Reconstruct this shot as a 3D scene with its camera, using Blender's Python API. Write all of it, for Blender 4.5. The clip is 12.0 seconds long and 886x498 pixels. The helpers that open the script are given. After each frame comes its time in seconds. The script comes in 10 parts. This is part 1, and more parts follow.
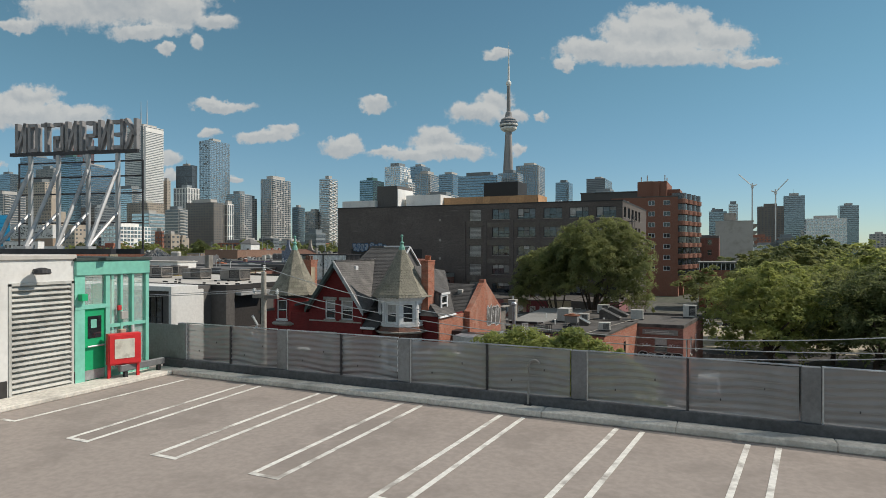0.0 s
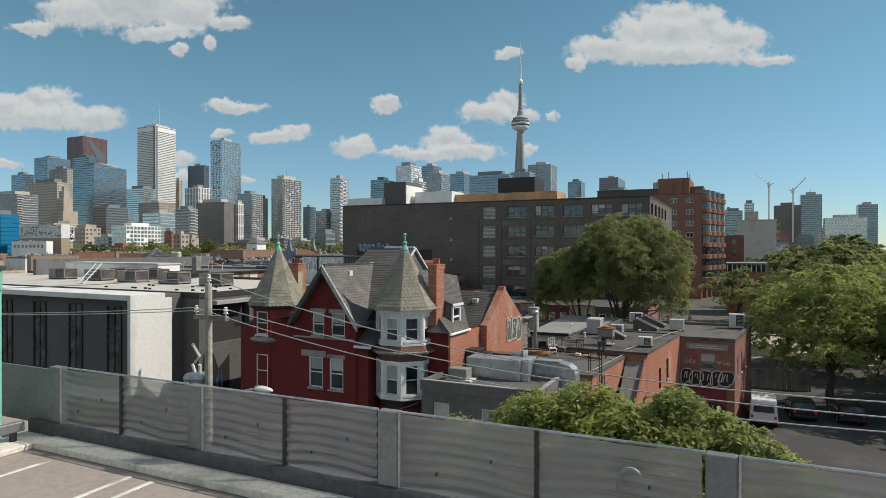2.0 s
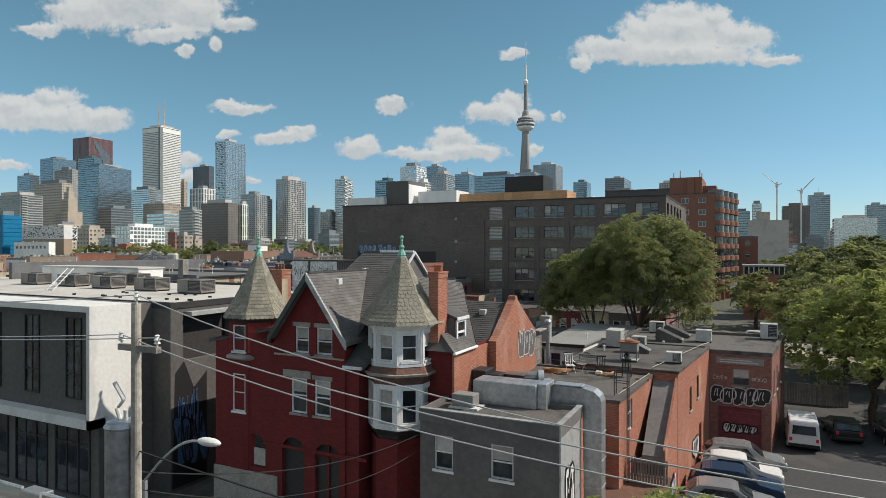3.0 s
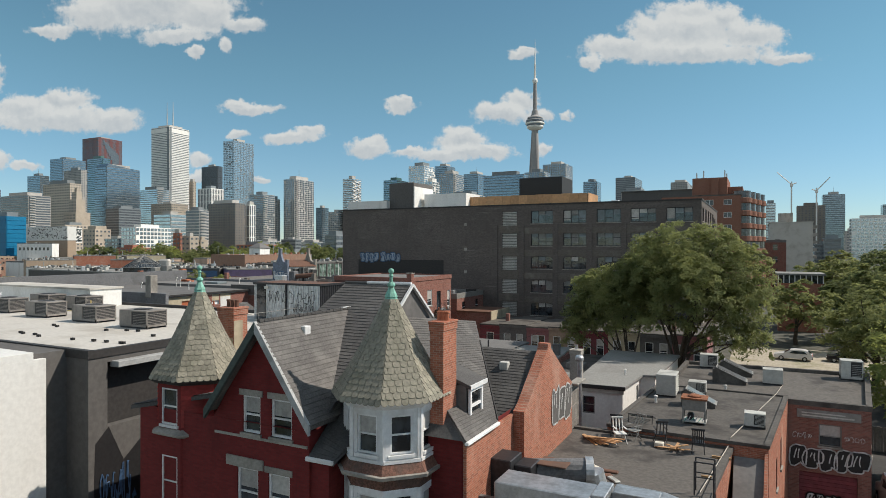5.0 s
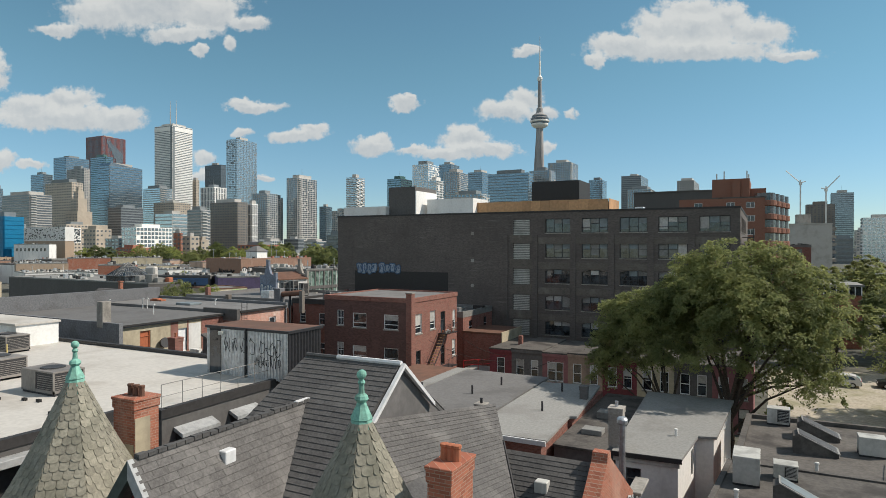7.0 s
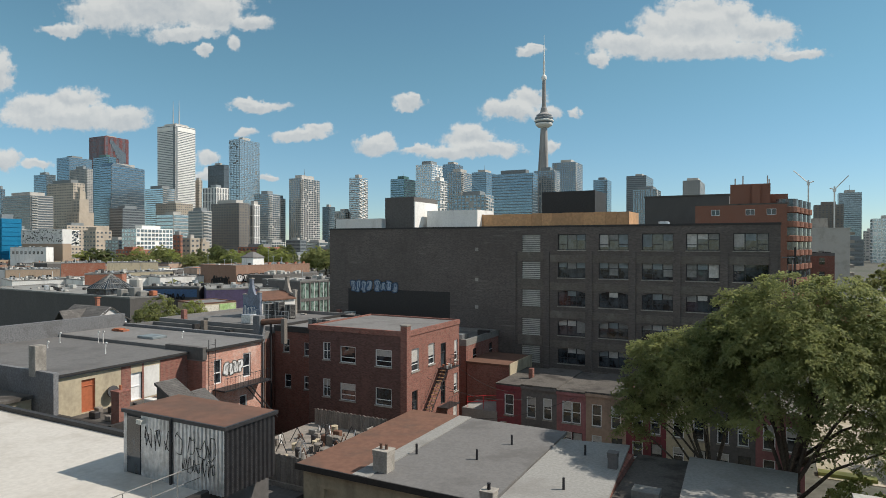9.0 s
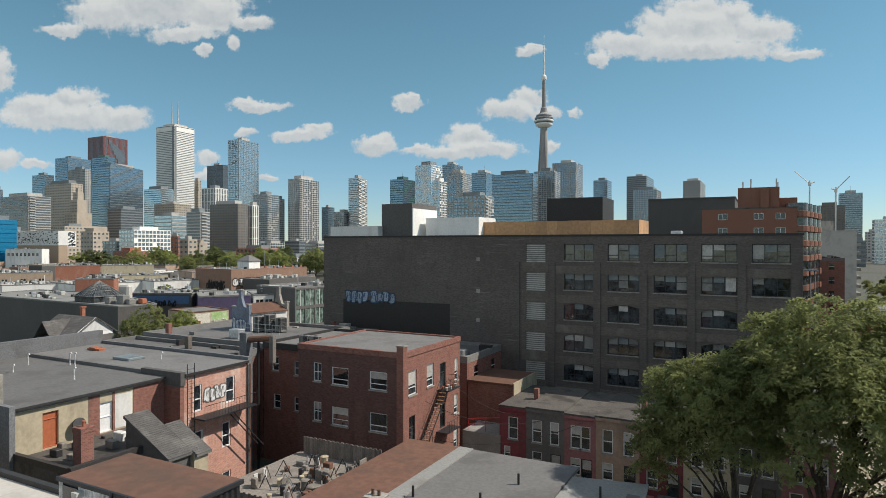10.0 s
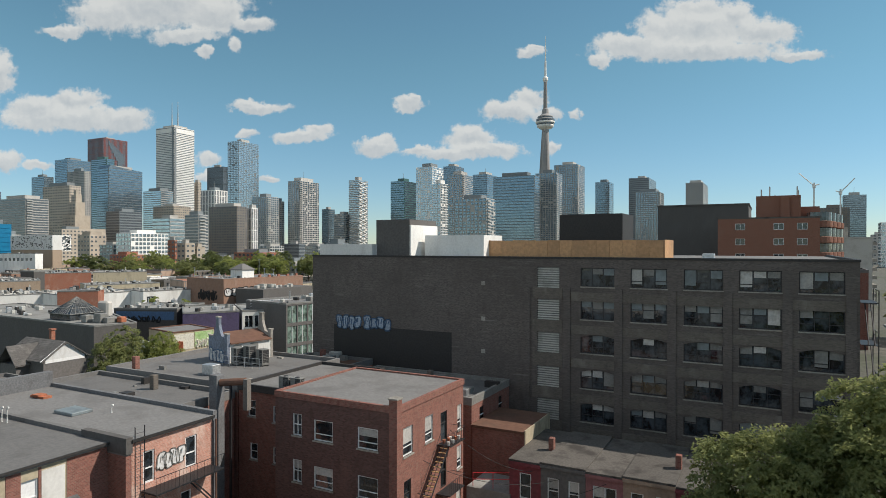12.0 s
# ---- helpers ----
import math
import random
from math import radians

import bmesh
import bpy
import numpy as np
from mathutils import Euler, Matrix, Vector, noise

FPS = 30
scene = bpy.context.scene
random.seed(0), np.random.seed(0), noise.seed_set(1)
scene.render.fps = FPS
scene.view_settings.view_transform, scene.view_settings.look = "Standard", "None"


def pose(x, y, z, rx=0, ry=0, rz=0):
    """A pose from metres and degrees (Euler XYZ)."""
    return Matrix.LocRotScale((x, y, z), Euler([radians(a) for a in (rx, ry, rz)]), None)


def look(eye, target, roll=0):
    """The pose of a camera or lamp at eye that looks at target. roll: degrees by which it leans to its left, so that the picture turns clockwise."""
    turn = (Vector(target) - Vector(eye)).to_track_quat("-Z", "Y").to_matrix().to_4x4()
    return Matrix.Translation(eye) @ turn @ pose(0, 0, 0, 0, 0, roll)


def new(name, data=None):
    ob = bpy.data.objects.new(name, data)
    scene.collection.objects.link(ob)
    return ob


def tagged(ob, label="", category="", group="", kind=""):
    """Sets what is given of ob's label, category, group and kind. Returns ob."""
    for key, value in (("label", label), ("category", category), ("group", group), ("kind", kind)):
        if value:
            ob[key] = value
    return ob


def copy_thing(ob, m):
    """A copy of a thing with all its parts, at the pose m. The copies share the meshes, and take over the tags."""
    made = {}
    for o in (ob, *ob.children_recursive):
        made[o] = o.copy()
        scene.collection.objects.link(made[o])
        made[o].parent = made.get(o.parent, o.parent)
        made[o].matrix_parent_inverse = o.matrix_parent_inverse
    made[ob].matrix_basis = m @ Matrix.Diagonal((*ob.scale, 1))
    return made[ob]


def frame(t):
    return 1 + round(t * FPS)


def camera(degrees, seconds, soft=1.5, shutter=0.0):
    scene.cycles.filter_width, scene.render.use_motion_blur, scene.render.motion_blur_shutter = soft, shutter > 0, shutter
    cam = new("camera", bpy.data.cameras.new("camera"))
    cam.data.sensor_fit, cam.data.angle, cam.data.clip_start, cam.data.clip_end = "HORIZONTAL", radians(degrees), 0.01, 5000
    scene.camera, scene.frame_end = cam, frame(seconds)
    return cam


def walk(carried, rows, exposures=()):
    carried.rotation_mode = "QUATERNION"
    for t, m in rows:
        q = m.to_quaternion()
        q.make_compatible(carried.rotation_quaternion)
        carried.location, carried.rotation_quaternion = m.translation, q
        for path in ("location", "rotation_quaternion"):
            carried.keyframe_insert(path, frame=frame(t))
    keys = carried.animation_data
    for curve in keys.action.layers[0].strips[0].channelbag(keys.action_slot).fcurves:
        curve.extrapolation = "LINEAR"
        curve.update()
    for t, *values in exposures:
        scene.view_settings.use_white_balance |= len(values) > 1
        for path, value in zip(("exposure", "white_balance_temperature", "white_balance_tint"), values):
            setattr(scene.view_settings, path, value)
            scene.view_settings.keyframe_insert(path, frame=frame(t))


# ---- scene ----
cam = camera(70.7, 12.0, soft=0.75)
PATH = [
    (0, (1.347, 4.891, 13.332), (-40.35, 95.78, 13.08), 0.05),
    (0.5, (0.624, 6.376, 13.338), (-41.48, 97.08, 13.04), 0.05),
    (1, (-0.107, 8.000, 13.339), (-42.58, 98.54, 12.99), 0.05),
    (1.5, (-0.874, 9.675, 13.348), (-43.75, 100.03, 13.10), 0.05),
    (2, (-1.702, 11.480, 13.414), (-45.04, 101.63, 13.11), 0.05),
    (2.5, (-2.706, 13.629, 13.466), (-46.29, 103.60, 13.12), 0.05),
    (3, (-3.586, 15.634, 13.599), (-47.65, 105.45, 13.40), 0.05),
    (5, (-7.399, 23.504, 14.853), (-52.69, 112.65, 14.60), 0.05),
    (5.5, (-8.336, 25.407, 15.209), (-53.81, 114.47, 14.86), 0.05),
    (6, (-9.359, 27.375, 15.609), (-54.97, 116.37, 15.21), 0.05),
    (6.5, (-10.321, 29.198, 16.051), (-56.10, 118.07, 15.55), 0.05),
    (7, (-11.283, 31.018, 16.534), (-57.15, 119.85, 15.98), 0.05),
    (9, (-14.508, 37.900, 18.608), (-60.92, 126.48, 17.96), 0.05),
    (9.5, (-15.362, 39.564, 19.110), (-61.82, 128.12, 18.46), 0.05),
    (10, (-16.231, 41.227, 19.666), (-62.60, 129.83, 19.02), 0.05),
    (10.5, (-17.104, 42.819, 20.222), (-63.38, 131.46, 19.57), 0.05),
    (11, (-17.959, 44.465, 20.754), (-64.33, 133.06, 20.15), 0.05),
    (11.5, (-18.784, 46.056, 21.249), (-65.24, 134.61, 20.70), 0.05),
    (12, (-19.613, 47.676, 21.735), (-66.12, 136.21, 21.28), 0.05),
]
walk(cam, [(t, look(eye, aim, lean)) for t, eye, aim, lean in PATH], exposures=[(0, -0.3), (1.5, -0.15), (3, -0.03), (5, 0.0), (12, 0.0)])

# ---- sky, clouds and sun ----
SUN_DIR = Vector((0.61, 0.357, 0.708)).normalized()
HEAD = Vector((-0.417, 0.909, 0.0)).normalized()
SIDE = Vector((HEAD.y, -HEAD.x, 0.0))


def node(tree, kind, loc=None, **values):
    n = tree.nodes.new(kind)
    for key, value in values.items():
        if key.startswith("i"):
            n.inputs[int(key[1:])].default_value = value
    return n


def maths(tree, op, a, b=None, c=None, clamp=False):
    n = tree.nodes.new("ShaderNodeMath")
    n.operation, n.use_clamp = op, clamp
    for k, v in enumerate((a, b, c)):
        if v is None:
            continue
        if isinstance(v, (int, float)):
            n.inputs[k].default_value = v
        else:
            tree.links.new(v, n.inputs[k])
    return n.outputs[0]


def vmaths(tree, op, a, b=None):
    n = tree.nodes.new("ShaderNodeVectorMath")
    n.operation = op
    for k, v in enumerate((a, b)):
        if v is None:
            continue
        if isinstance(v, (tuple, Vector)):
            n.inputs[k].default_value = v
        else:
            tree.links.new(v, n.inputs[k])
    return n.outputs["Value"] if op in ("DOT_PRODUCT", "LENGTH") else n.outputs["Vector"]


world = bpy.data.worlds.new("sky")
scene.world = world
world.use_nodes = True
wt = world.node_tree
wt.nodes.clear()
sky = wt.nodes.new("ShaderNodeTexSky")
sky.sky_type, sky.sun_disc = "NISHITA", False
sky.sun_elevation, sky.sun_rotation = math.asin(SUN_DIR.z), math.atan2(SUN_DIR.x, SUN_DIR.y)
sky.air_density, sky.dust_density, sky.ozone_density, sky.altitude = 1.0, 0.0, 2.6, 120
tc = wt.nodes.new("ShaderNodeTexCoord")
way = vmaths(wt, "NORMALIZE", tc.outputs["Generated"])
ahead = maths(wt, "MAXIMUM", vmaths(wt, "DOT_PRODUCT", way, HEAD), 0.05)
cu = maths(wt, "DIVIDE", vmaths(wt, "DOT_PRODUCT", way, SIDE), ahead)
cv = maths(wt, "DIVIDE", vmaths(wt, "DOT_PRODUCT", way, Vector((0, 0, 1))), ahead)
comb = wt.nodes.new("ShaderNodeCombineXYZ")
wt.links.new(cu, comb.inputs[0])
wt.links.new(cv, comb.inputs[1])
flat_way = comb.outputs[0]


def cloud_noise(scale, detail, at, rough=0.6):
    n = node(wt, "ShaderNodeTexNoise")
    n.inputs["Scale"].default_value, n.inputs["Detail"].default_value, n.inputs["Roughness"].default_value = scale, detail, rough
    wt.links.new(at, n.inputs["Vector"])
    return n


warp = cloud_noise(26.0, 6.0, flat_way, 0.6)
shift = vmaths(wt, "MULTIPLY", vmaths(wt, "SUBTRACT", warp.outputs["Color"], (0.5, 0.5, 0.5)), (0.050, 0.034, 0.0))
bent = vmaths(wt, "ADD", flat_way, shift)
LOBES = []


def cloud(*lobes):
    """One cumulus out of lobes (across, up, half width, half height), in thousandths of the distance ahead."""
    LOBES.extend(lobes)


cloud((-520, 396, 151, 46), (-606, 383, 72, 33), (-430, 380, 61, 39), (-364, 360, 39, 14), (-473, 344, 66, 13))
cloud((-683, 353, 40, 12))
cloud((-439, 317, 14, 9), (-395, 326, 13, 13))
cloud((-674, 209, 134, 22), (-664, 237, 50, 24), (-730, 227, 58, 24), (-582, 206, 48, 22))
cloud((-795, 285, 33, 39))
cloud((-781, 143, 29, 19), (-730, 133, 29, 8))
cloud((-351, 226, 56, 10), (-374, 231, 28, 8))
cloud((-281, 179, 51, 12), (-258, 186, 28, 11))
cloud((-377, 183, 19, 10))
cloud((-162, 161, 35, 15), (-152, 169, 20, 11))
cloud((-20, 150, 95, 12), (-13, 171, 45, 24), (36, 155, 40, 14), (-91, 154, 27, 10))
cloud((52, 215, 52, 17), (83, 235, 32, 18), (113, 210, 25, 13))
cloud((-109, 227, 28, 14), (-97, 234, 13, 9))
cloud((83, 308, 25, 11), (92, 315, 12, 7))
cloud((123, 156, 16, 11))
cloud((347, 308, 155, 19), (347, 341, 95, 42), (351, 371, 62, 21), (446, 334, 50, 26), (240, 315, 65, 21), (494, 297, 56, 9), (194, 293, 18, 12), (299, 341, 52, 31), (403, 361, 34, 22))
cloud((159, 209, 11, 8))
cloud((-435, 140, 28, 15), (-337, 109, 17, 6), (-443, 113, 19, 11))
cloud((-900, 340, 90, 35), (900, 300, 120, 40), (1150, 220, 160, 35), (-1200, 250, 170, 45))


def lobes_field(at, low=0.0):
    field = None
    for x, y, w, h in LOBES:
        off = vmaths(wt, "SUBTRACT", at, (x / 1000, y / 1000 + low * h / 1000, 0))
        d = vmaths(wt, "LENGTH", vmaths(wt, "MULTIPLY", off, (1000 / w, 1000 / h, 0)))
        field = d if field is None else maths(wt, "SMOOTH_MIN", field, d, 0.25)
    return field


dist = lobes_field(bent)
fine = cloud_noise(62.0, 7.0, flat_way, 0.62)
edge = maths(wt, "ADD", dist, maths(wt, "MULTIPLY", maths(wt, "SUBTRACT", fine.outputs["Fac"], 0.5), 1.05))
soft = wt.nodes.new("ShaderNodeMapRange")
soft.interpolation_type = "SMOOTHSTEP"
wt.links.new(edge, soft.inputs["Value"])
soft.inputs["From Min"].default_value, soft.inputs["From Max"].default_value = 1.14, 0.68
view_cover = soft.outputs[0]
# unseen scattered cumulus overhead and behind, added to brighten and whiten the fill light
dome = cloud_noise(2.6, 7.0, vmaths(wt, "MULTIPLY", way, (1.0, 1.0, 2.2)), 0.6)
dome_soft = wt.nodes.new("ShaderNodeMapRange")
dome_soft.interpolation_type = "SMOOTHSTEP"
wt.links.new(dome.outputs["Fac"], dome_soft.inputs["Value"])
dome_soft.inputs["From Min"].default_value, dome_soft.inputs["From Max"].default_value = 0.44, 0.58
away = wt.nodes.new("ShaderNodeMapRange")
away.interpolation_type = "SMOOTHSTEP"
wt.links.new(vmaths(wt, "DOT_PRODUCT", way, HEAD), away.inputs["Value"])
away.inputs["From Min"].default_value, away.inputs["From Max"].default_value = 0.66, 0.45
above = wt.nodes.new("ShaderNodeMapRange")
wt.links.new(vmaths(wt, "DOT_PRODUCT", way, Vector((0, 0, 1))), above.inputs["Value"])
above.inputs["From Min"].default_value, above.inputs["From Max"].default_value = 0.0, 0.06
unseen_cover = maths(wt, "MULTIPLY", maths(wt, "MULTIPLY", dome_soft.outputs[0], away.outputs[0]), above.outputs[0])
cover = maths(wt, "MAXIMUM", view_cover, unseen_cover)
# sunlit tops and grey undersides: how near the cloud's lower rim a spot lies
low_dist = lobes_field(bent, 0.55)
under = maths(wt, "SUBTRACT", low_dist, dist)
fine_up = cloud_noise(62.0, 7.0, vmaths(wt, "ADD", flat_way, (0.004, 0.006, 0.0)), 0.62)
relief = maths(wt, "SUBTRACT", fine.outputs["Fac"], fine_up.outputs["Fac"])
big = cloud_noise(22.0, 4.0, bent)
big_up = cloud_noise(22.0, 4.0, vmaths(wt, "ADD", bent, (0.010, 0.016, 0.0)))
relief_big = maths(wt, "SUBTRACT", big.outputs["Fac"], big_up.outputs["Fac"])
shade = maths(wt, "ADD", maths(wt, "MULTIPLY_ADD", under, -0.75, 0.80), maths(wt, "ADD", maths(wt, "MULTIPLY", relief, -0.5), maths(wt, "MULTIPLY", relief_big, -1.0)), clamp=True)
tone = wt.nodes.new("ShaderNodeMix")
tone.data_type = "RGBA"
wt.links.new(shade, tone.inputs[0])
tone.inputs[6].default_value, tone.inputs[7].default_value = (4.3, 4.7, 5.0, 1), (6.5, 6.6, 6.45, 1)
mixed = wt.nodes.new("ShaderNodeMix")
mixed.data_type = "RGBA"
wt.links.new(maths(wt, "MULTIPLY", cover, 0.93), mixed.inputs[0])
tint = wt.nodes.new("ShaderNodeMix")
tint.data_type, tint.blend_type = "RGBA", "MULTIPLY"
tint.inputs[0].default_value = 1.0
low_sky = wt.nodes.new("ShaderNodeMapRange")
low_sky.interpolation_type = "SMOOTHSTEP"
wt.links.new(vmaths(wt, "DOT_PRODUCT", way, Vector((0, 0, 1))), low_sky.inputs["Value"])
low_sky.inputs["From Min"].default_value, low_sky.inputs["From Max"].default_value = 0.0, 0.30
air = wt.nodes.new("ShaderNodeMix")
air.data_type = "RGBA"
wt.links.new(low_sky.outputs[0], air.inputs[0])
air.inputs[6].default_value, air.inputs[7].default_value = (0.725, 0.885, 1.03, 1), (0.835, 1.085, 0.93, 1)
wt.links.new(air.outputs[2], tint.inputs[7])
wt.links.new(sky.outputs[0], tint.inputs[6])
wt.links.new(tint.outputs[2], mixed.inputs[6])
wt.links.new(tone.outputs[2], mixed.inputs[7])
bg = wt.nodes.new("ShaderNodeBackground")
bg.inputs["Strength"].default_value = 0.104
wt.links.new(mixed.outputs[2], bg.inputs["Color"])
wout = wt.nodes.new("ShaderNodeOutputWorld")
wt.links.new(bg.outputs[0], wout.inputs["Surface"])

sun_data = bpy.data.lights.new("sun", "SUN")
sun_data.energy, sun_data.angle, sun_data.color = 4.7, radians(0.53), (1.0, 0.905, 0.785)
sun = new("sun", sun_data)
sun.matrix_world = look((60, 10, 60), Vector((60, 10, 60)) - SUN_DIR)
scene.view_settings.exposure = 0.0

# ---- materials ----
MATS = {}


def base(name):
    m = bpy.data.materials.new(name)
    m.use_nodes = True
    t = m.node_tree
    b = t.nodes["Principled BSDF"]
    MATS[name] = m
    return m, t, b


def spot_noise(t, scale, detail=4.0, stretch=(1, 1, 1), rough=0.6):
    g = t.nodes.new("ShaderNodeNewGeometry")
    n = t.nodes.new("ShaderNodeTexNoise")
    n.inputs["Scale"].default_value, n.inputs["Detail"].default_value, n.inputs["Roughness"].default_value = scale, detail, rough
    t.links.new(vmaths(t, "MULTIPLY", g.outputs["Position"], stretch), n.inputs["Vector"])
    return n.outputs["Fac"]


def mix_col(t, fac, a, b, kind="MIX"):
    n = t.nodes.new("ShaderNodeMix")
    n.data_type, n.blend_type = "RGBA", kind
    for k, v in ((0, fac), (6, a), (7, b)):
        if isinstance(v, (int, float)):
            n.inputs[k].default_value = v
        elif isinstance(v, tuple):
            n.inputs[k].default_value = (*v, 1) if len(v) == 3 else v
        else:
            t.links.new(v, n.inputs[k])
    return n.outputs[2]


def stretch_fac(t, fac, lo, hi):
    n = t.nodes.new("ShaderNodeMapRange")
    n.interpolation_type = "SMOOTHSTEP"
    t.links.new(fac, n.inputs["Value"])
    n.inputs["From Min"].default_value, n.inputs["From Max"].default_value = lo, hi
    return n.outputs[0]


def add_bump(t, b, height, strength, dist=0.005):
    n = t.nodes.new("ShaderNodeBump")
    n.inputs["Strength"].default_value, n.inputs["Distance"].default_value = strength, dist
    t.links.new(height, n.inputs["Height"])
    t.links.new(n.outputs[0], b.inputs["Normal"])


def matter(name, col, rough=0.8, metal=0.0, fine=6.0, coarse=0.35, var=0.22, dirt=(0.05, 0.045, 0.04), dirty=0.35, bump=0.25, streak=1.0, rand=0.12, spec=0.4):
    """Colour with fine grain, broad blotches, dirt that runs down (streak < 1) and a small change from piece to piece."""
    m, t, b = base(name)
    lo = tuple(c * (1 - var) for c in col)
    hi = tuple(min(1, c * (1 + var)) for c in col)
    grain = spot_noise(t, fine, 6.0)
    blot = spot_noise(t, coarse, 5.0, (1, 1, streak))
    c = mix_col(t, stretch_fac(t, grain, 0.3, 0.7), lo, hi)
    c = mix_col(t, maths(t, "MULTIPLY", stretch_fac(t, blot, 0.47, 0.68), dirty), c, dirt)
    if rand:
        info = t.nodes.new("ShaderNodeObjectInfo")
        hsv = t.nodes.new("ShaderNodeHueSaturation")
        t.links.new(maths(t, "MULTIPLY_ADD", info.outputs["Random"], rand * 2, 1 - rand), hsv.inputs["Value"])
        t.links.new(c, hsv.inputs["Color"])
        c = hsv.outputs[0]
    t.links.new(c, b.inputs["Base Color"])
    b.inputs["Roughness"].default_value, b.inputs["Metallic"].default_value = rough, metal
    b.inputs["Specular IOR Level"].default_value = spec
    if bump:
        add_bump(t, b, grain, bump)
    return m


def brickwork(name, col, mortar, dark=0.55, w=0.215, h=0.072, wear=0.3, wearcol=(0.3, 0.22, 0.17), rough=0.85, var=1.0):
    """Courses of bricks on upright walls that stand along the axes."""
    m, t, b = base(name)
    g = t.nodes.new("ShaderNodeNewGeometry")
    s = t.nodes.new("ShaderNodeSeparateXYZ")
    t.links.new(g.outputs["Position"], s.inputs[0])
    cxyz = t.nodes.new("ShaderNodeCombineXYZ")
    t.links.new(maths(t, "ADD", s.outputs[0], s.outputs[1]), cxyz.inputs[0])
    t.links.new(s.outputs[2], cxyz.inputs[1])
    br = t.nodes.new("ShaderNodeTexBrick")
    t.links.new(cxyz.outputs[0], br.inputs["Vector"])
    br.inputs["Color1"].default_value = (*col, 1)
    br.inputs["Color2"].default_value = (*[c * dark for c in col], 1)
    br.inputs["Mortar"].default_value = (*mortar, 1)
    br.inputs["Scale"].default_value = 1.0
    br.inputs["Brick Width"].default_value, br.inputs["Row Height"].default_value = w, h
    br.inputs["Mortar Size"].default_value = 0.007
    br.inputs["Mortar Smooth"].default_value = 0.3
    blot = spot_noise(t, 0.5, 6.0, (1, 1, 0.6))
    blot2 = spot_noise(t, 1.7, 5.0, (1, 1, 0.35))
    c = mix_col(t, maths(t, "MULTIPLY", stretch_fac(t, blot, 0.52, 0.72), wear), br.outputs["Color"], wearcol)
    c = mix_col(t, maths(t, "MULTIPLY", stretch_fac(t, blot2, 0.5, 0.8), 0.45 * var), c, tuple(x * 0.35 for x in col))
    t.links.new(c, b.inputs["Base Color"])
    b.inputs["Roughness"].default_value = rough
    b.inputs["Specular IOR Level"].default_value = 0.25
    add_bump(t, b, br.outputs["Fac"], -0.4, 0.01)
    return m


def sooty_brick(name, col, pale):
    """Old brickwork with broad soot stains and courses where pale mortar shows."""
    m = brickwork(name, col, tuple(c * 0.9 for c in col), 0.6, wear=0.55, wearcol=tuple(c * 0.62 for c in col))
    t = m.node_tree
    b = t.nodes["Principled BSDF"]
    c = b.inputs["Base Color"].links[0].from_socket
    broad = stretch_fac(t, spot_noise(t, 0.16, 5.0, (1, 1, 1.3), 0.65), 0.36, 0.66)
    c = mix_col(t, maths(t, "MULTIPLY", broad, 0.5), c, tuple(v * 0.55 for v in col))
    runs = spot_noise(t, 1.0, 6.0, (0.28, 0.28, 5.5), 0.7)
    where = stretch_fac(t, spot_noise(t, 0.23, 4.0), 0.46, 0.64)
    c = mix_col(t, maths(t, "MULTIPLY", maths(t, "MULTIPLY", stretch_fac(t, runs, 0.52, 0.72), where), 0.6), c, pale)
    t.links.new(c, b.inputs["Base Color"])
    return m


def glazing(name, col=(0.02, 0.025, 0.03), rough=0.05, var=0.6):
    """Window panes of rooms in the dark: glossy, dark, with a dim uneven inside."""
    m, t, b = base(name)
    n = spot_noise(t, 1.3, 3.0, (1, 1, 0.8))
    t.links.new(mix_col(t, stretch_fac(t, n, 0.35, 0.65), tuple(c * (1 - var) for c in col), tuple(c * (1 + var * 2) for c in col)), b.inputs["Base Color"])
    b.inputs["Roughness"].default_value = rough
    b.inputs["Specular IOR Level"].default_value = 0.9
    wob = spot_noise(t, 2.5, 2.0)
    add_bump(t, b, wob, 0.06, 0.05)
    return m


matter("deck_concrete", (0.315, 0.276, 0.25), 0.9, fine=7, coarse=0.6, var=0.09, dirt=(0.21, 0.185, 0.168), dirty=0.55, bump=0.15, rand=0)
matter("line_paint", (0.72, 0.71, 0.67), 0.7, fine=9, coarse=1.6, var=0.12, dirt=(0.30, 0.275, 0.25), dirty=0.95, bump=0.1, rand=0)
matter("yellow_paint", (0.62, 0.47, 0.16), 0.7, fine=9, coarse=1.5, var=0.15, dirt=(0.3, 0.28, 0.24), dirty=0.9, rand=0)
matter("kerb_concrete", (0.66, 0.63, 0.57), 0.85, fine=10, coarse=0.7, var=0.15, dirt=(0.2, 0.19, 0.17), dirty=0.45, rand=0)
# dark_concrete made darker: the shadow strip under the fence is put into it
matter("parapet_shaded", (0.10, 0.105, 0.112), 0.85, fine=8, coarse=0.7, dirty=0.3)
matter("dark_concrete", (0.16, 0.165, 0.175), 0.85, fine=8, coarse=0.7, dirty=0.3)
matter("post_steel", (0.22, 0.23, 0.24), 0.55, 0.4, fine=12, coarse=1.2, var=0.1, dirty=0.3, bump=0.05)
matter("galvanised", (0.52, 0.54, 0.56), 0.42, 0.75, fine=5, coarse=1.0, var=0.18, dirty=0.25, bump=0.04)
matter("dark_steel", (0.05, 0.05, 0.055), 0.5, 0.5, var=0.2, dirty=0.2)
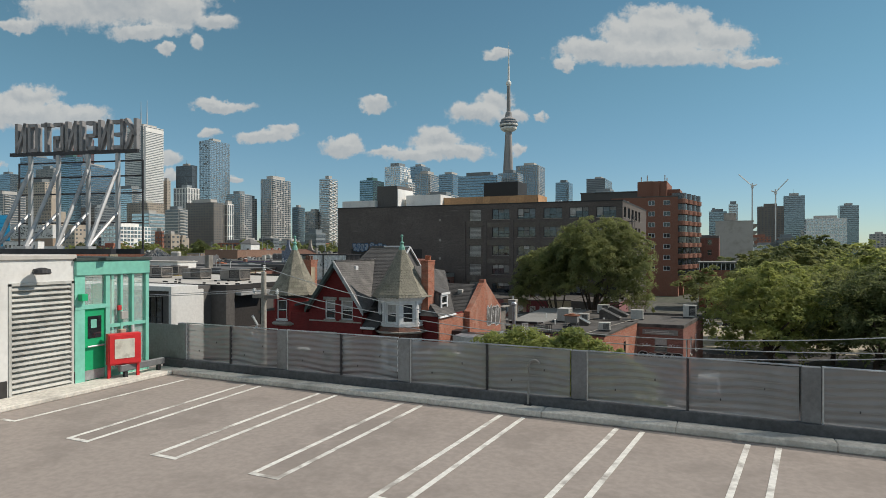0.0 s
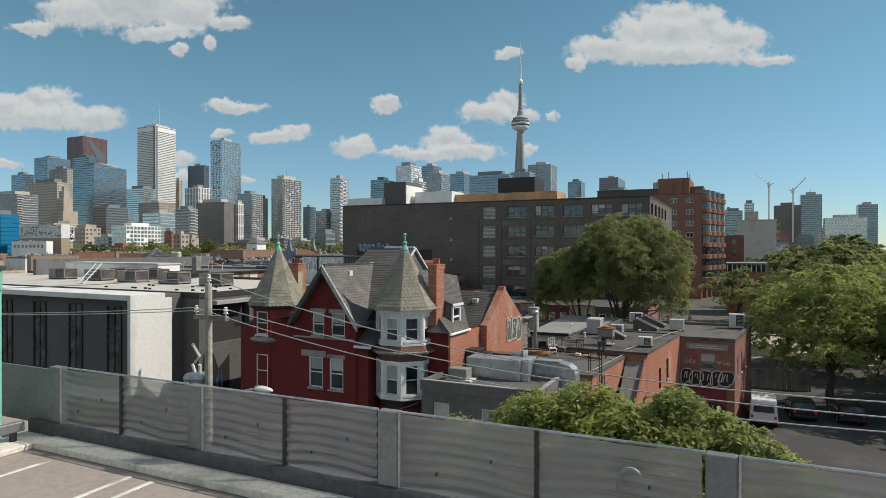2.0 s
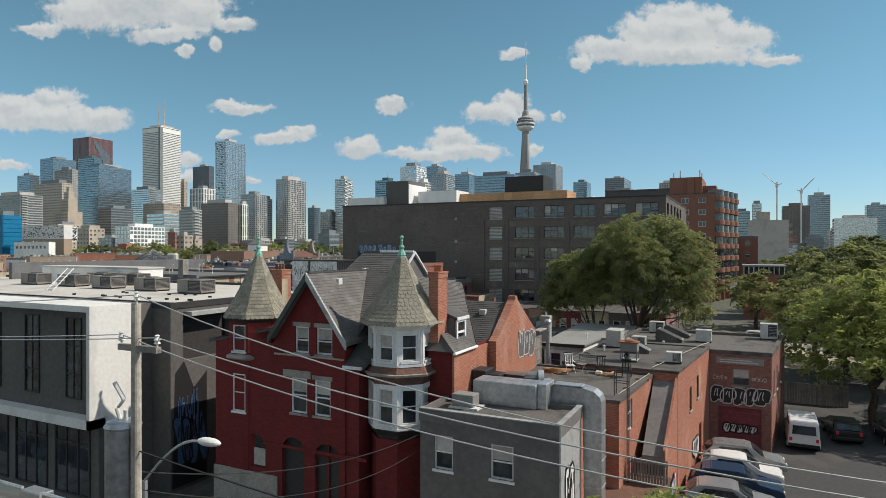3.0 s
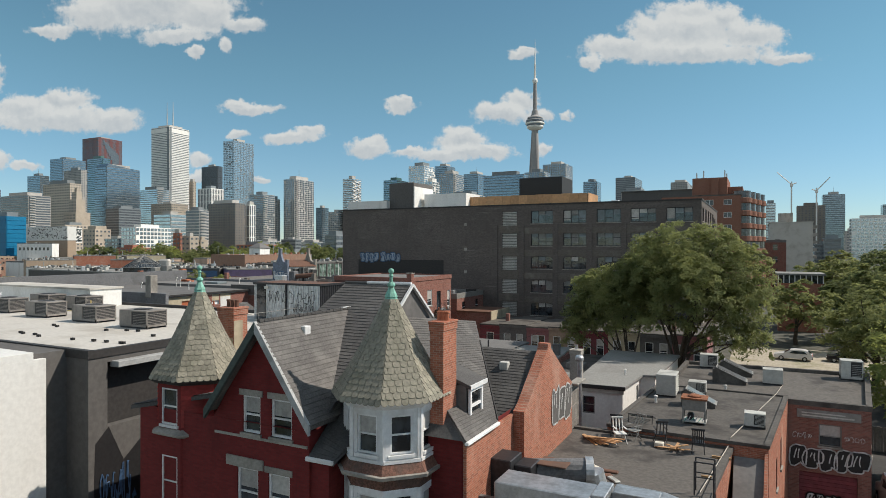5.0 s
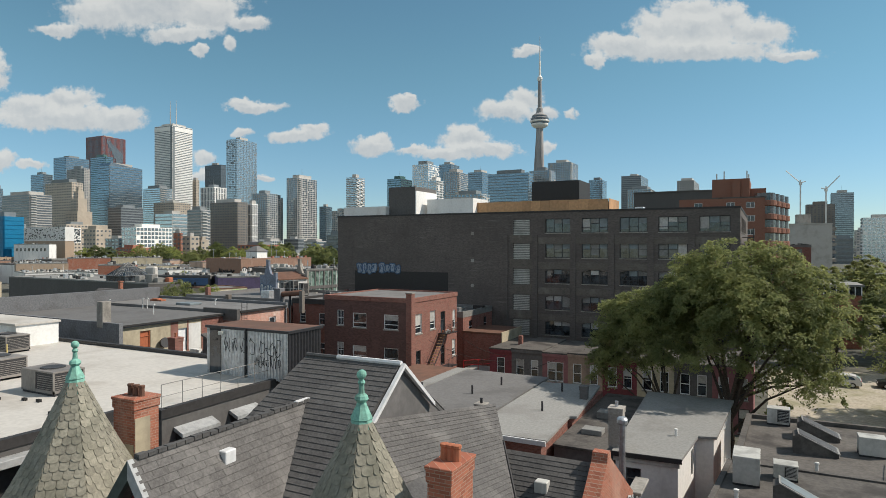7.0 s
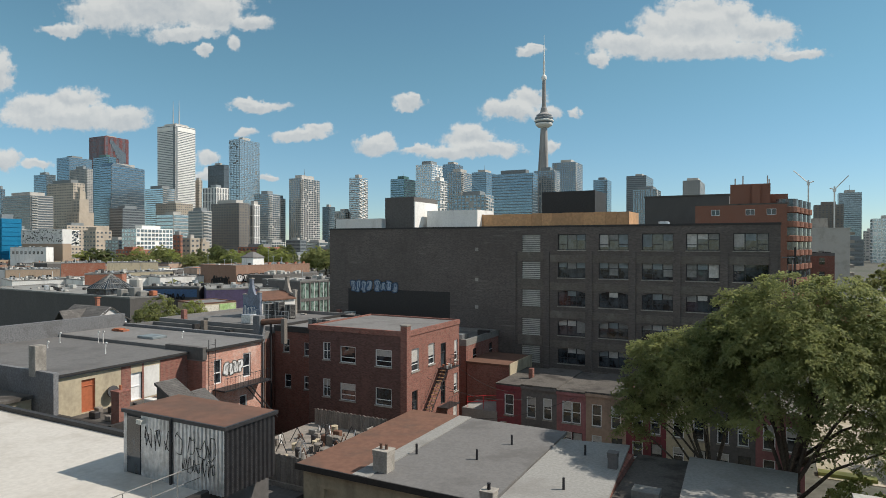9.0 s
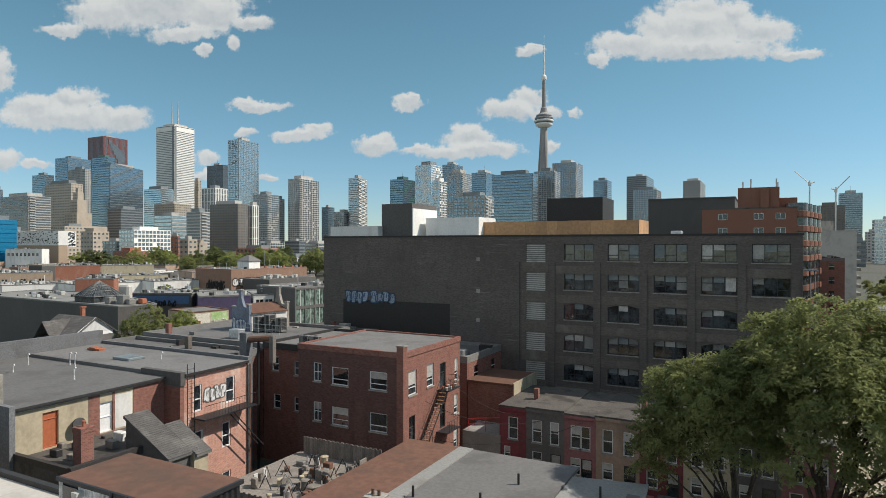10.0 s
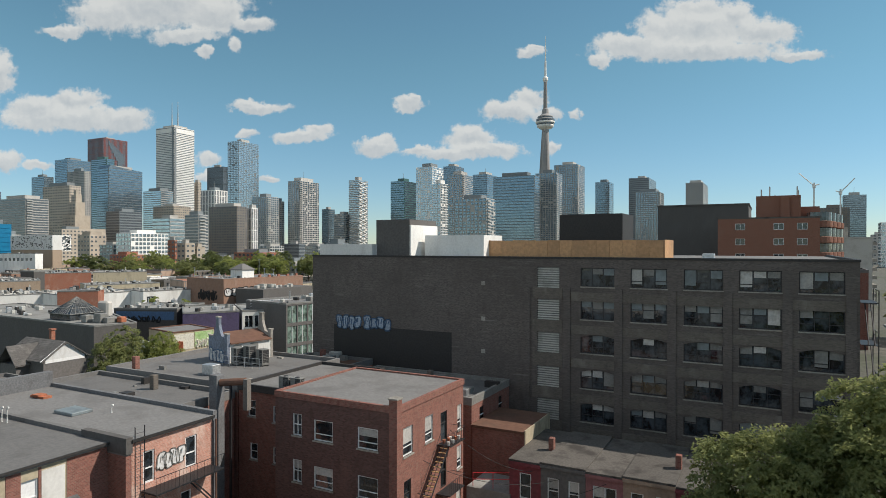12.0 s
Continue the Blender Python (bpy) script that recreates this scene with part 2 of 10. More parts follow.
matter("rust_metal", (0.165, 0.088, 0.062), 0.8, 0.1, fine=2.5, coarse=0.6, var=0.14, dirt=(0.10, 0.07, 0.055), dirty=0.6)
matter("white_paint", (0.76, 0.76, 0.74), 0.65, fine=5, coarse=0.6, var=0.06, dirt=(0.35, 0.33, 0.3), dirty=0.3, streak=0.3, bump=0.06)
matter("white_trim", (0.72, 0.73, 0.74), 0.55, fine=7, coarse=1.5, var=0.07, dirt=(0.4, 0.37, 0.33), dirty=0.3, streak=0.4, bump=0.06)
matter("white_roof", (0.52, 0.50, 0.465), 0.75, fine=5, coarse=0.3, var=0.07, dirt=(0.32, 0.29, 0.25), dirty=0.6, bump=0.1, rand=0)
matter("membrane_grey", (0.165, 0.163, 0.162), 0.85, fine=5, coarse=0.4, var=0.12, dirt=(0.105, 0.102, 0.1), dirty=0.6, bump=0.15, rand=0.15)
matter("membrane_dark", (0.104, 0.096, 0.088), 0.8, fine=6, coarse=0.55, var=0.2, dirt=(0.036, 0.032, 0.03), dirty=0.85, bump=0.2, rand=0.1)
matter("membrane_light", (0.265, 0.265, 0.255), 0.85, fine=6, coarse=0.3, var=0.12, dirt=(0.16, 0.15, 0.14), dirty=0.5, bump=0.15)
matter("charcoal_render", (0.105, 0.10, 0.097), 0.85, fine=4, coarse=0.4, var=0.14, dirt=(0.15, 0.145, 0.14), dirty=0.3, streak=0.4, bump=0.15)
matter("grey_render", (0.135, 0.128, 0.126), 0.85, fine=4, coarse=0.4, var=0.14, dirt=(0.07, 0.07, 0.07), dirty=0.35, streak=0.35, bump=0.15)
matter("cream_render", (0.46, 0.40, 0.29), 0.85, fine=4, coarse=0.7, var=0.1, dirt=(0.2, 0.17, 0.13), dirty=0.5, streak=0.35, bump=0.15)
matter("pink_render", (0.29, 0.13, 0.135), 0.85, fine=4, coarse=0.7, var=0.12, dirty=0.3, streak=0.35)
matter("peach_render", (0.40, 0.29, 0.225), 0.85, fine=4, coarse=0.7, var=0.12, dirty=0.3, streak=0.35)
matter("maroon_render", (0.20, 0.05, 0.06), 0.85, fine=4, coarse=0.7, var=0.15, dirty=0.3, streak=0.35)
matter("green_paint", (0.015, 0.40, 0.17), 0.4, fine=5, coarse=1.0, var=0.08, dirty=0.12, bump=0.03)
matter("mint_paint", (0.20, 0.52, 0.42), 0.5, fine=5, coarse=1.0, var=0.08, dirty=0.2, bump=0.03, streak=0.3)
matter("red_paint", (0.62, 0.03, 0.035), 0.4, fine=6, coarse=1.5, var=0.1, dirty=0.15, bump=0.03)
matter("paper", (0.68, 0.66, 0.58), 0.8, fine=6, coarse=4, var=0.08, dirt=(0.4, 0.36, 0.3), dirty=0.6)
matter("copper_green", (0.20, 0.44, 0.36), 0.65, 0.1, fine=9, coarse=2.5, var=0.25, dirt=(0.12, 0.16, 0.13), dirty=0.5)
matter("slate_shingle", (0.235, 0.222, 0.178), 0.8, fine=12, coarse=1.2, var=0.2, dirt=(0.13, 0.13, 0.095), dirty=0.5, bump=0.1, rand=0.07)
matter("asphalt_shingle", (0.112, 0.107, 0.104), 0.9, fine=16, coarse=0.8, var=0.22, dirt=(0.22, 0.21, 0.20), dirty=0.5, bump=0.35, rand=0.2)
matter("shingle_dark", (0.085, 0.083, 0.083), 0.9, fine=16, coarse=0.8, var=0.22, dirt=(0.15, 0.145, 0.14), dirty=0.4, bump=0.35, rand=0.2)
matter("trim_grey", (0.34, 0.35, 0.355), 0.7, fine=7, coarse=1.2, var=0.12, dirt=(0.15, 0.15, 0.14), dirty=0.5, bump=0.1)
matter("dark_trim", (0.035, 0.033, 0.033), 0.6, fine=6, coarse=1.0, var=0.2, dirty=0.2)
matter("green_trim", (0.045, 0.065, 0.06), 0.6, fine=6, coarse=1.0, var=0.2, dirty=0.2)
matter("stone_trim", (0.33, 0.31, 0.28), 0.85, fine=8, coarse=1.0, var=0.15, dirty=0.4, streak=0.4)
matter("timber", (0.36, 0.22, 0.11), 0.75, fine=5, coarse=1.0, var=0.2, dirty=0.35)
matter("plywood", (0.50, 0.29, 0.15), 0.75, fine=3, coarse=0.25, var=0.14, dirt=(0.3, 0.2, 0.12), dirty=0.5, rand=0.12)
matter("weathered_wood", (0.22, 0.20, 0.18), 0.85, fine=8, coarse=1.0, var=0.2, dirty=0.35, rand=0.2)
matter("ac_shell", (0.52, 0.52, 0.49), 0.55, 0.1, fine=6, coarse=1.3, var=0.08, dirty=0.35, streak=0.4, bump=0.04)
matter("ac_grey", (0.24, 0.24, 0.23), 0.6, 0.2, fine=6, coarse=1.3, var=0.12, dirty=0.3, bump=0.05)
matter("ac_dark", (0.055, 0.055, 0.058), 0.6, 0.3, fine=20, coarse=2, var=0.3, dirty=0.2)
matter("rust_orange", (0.235, 0.095, 0.05), 0.85, 0.1, fine=8, coarse=2.0, var=0.35, dirty=0.4)
matter("asphalt", (0.052, 0.052, 0.054), 0.9, fine=12, coarse=0.2, var=0.25, dirt=(0.10, 0.095, 0.09), dirty=0.6, bump=0.2, rand=0)
matter("ground_city", (0.10, 0.10, 0.085), 0.95, fine=0.6, coarse=0.02, var=0.35, dirt=(0.05, 0.07, 0.035), dirty=0.8, bump=0.1, rand=0)
matter("pale_gravel", (0.40, 0.36, 0.29), 0.95, fine=3, coarse=0.25, var=0.2, dirt=(0.20, 0.20, 0.10), dirty=0.7, bump=0.2, rand=0)
matter("bark", (0.085, 0.07, 0.055), 0.95, fine=8, coarse=2.0, var=0.35, streak=0.3, dirty=0.3, bump=0.5)
matter("terracotta", (0.42, 0.15, 0.08), 0.85, fine=8, coarse=2, var=0.2, dirty=0.4)
matter("graffiti_white", (0.66, 0.66, 0.66), 0.6, fine=5, coarse=2, var=0.1, dirty=0.2, rand=0)
matter("graffiti_black", (0.018, 0.018, 0.02), 0.5, var=0.2, dirty=0.1, rand=0)
matter("graffiti_pale", (0.30, 0.37, 0.46), 0.6, var=0.25, dirty=0.2, rand=0.15)
matter("graffiti_blue", (0.07, 0.14, 0.26), 0.6, var=0.25, dirty=0.2, rand=0.15)
matter("car_white", (0.72, 0.72, 0.72), 0.25, fine=3, coarse=0.8, var=0.03, dirty=0.12, bump=0, rand=0, spec=0.6)
matter("car_silver", (0.42, 0.43, 0.44), 0.25, 0.6, fine=3, coarse=0.8, var=0.04, dirty=0.1, bump=0, rand=0)
matter("car_blue", (0.03, 0.06, 0.12), 0.22, 0.3, fine=3, coarse=0.8, var=0.05, dirty=0.1, bump=0, rand=0)
matter("car_dark", (0.03, 0.03, 0.033), 0.25, 0.3, fine=3, coarse=0.8, var=0.05, dirty=0.1, bump=0, rand=0)
matter("rubber", (0.02, 0.02, 0.02), 0.8, var=0.2, dirty=0.3)
matter("cable_black", (0.03, 0.03, 0.03), 0.6, var=0.1, dirty=0.0, bump=0, rand=0)
matter("cable_bright", (0.55, 0.55, 0.55), 0.4, 0.6, var=0.1, dirty=0.0, bump=0, rand=0)
matter("pole_wood", (0.42, 0.39, 0.34), 0.85, fine=9, coarse=1.5, var=0.18, streak=0.2, dirty=0.4)
matter("plastic_white", (0.68, 0.68, 0.66), 0.5, var=0.05, dirty=0.2, bump=0.02)
matter("plastic_blue", (0.05, 0.18, 0.42), 0.5, var=0.1, dirty=0.2, bump=0.02)
matter("curtain", (0.46, 0.45, 0.43), 0.9, fine=7, coarse=2.0, var=0.12, dirty=0.25, rand=0.25)
matter("orange_door", (0.42, 0.13, 0.06), 0.6, var=0.12, dirty=0.25)
matter("red_clapboard", (0.32, 0.035, 0.03), 0.7, fine=6, coarse=1.2, var=0.2, dirty=0.3, rand=0.2)
matter("steel_truss", (0.42, 0.43, 0.44), 0.5, 0.3, fine=6, coarse=1.5, var=0.12, dirty=0.3, rand=0.05)
matter("letter_back", (0.27, 0.265, 0.27), 0.6, 0.2, fine=6, coarse=1.5, var=0.15, dirty=0.3, rand=0.05)
brickwork("brick_house", (0.185, 0.026, 0.026), (0.12, 0.03, 0.03), 0.75, wear=0.25, wearcol=(0.07, 0.018, 0.018))
brickwork("brick_orange", (0.42, 0.152, 0.096), (0.36, 0.26, 0.2), 0.62, wear=0.6, wearcol=(0.5, 0.33, 0.26), var=0.8)
brickwork("brick_peeled", (0.56, 0.28, 0.215), (0.54, 0.43, 0.37), 0.7, wear=0.95, wearcol=(0.68, 0.57, 0.5), var=0.6)
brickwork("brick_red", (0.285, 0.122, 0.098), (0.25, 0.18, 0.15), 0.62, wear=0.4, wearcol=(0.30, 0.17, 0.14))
sooty_brick("brick_brown", (0.175, 0.153, 0.142), (0.30, 0.28, 0.26))
brickwork("brick_pale", (0.17, 0.15, 0.13), (0.17, 0.155, 0.14), 0.7, wear=0.6, wearcol=(0.27, 0.25, 0.22))
brickwork("brick_tower", (0.285, 0.128, 0.09), (0.28, 0.17, 0.13), 0.75, wear=0.15, var=0.4)
brickwork("brick_tan", (0.44, 0.33, 0.24), (0.35, 0.3, 0.25), 0.75, wear=0.3)
glazing("glass_dark")
glazing("glass_bright", (0.03, 0.036, 0.042), 0.03, 0.7)
glazing("glass_blue", (0.06, 0.11, 0.15), 0.08, 0.35)


def see_through(name, col, clear, rough=0.4, metal=0.5):
    """A perforated metal sheet: part holes, part metal."""
    m, t, b = base(name)
    n = spot_noise(t, 1.2, 4.0)
    t.links.new(mix_col(t, n, tuple(c * 0.7 for c in col), tuple(c * 1.25 for c in col)), b.inputs["Base Color"])
    b.inputs["Roughness"].default_value, b.inputs["Metallic"].default_value = rough, metal
    tr = t.nodes.new("ShaderNodeBsdfTransparent")
    mx = t.nodes.new("ShaderNodeMixShader")
    mx.inputs[0].default_value = clear
    t.links.new(b.outputs[0], mx.inputs[1])
    t.links.new(tr.outputs[0], mx.inputs[2])
    t.links.new(mx.outputs[0], t.nodes["Material Output"].inputs["Surface"])
    return m


see_through("perforated", (0.34, 0.34, 0.345), 0.27)


def leafage(name, dark, light):
    m, t, b = base(name)
    g = t.nodes.new("ShaderNodeNewGeometry")
    blot = stretch_fac(t, spot_noise(t, 0.42, 3.0), 0.32, 0.68)
    fac = maths(t, "ADD", maths(t, "MULTIPLY", g.outputs["Random Per Island"], 0.4), maths(t, "MULTIPLY", blot, 0.7), clamp=True)
    c = mix_col(t, fac, dark, light)
    t.links.new(c, b.inputs["Base Color"])
    b.inputs["Roughness"].default_value = 0.6
    b.inputs["Specular IOR Level"].default_value = 0.25
    tl = t.nodes.new("ShaderNodeBsdfTranslucent")
    t.links.new(mix_col(t, 0.6, c, tuple(min(1.0, v * 1.35) for v in light)), tl.inputs["Color"])
    mx = t.nodes.new("ShaderNodeMixShader")
    mx.inputs[0].default_value = 0.5
    t.links.new(b.outputs[0], mx.inputs[1])
    t.links.new(tl.outputs[0], mx.inputs[2])
    t.links.new(mx.outputs[0], t.nodes["Material Output"].inputs["Surface"])
    return m


leafage("leaves", (0.105, 0.135, 0.062), (0.295, 0.315, 0.125))
leafage("leaves_bright", (0.125, 0.165, 0.06), (0.37, 0.40, 0.13))
leafage("leaves_dark", (0.06, 0.086, 0.042), (0.19, 0.22, 0.09))
# dark maroon brick for one unlit front, its shade mixed into the colour
brickwork("brick_front_shaded", (0.155, 0.085, 0.075), (0.13, 0.09, 0.08), 0.6, wear=0.35, wearcol=(0.22, 0.12, 0.10))
brickwork("brick_far", (0.33, 0.20, 0.145), (0.28, 0.2, 0.16), 0.75, wear=0.4, wearcol=(0.36, 0.27, 0.22))
matter("unit_brown", (0.25, 0.232, 0.215), 0.6, 0.15, fine=6, coarse=1.3, var=0.1, dirty=0.3, streak=0.4, bump=0.05)
matter("scallop_brown", (0.15, 0.075, 0.055), 0.85, fine=14, coarse=1.5, var=0.4, dirt=(0.07, 0.06, 0.055), dirty=0.6, bump=0.3, rand=0)
matter("lid_blue", (0.20, 0.235, 0.25), 0.45, 0.2, fine=6, coarse=1.5, var=0.12, dirty=0.3)
matter("lid_dark", (0.06, 0.06, 0.062), 0.5, 0.1, fine=6, coarse=1.5, var=0.2, dirt=(0.12, 0.115, 0.11), dirty=0.4)
# render of an unlit gable, its blue-grey shade put into the colour
matter("gable_shade_render", (0.17, 0.20, 0.26), 0.8, fine=5, coarse=0.8, var=0.25, dirty=0.3)
glazing("loft_glass", (0.11, 0.16, 0.14), 0.12, 0.5)
matter("poster_green", (0.34, 0.50, 0.22), 0.6, fine=2, coarse=0.9, var=0.3, dirt=(0.62, 0.66, 0.5), dirty=0.7)
matter("purple_paint", (0.10, 0.08, 0.16), 0.7, fine=4, coarse=0.8, var=0.15, dirty=0.3)

# ---- building blocks ----


def mesh_from(bm, name, mat):
    me = bpy.data.meshes.new(name)
    bmesh.ops.recalc_face_normals(bm, faces=bm.faces) if len(bm.faces) < 6000 else None
    bm.to_mesh(me)
    bm.free()
    me.materials.append(MATS[mat])
    return me


def part(name, bm, mat, parent, label=""):
    ob = new(name, mesh_from(bm, name, mat))
    ob.parent = parent
    if label:
        ob["label"] = label
    return ob


def solid(name, bm, mat, label, category, group="", kind=""):
    return tagged(new(name, mesh_from(bm, name, mat)), label, category, group, kind)


def thing(name, label, category, group="", kind="", at=(0, 0, 0)):
    ob = new(name)
    ob.empty_display_size = 0.3
    ob.location = at
    return tagged(ob, label, category, group, kind)


def box(bm, x0, x1, y0, y1, z0, z1, bev=0.0):
    made = bmesh.ops.create_cube(bm, size=1.0, matrix=Matrix.LocRotScale(((x0 + x1) / 2, (y0 + y1) / 2, (z0 + z1) / 2), None, (abs(x1 - x0), abs(y1 - y0), abs(z1 - z0))))
    if bev:
        edges = {e for v in made["verts"] for e in v.link_edges}
        bmesh.ops.bevel(bm, geom=list(edges), offset=bev, segments=1, affect="EDGES")


def boxes(*rows, bev=0.0):
    bm = bmesh.new()
    for r in rows:
        box(bm, *r, bev=bev)
    return bm


def poly(bm, *pts):
    return bm.faces.new([bm.verts.new(p) for p in pts])


def prism(bm, foot, z0, z1):
    """An upright prism over a foot of (x, y) corners."""
    lo, hi = [bm.verts.new((x, y, z0)) for x, y in foot], [bm.verts.new((x, y, z1)) for x, y in foot]
    n = len(foot)
    bm.faces.new(lo[::-1])
    bm.faces.new(hi)
    for k in range(n):
        bm.faces.new((lo[k], lo[(k + 1) % n], hi[(k + 1) % n], hi[k]))


def rod(bm, a, b, r0, r1=None, n=8):
    a, b = Vector(a), Vector(b)
    r1 = r0 if r1 is None else r1
    q = (b - a).to_track_quat("Z", "Y")
    ends = []
    for p, r in ((a, r0), (b, r1)):
        ends.append([bm.verts.new(p + q @ Vector((r * math.cos(2 * math.pi * k / n), r * math.sin(2 * math.pi * k / n), 0))) for k in range(n)])
    for k in range(n):
        bm.faces.new((ends[0][k], ends[0][(k + 1) % n], ends[1][(k + 1) % n], ends[1][k]))
    bm.faces.new(ends[0][::-1])
    bm.faces.new(ends[1])


def rods(*rows, n=8):
    bm = bmesh.new()
    for r in rows:
        rod(bm, *r, n=n)
    return bm


def tube(bm, pts, r, n=6):
    """One connected round tube through the points."""
    pts = [Vector(p) for p in pts]
    rings = []
    for k, p in enumerate(pts):
        d = (pts[min(k + 1, len(pts) - 1)] - pts[max(k - 1, 0)]).normalized()
        q = d.to_track_quat("Z", "Y")
        rings.append([bm.verts.new(p + q @ Vector((r * math.cos(2 * math.pi * j / n), r * math.sin(2 * math.pi * j / n), 0))) for j in range(n)])
    for a, b in zip(rings, rings[1:]):
        for j in range(n):
            bm.faces.new((a[j], a[(j + 1) % n], b[(j + 1) % n], b[j]))
    bm.faces.new(rings[0][::-1])
    bm.faces.new(rings[-1])


def lathe(bm, cx, cy, profile, n=16, turn=0.0):
    """A turned or many-sided body from (radius, z) pairs."""
    rings = []
    for r, z in profile:
        rings.append([bm.verts.new((cx + r * math.cos(turn + 2 * math.pi * k / n), cy + r * math.sin(turn + 2 * math.pi * k / n), z)) for k in range(n)])
    for a, b in zip(rings, rings[1:]):
        for k in range(n):
            bm.faces.new((a[k], a[(k + 1) % n], b[(k + 1) % n], b[k]))
    bm.faces.new(rings[0][::-1])
    bm.faces.new(rings[-1])


def slab_roof(bm, pts, thick):
    """A sloping slab whose upper face has these corners."""
    up = [bm.verts.new(p) for p in pts]
    lo = [bm.verts.new((p[0], p[1], p[2] - thick)) for p in pts]
    n = len(pts)
    bm.faces.new(up)
    bm.faces.new(lo[::-1])
    for k in range(n):
        bm.faces.new((up[k], lo[k], lo[(k + 1) % n], up[(k + 1) % n]))


def facade(bm, p, along, length, z0, z1, holes=(), deep=0.2):
    """A wall face from p along a unit direction, with recessed openings (s0, s1, za, zb); it looks to the right of that direction."""
    d = Vector((along[0], along[1], 0))
    inward = Vector((-along[1], along[0], 0)) * deep
    o = Vector((p[0], p[1], 0))
    ss = sorted({0.0, length, *[h[0] for h in holes], *[h[1] for h in holes]})
    zs = sorted({z0, z1, *[h[2] for h in holes], *[h[3] for h in holes]})

    def at(s, z, off=None):
        q = o + d * s + Vector((0, 0, z))
        return q + off if off else q

    for a, b in zip(ss, ss[1:]):
        for c, e in zip(zs, zs[1:]):
            ms, mz = (a + b) / 2, (c + e) / 2
            if not any(h[0] < ms < h[1] and h[2] < mz < h[3] for h in holes):
                poly(bm, at(a, c), at(b, c), at(b, e), at(a, e))
    for s0, s1, za, zb in holes:
        rim = [(s0, za), (s1, za), (s1, zb), (s0, zb)]
        for k in range(4):
            u, w = rim[k], rim[(k + 1) % 4]
            poly(bm, at(*u), at(*w), at(*w, inward), at(*u, inward))
        poly(bm, *[at(s, z, inward) for s, z in rim])


def block_walls(bm, x0, x1, y0, y1, z0, z1, front=(), right=(), left=(), back=(), deep=0.2):
    """Four walls with openings: front looks to -y, right to +x."""
    facade(bm, (x0, y0), (1, 0), x1 - x0, z0, z1, front, deep)
    facade(bm, (x1, y0), (0, 1), y1 - y0, z0, z1, right, deep)
    facade(bm, (x1, y1), (-1, 0), x1 - x0, z0, z1, back, deep)
    facade(bm, (x0, y1), (0, -1), y1 - y0, z0, z1, left, deep)


class Side:
    """Local coordinates on a wall: s along it, z up, out of the wall by n."""

    def __init__(self, p, along):
        self.o, self.d = Vector((p[0], p[1], 0)), Vector((along[0], along[1], 0))
        self.n = Vector((along[1], -along[0], 0))

    def bar(self, bm, s0, s1, z0, z1, n0, n1):
        pts = []
        for n in (n0, n1):
            for s, z in ((s0, z0), (s1, z0), (s1, z1), (s0, z1)):
                pts.append(bm.verts.new(self.o + self.d * s + self.n * n + Vector((0, 0, z))))
        for f in ((0, 1, 2, 3), (7, 6, 5, 4), (0, 4, 5, 1), (1, 5, 6, 2), (2, 6, 7, 3), (3, 7, 4, 0)):
            bm.faces.new([pts[k] for k in f])

    def at(self, s, z, n=0.0):
        return self.o + self.d * s + self.n * n + Vector((0, 0, z))


def window(parent, side, s0, s1, z0, z1, frame_mat="white_trim", glass="glass_dark", deep=0.14, w=0.06, rows=(0.5,), cols=(), sill="stone_trim", lintel="", blind=0.0, name="window", label=""):
    """A framed window in an opening: frame with rails, pane, sill, and a blind over its upper part."""
    bm = bmesh.new()
    rings = []
    for n in (-deep, -deep + 0.08):
        for m in (0.0, w):
            rings.append([bm.verts.new(side.at(s, z, n)) for s, z in ((s0 + m, z0 + m), (s1 - m, z0 + m), (s1 - m, z1 - m), (s0 + m, z1 - m))])
    back_out, back_in, out, inn = rings
    for k in range(4):
        e = (k + 1) % 4
        bm.faces.new((out[k], out[e], inn[e], inn[k]))
        bm.faces.new((inn[k], inn[e], back_in[e], back_in[k]))
        bm.faces.new((back_out[e], back_out[k], back_in[k], back_in[e]))
        bm.faces.new((out[e], out[k], back_out[k], back_out[e]))
    fr = part(name, bm, frame_mat, parent, label)
    for f in rows:
        zz = z0 + (z1 - z0) * f
        bm = bmesh.new()
        side.bar(bm, s0 + w, s1 - w, zz - w * 0.4, zz + w * 0.4, -deep, -deep + 0.06)
        part("meeting_rail", bm, frame_mat, fr)
    for f in cols:
        sc = s0 + (s1 - s0) * f
        bm = bmesh.new()
        side.bar(bm, sc - w * 0.4, sc + w * 0.4, z0 + w, z1 - w, -deep, -deep + 0.055)
        part("mullion", bm, frame_mat, fr)
    bm = bmesh.new()
    side.bar(bm, s0 + w * 0.5, s1 - w * 0.5, z0 + w * 0.5, z1 - w * 0.5, -deep - 0.03, -deep + 0.012)
    part("pane", bm, glass, fr)
    if blind:
        bm = bmesh.new()
        side.bar(bm, s0 + w, s1 - w, z1 - w - (z1 - z0 - 2 * w) * blind, z1 - w, -deep + 0.014, -deep + 0.024)
        part("blind", bm, "curtain", fr)
    if sill:
        bm = bmesh.new()
        side.bar(bm, s0 - 0.06, s1 + 0.06, z0 - 0.1, z0, -deep, 0.07)
        part("sill", bm, sill, fr)
    if lintel:
        bm = bmesh.new()
        side.bar(bm, s0 - 0.12, s1 + 0.12, z1, z1 + 0.2, -0.02, 0.04)
        part("lintel", bm, lintel, fr)
    return fr


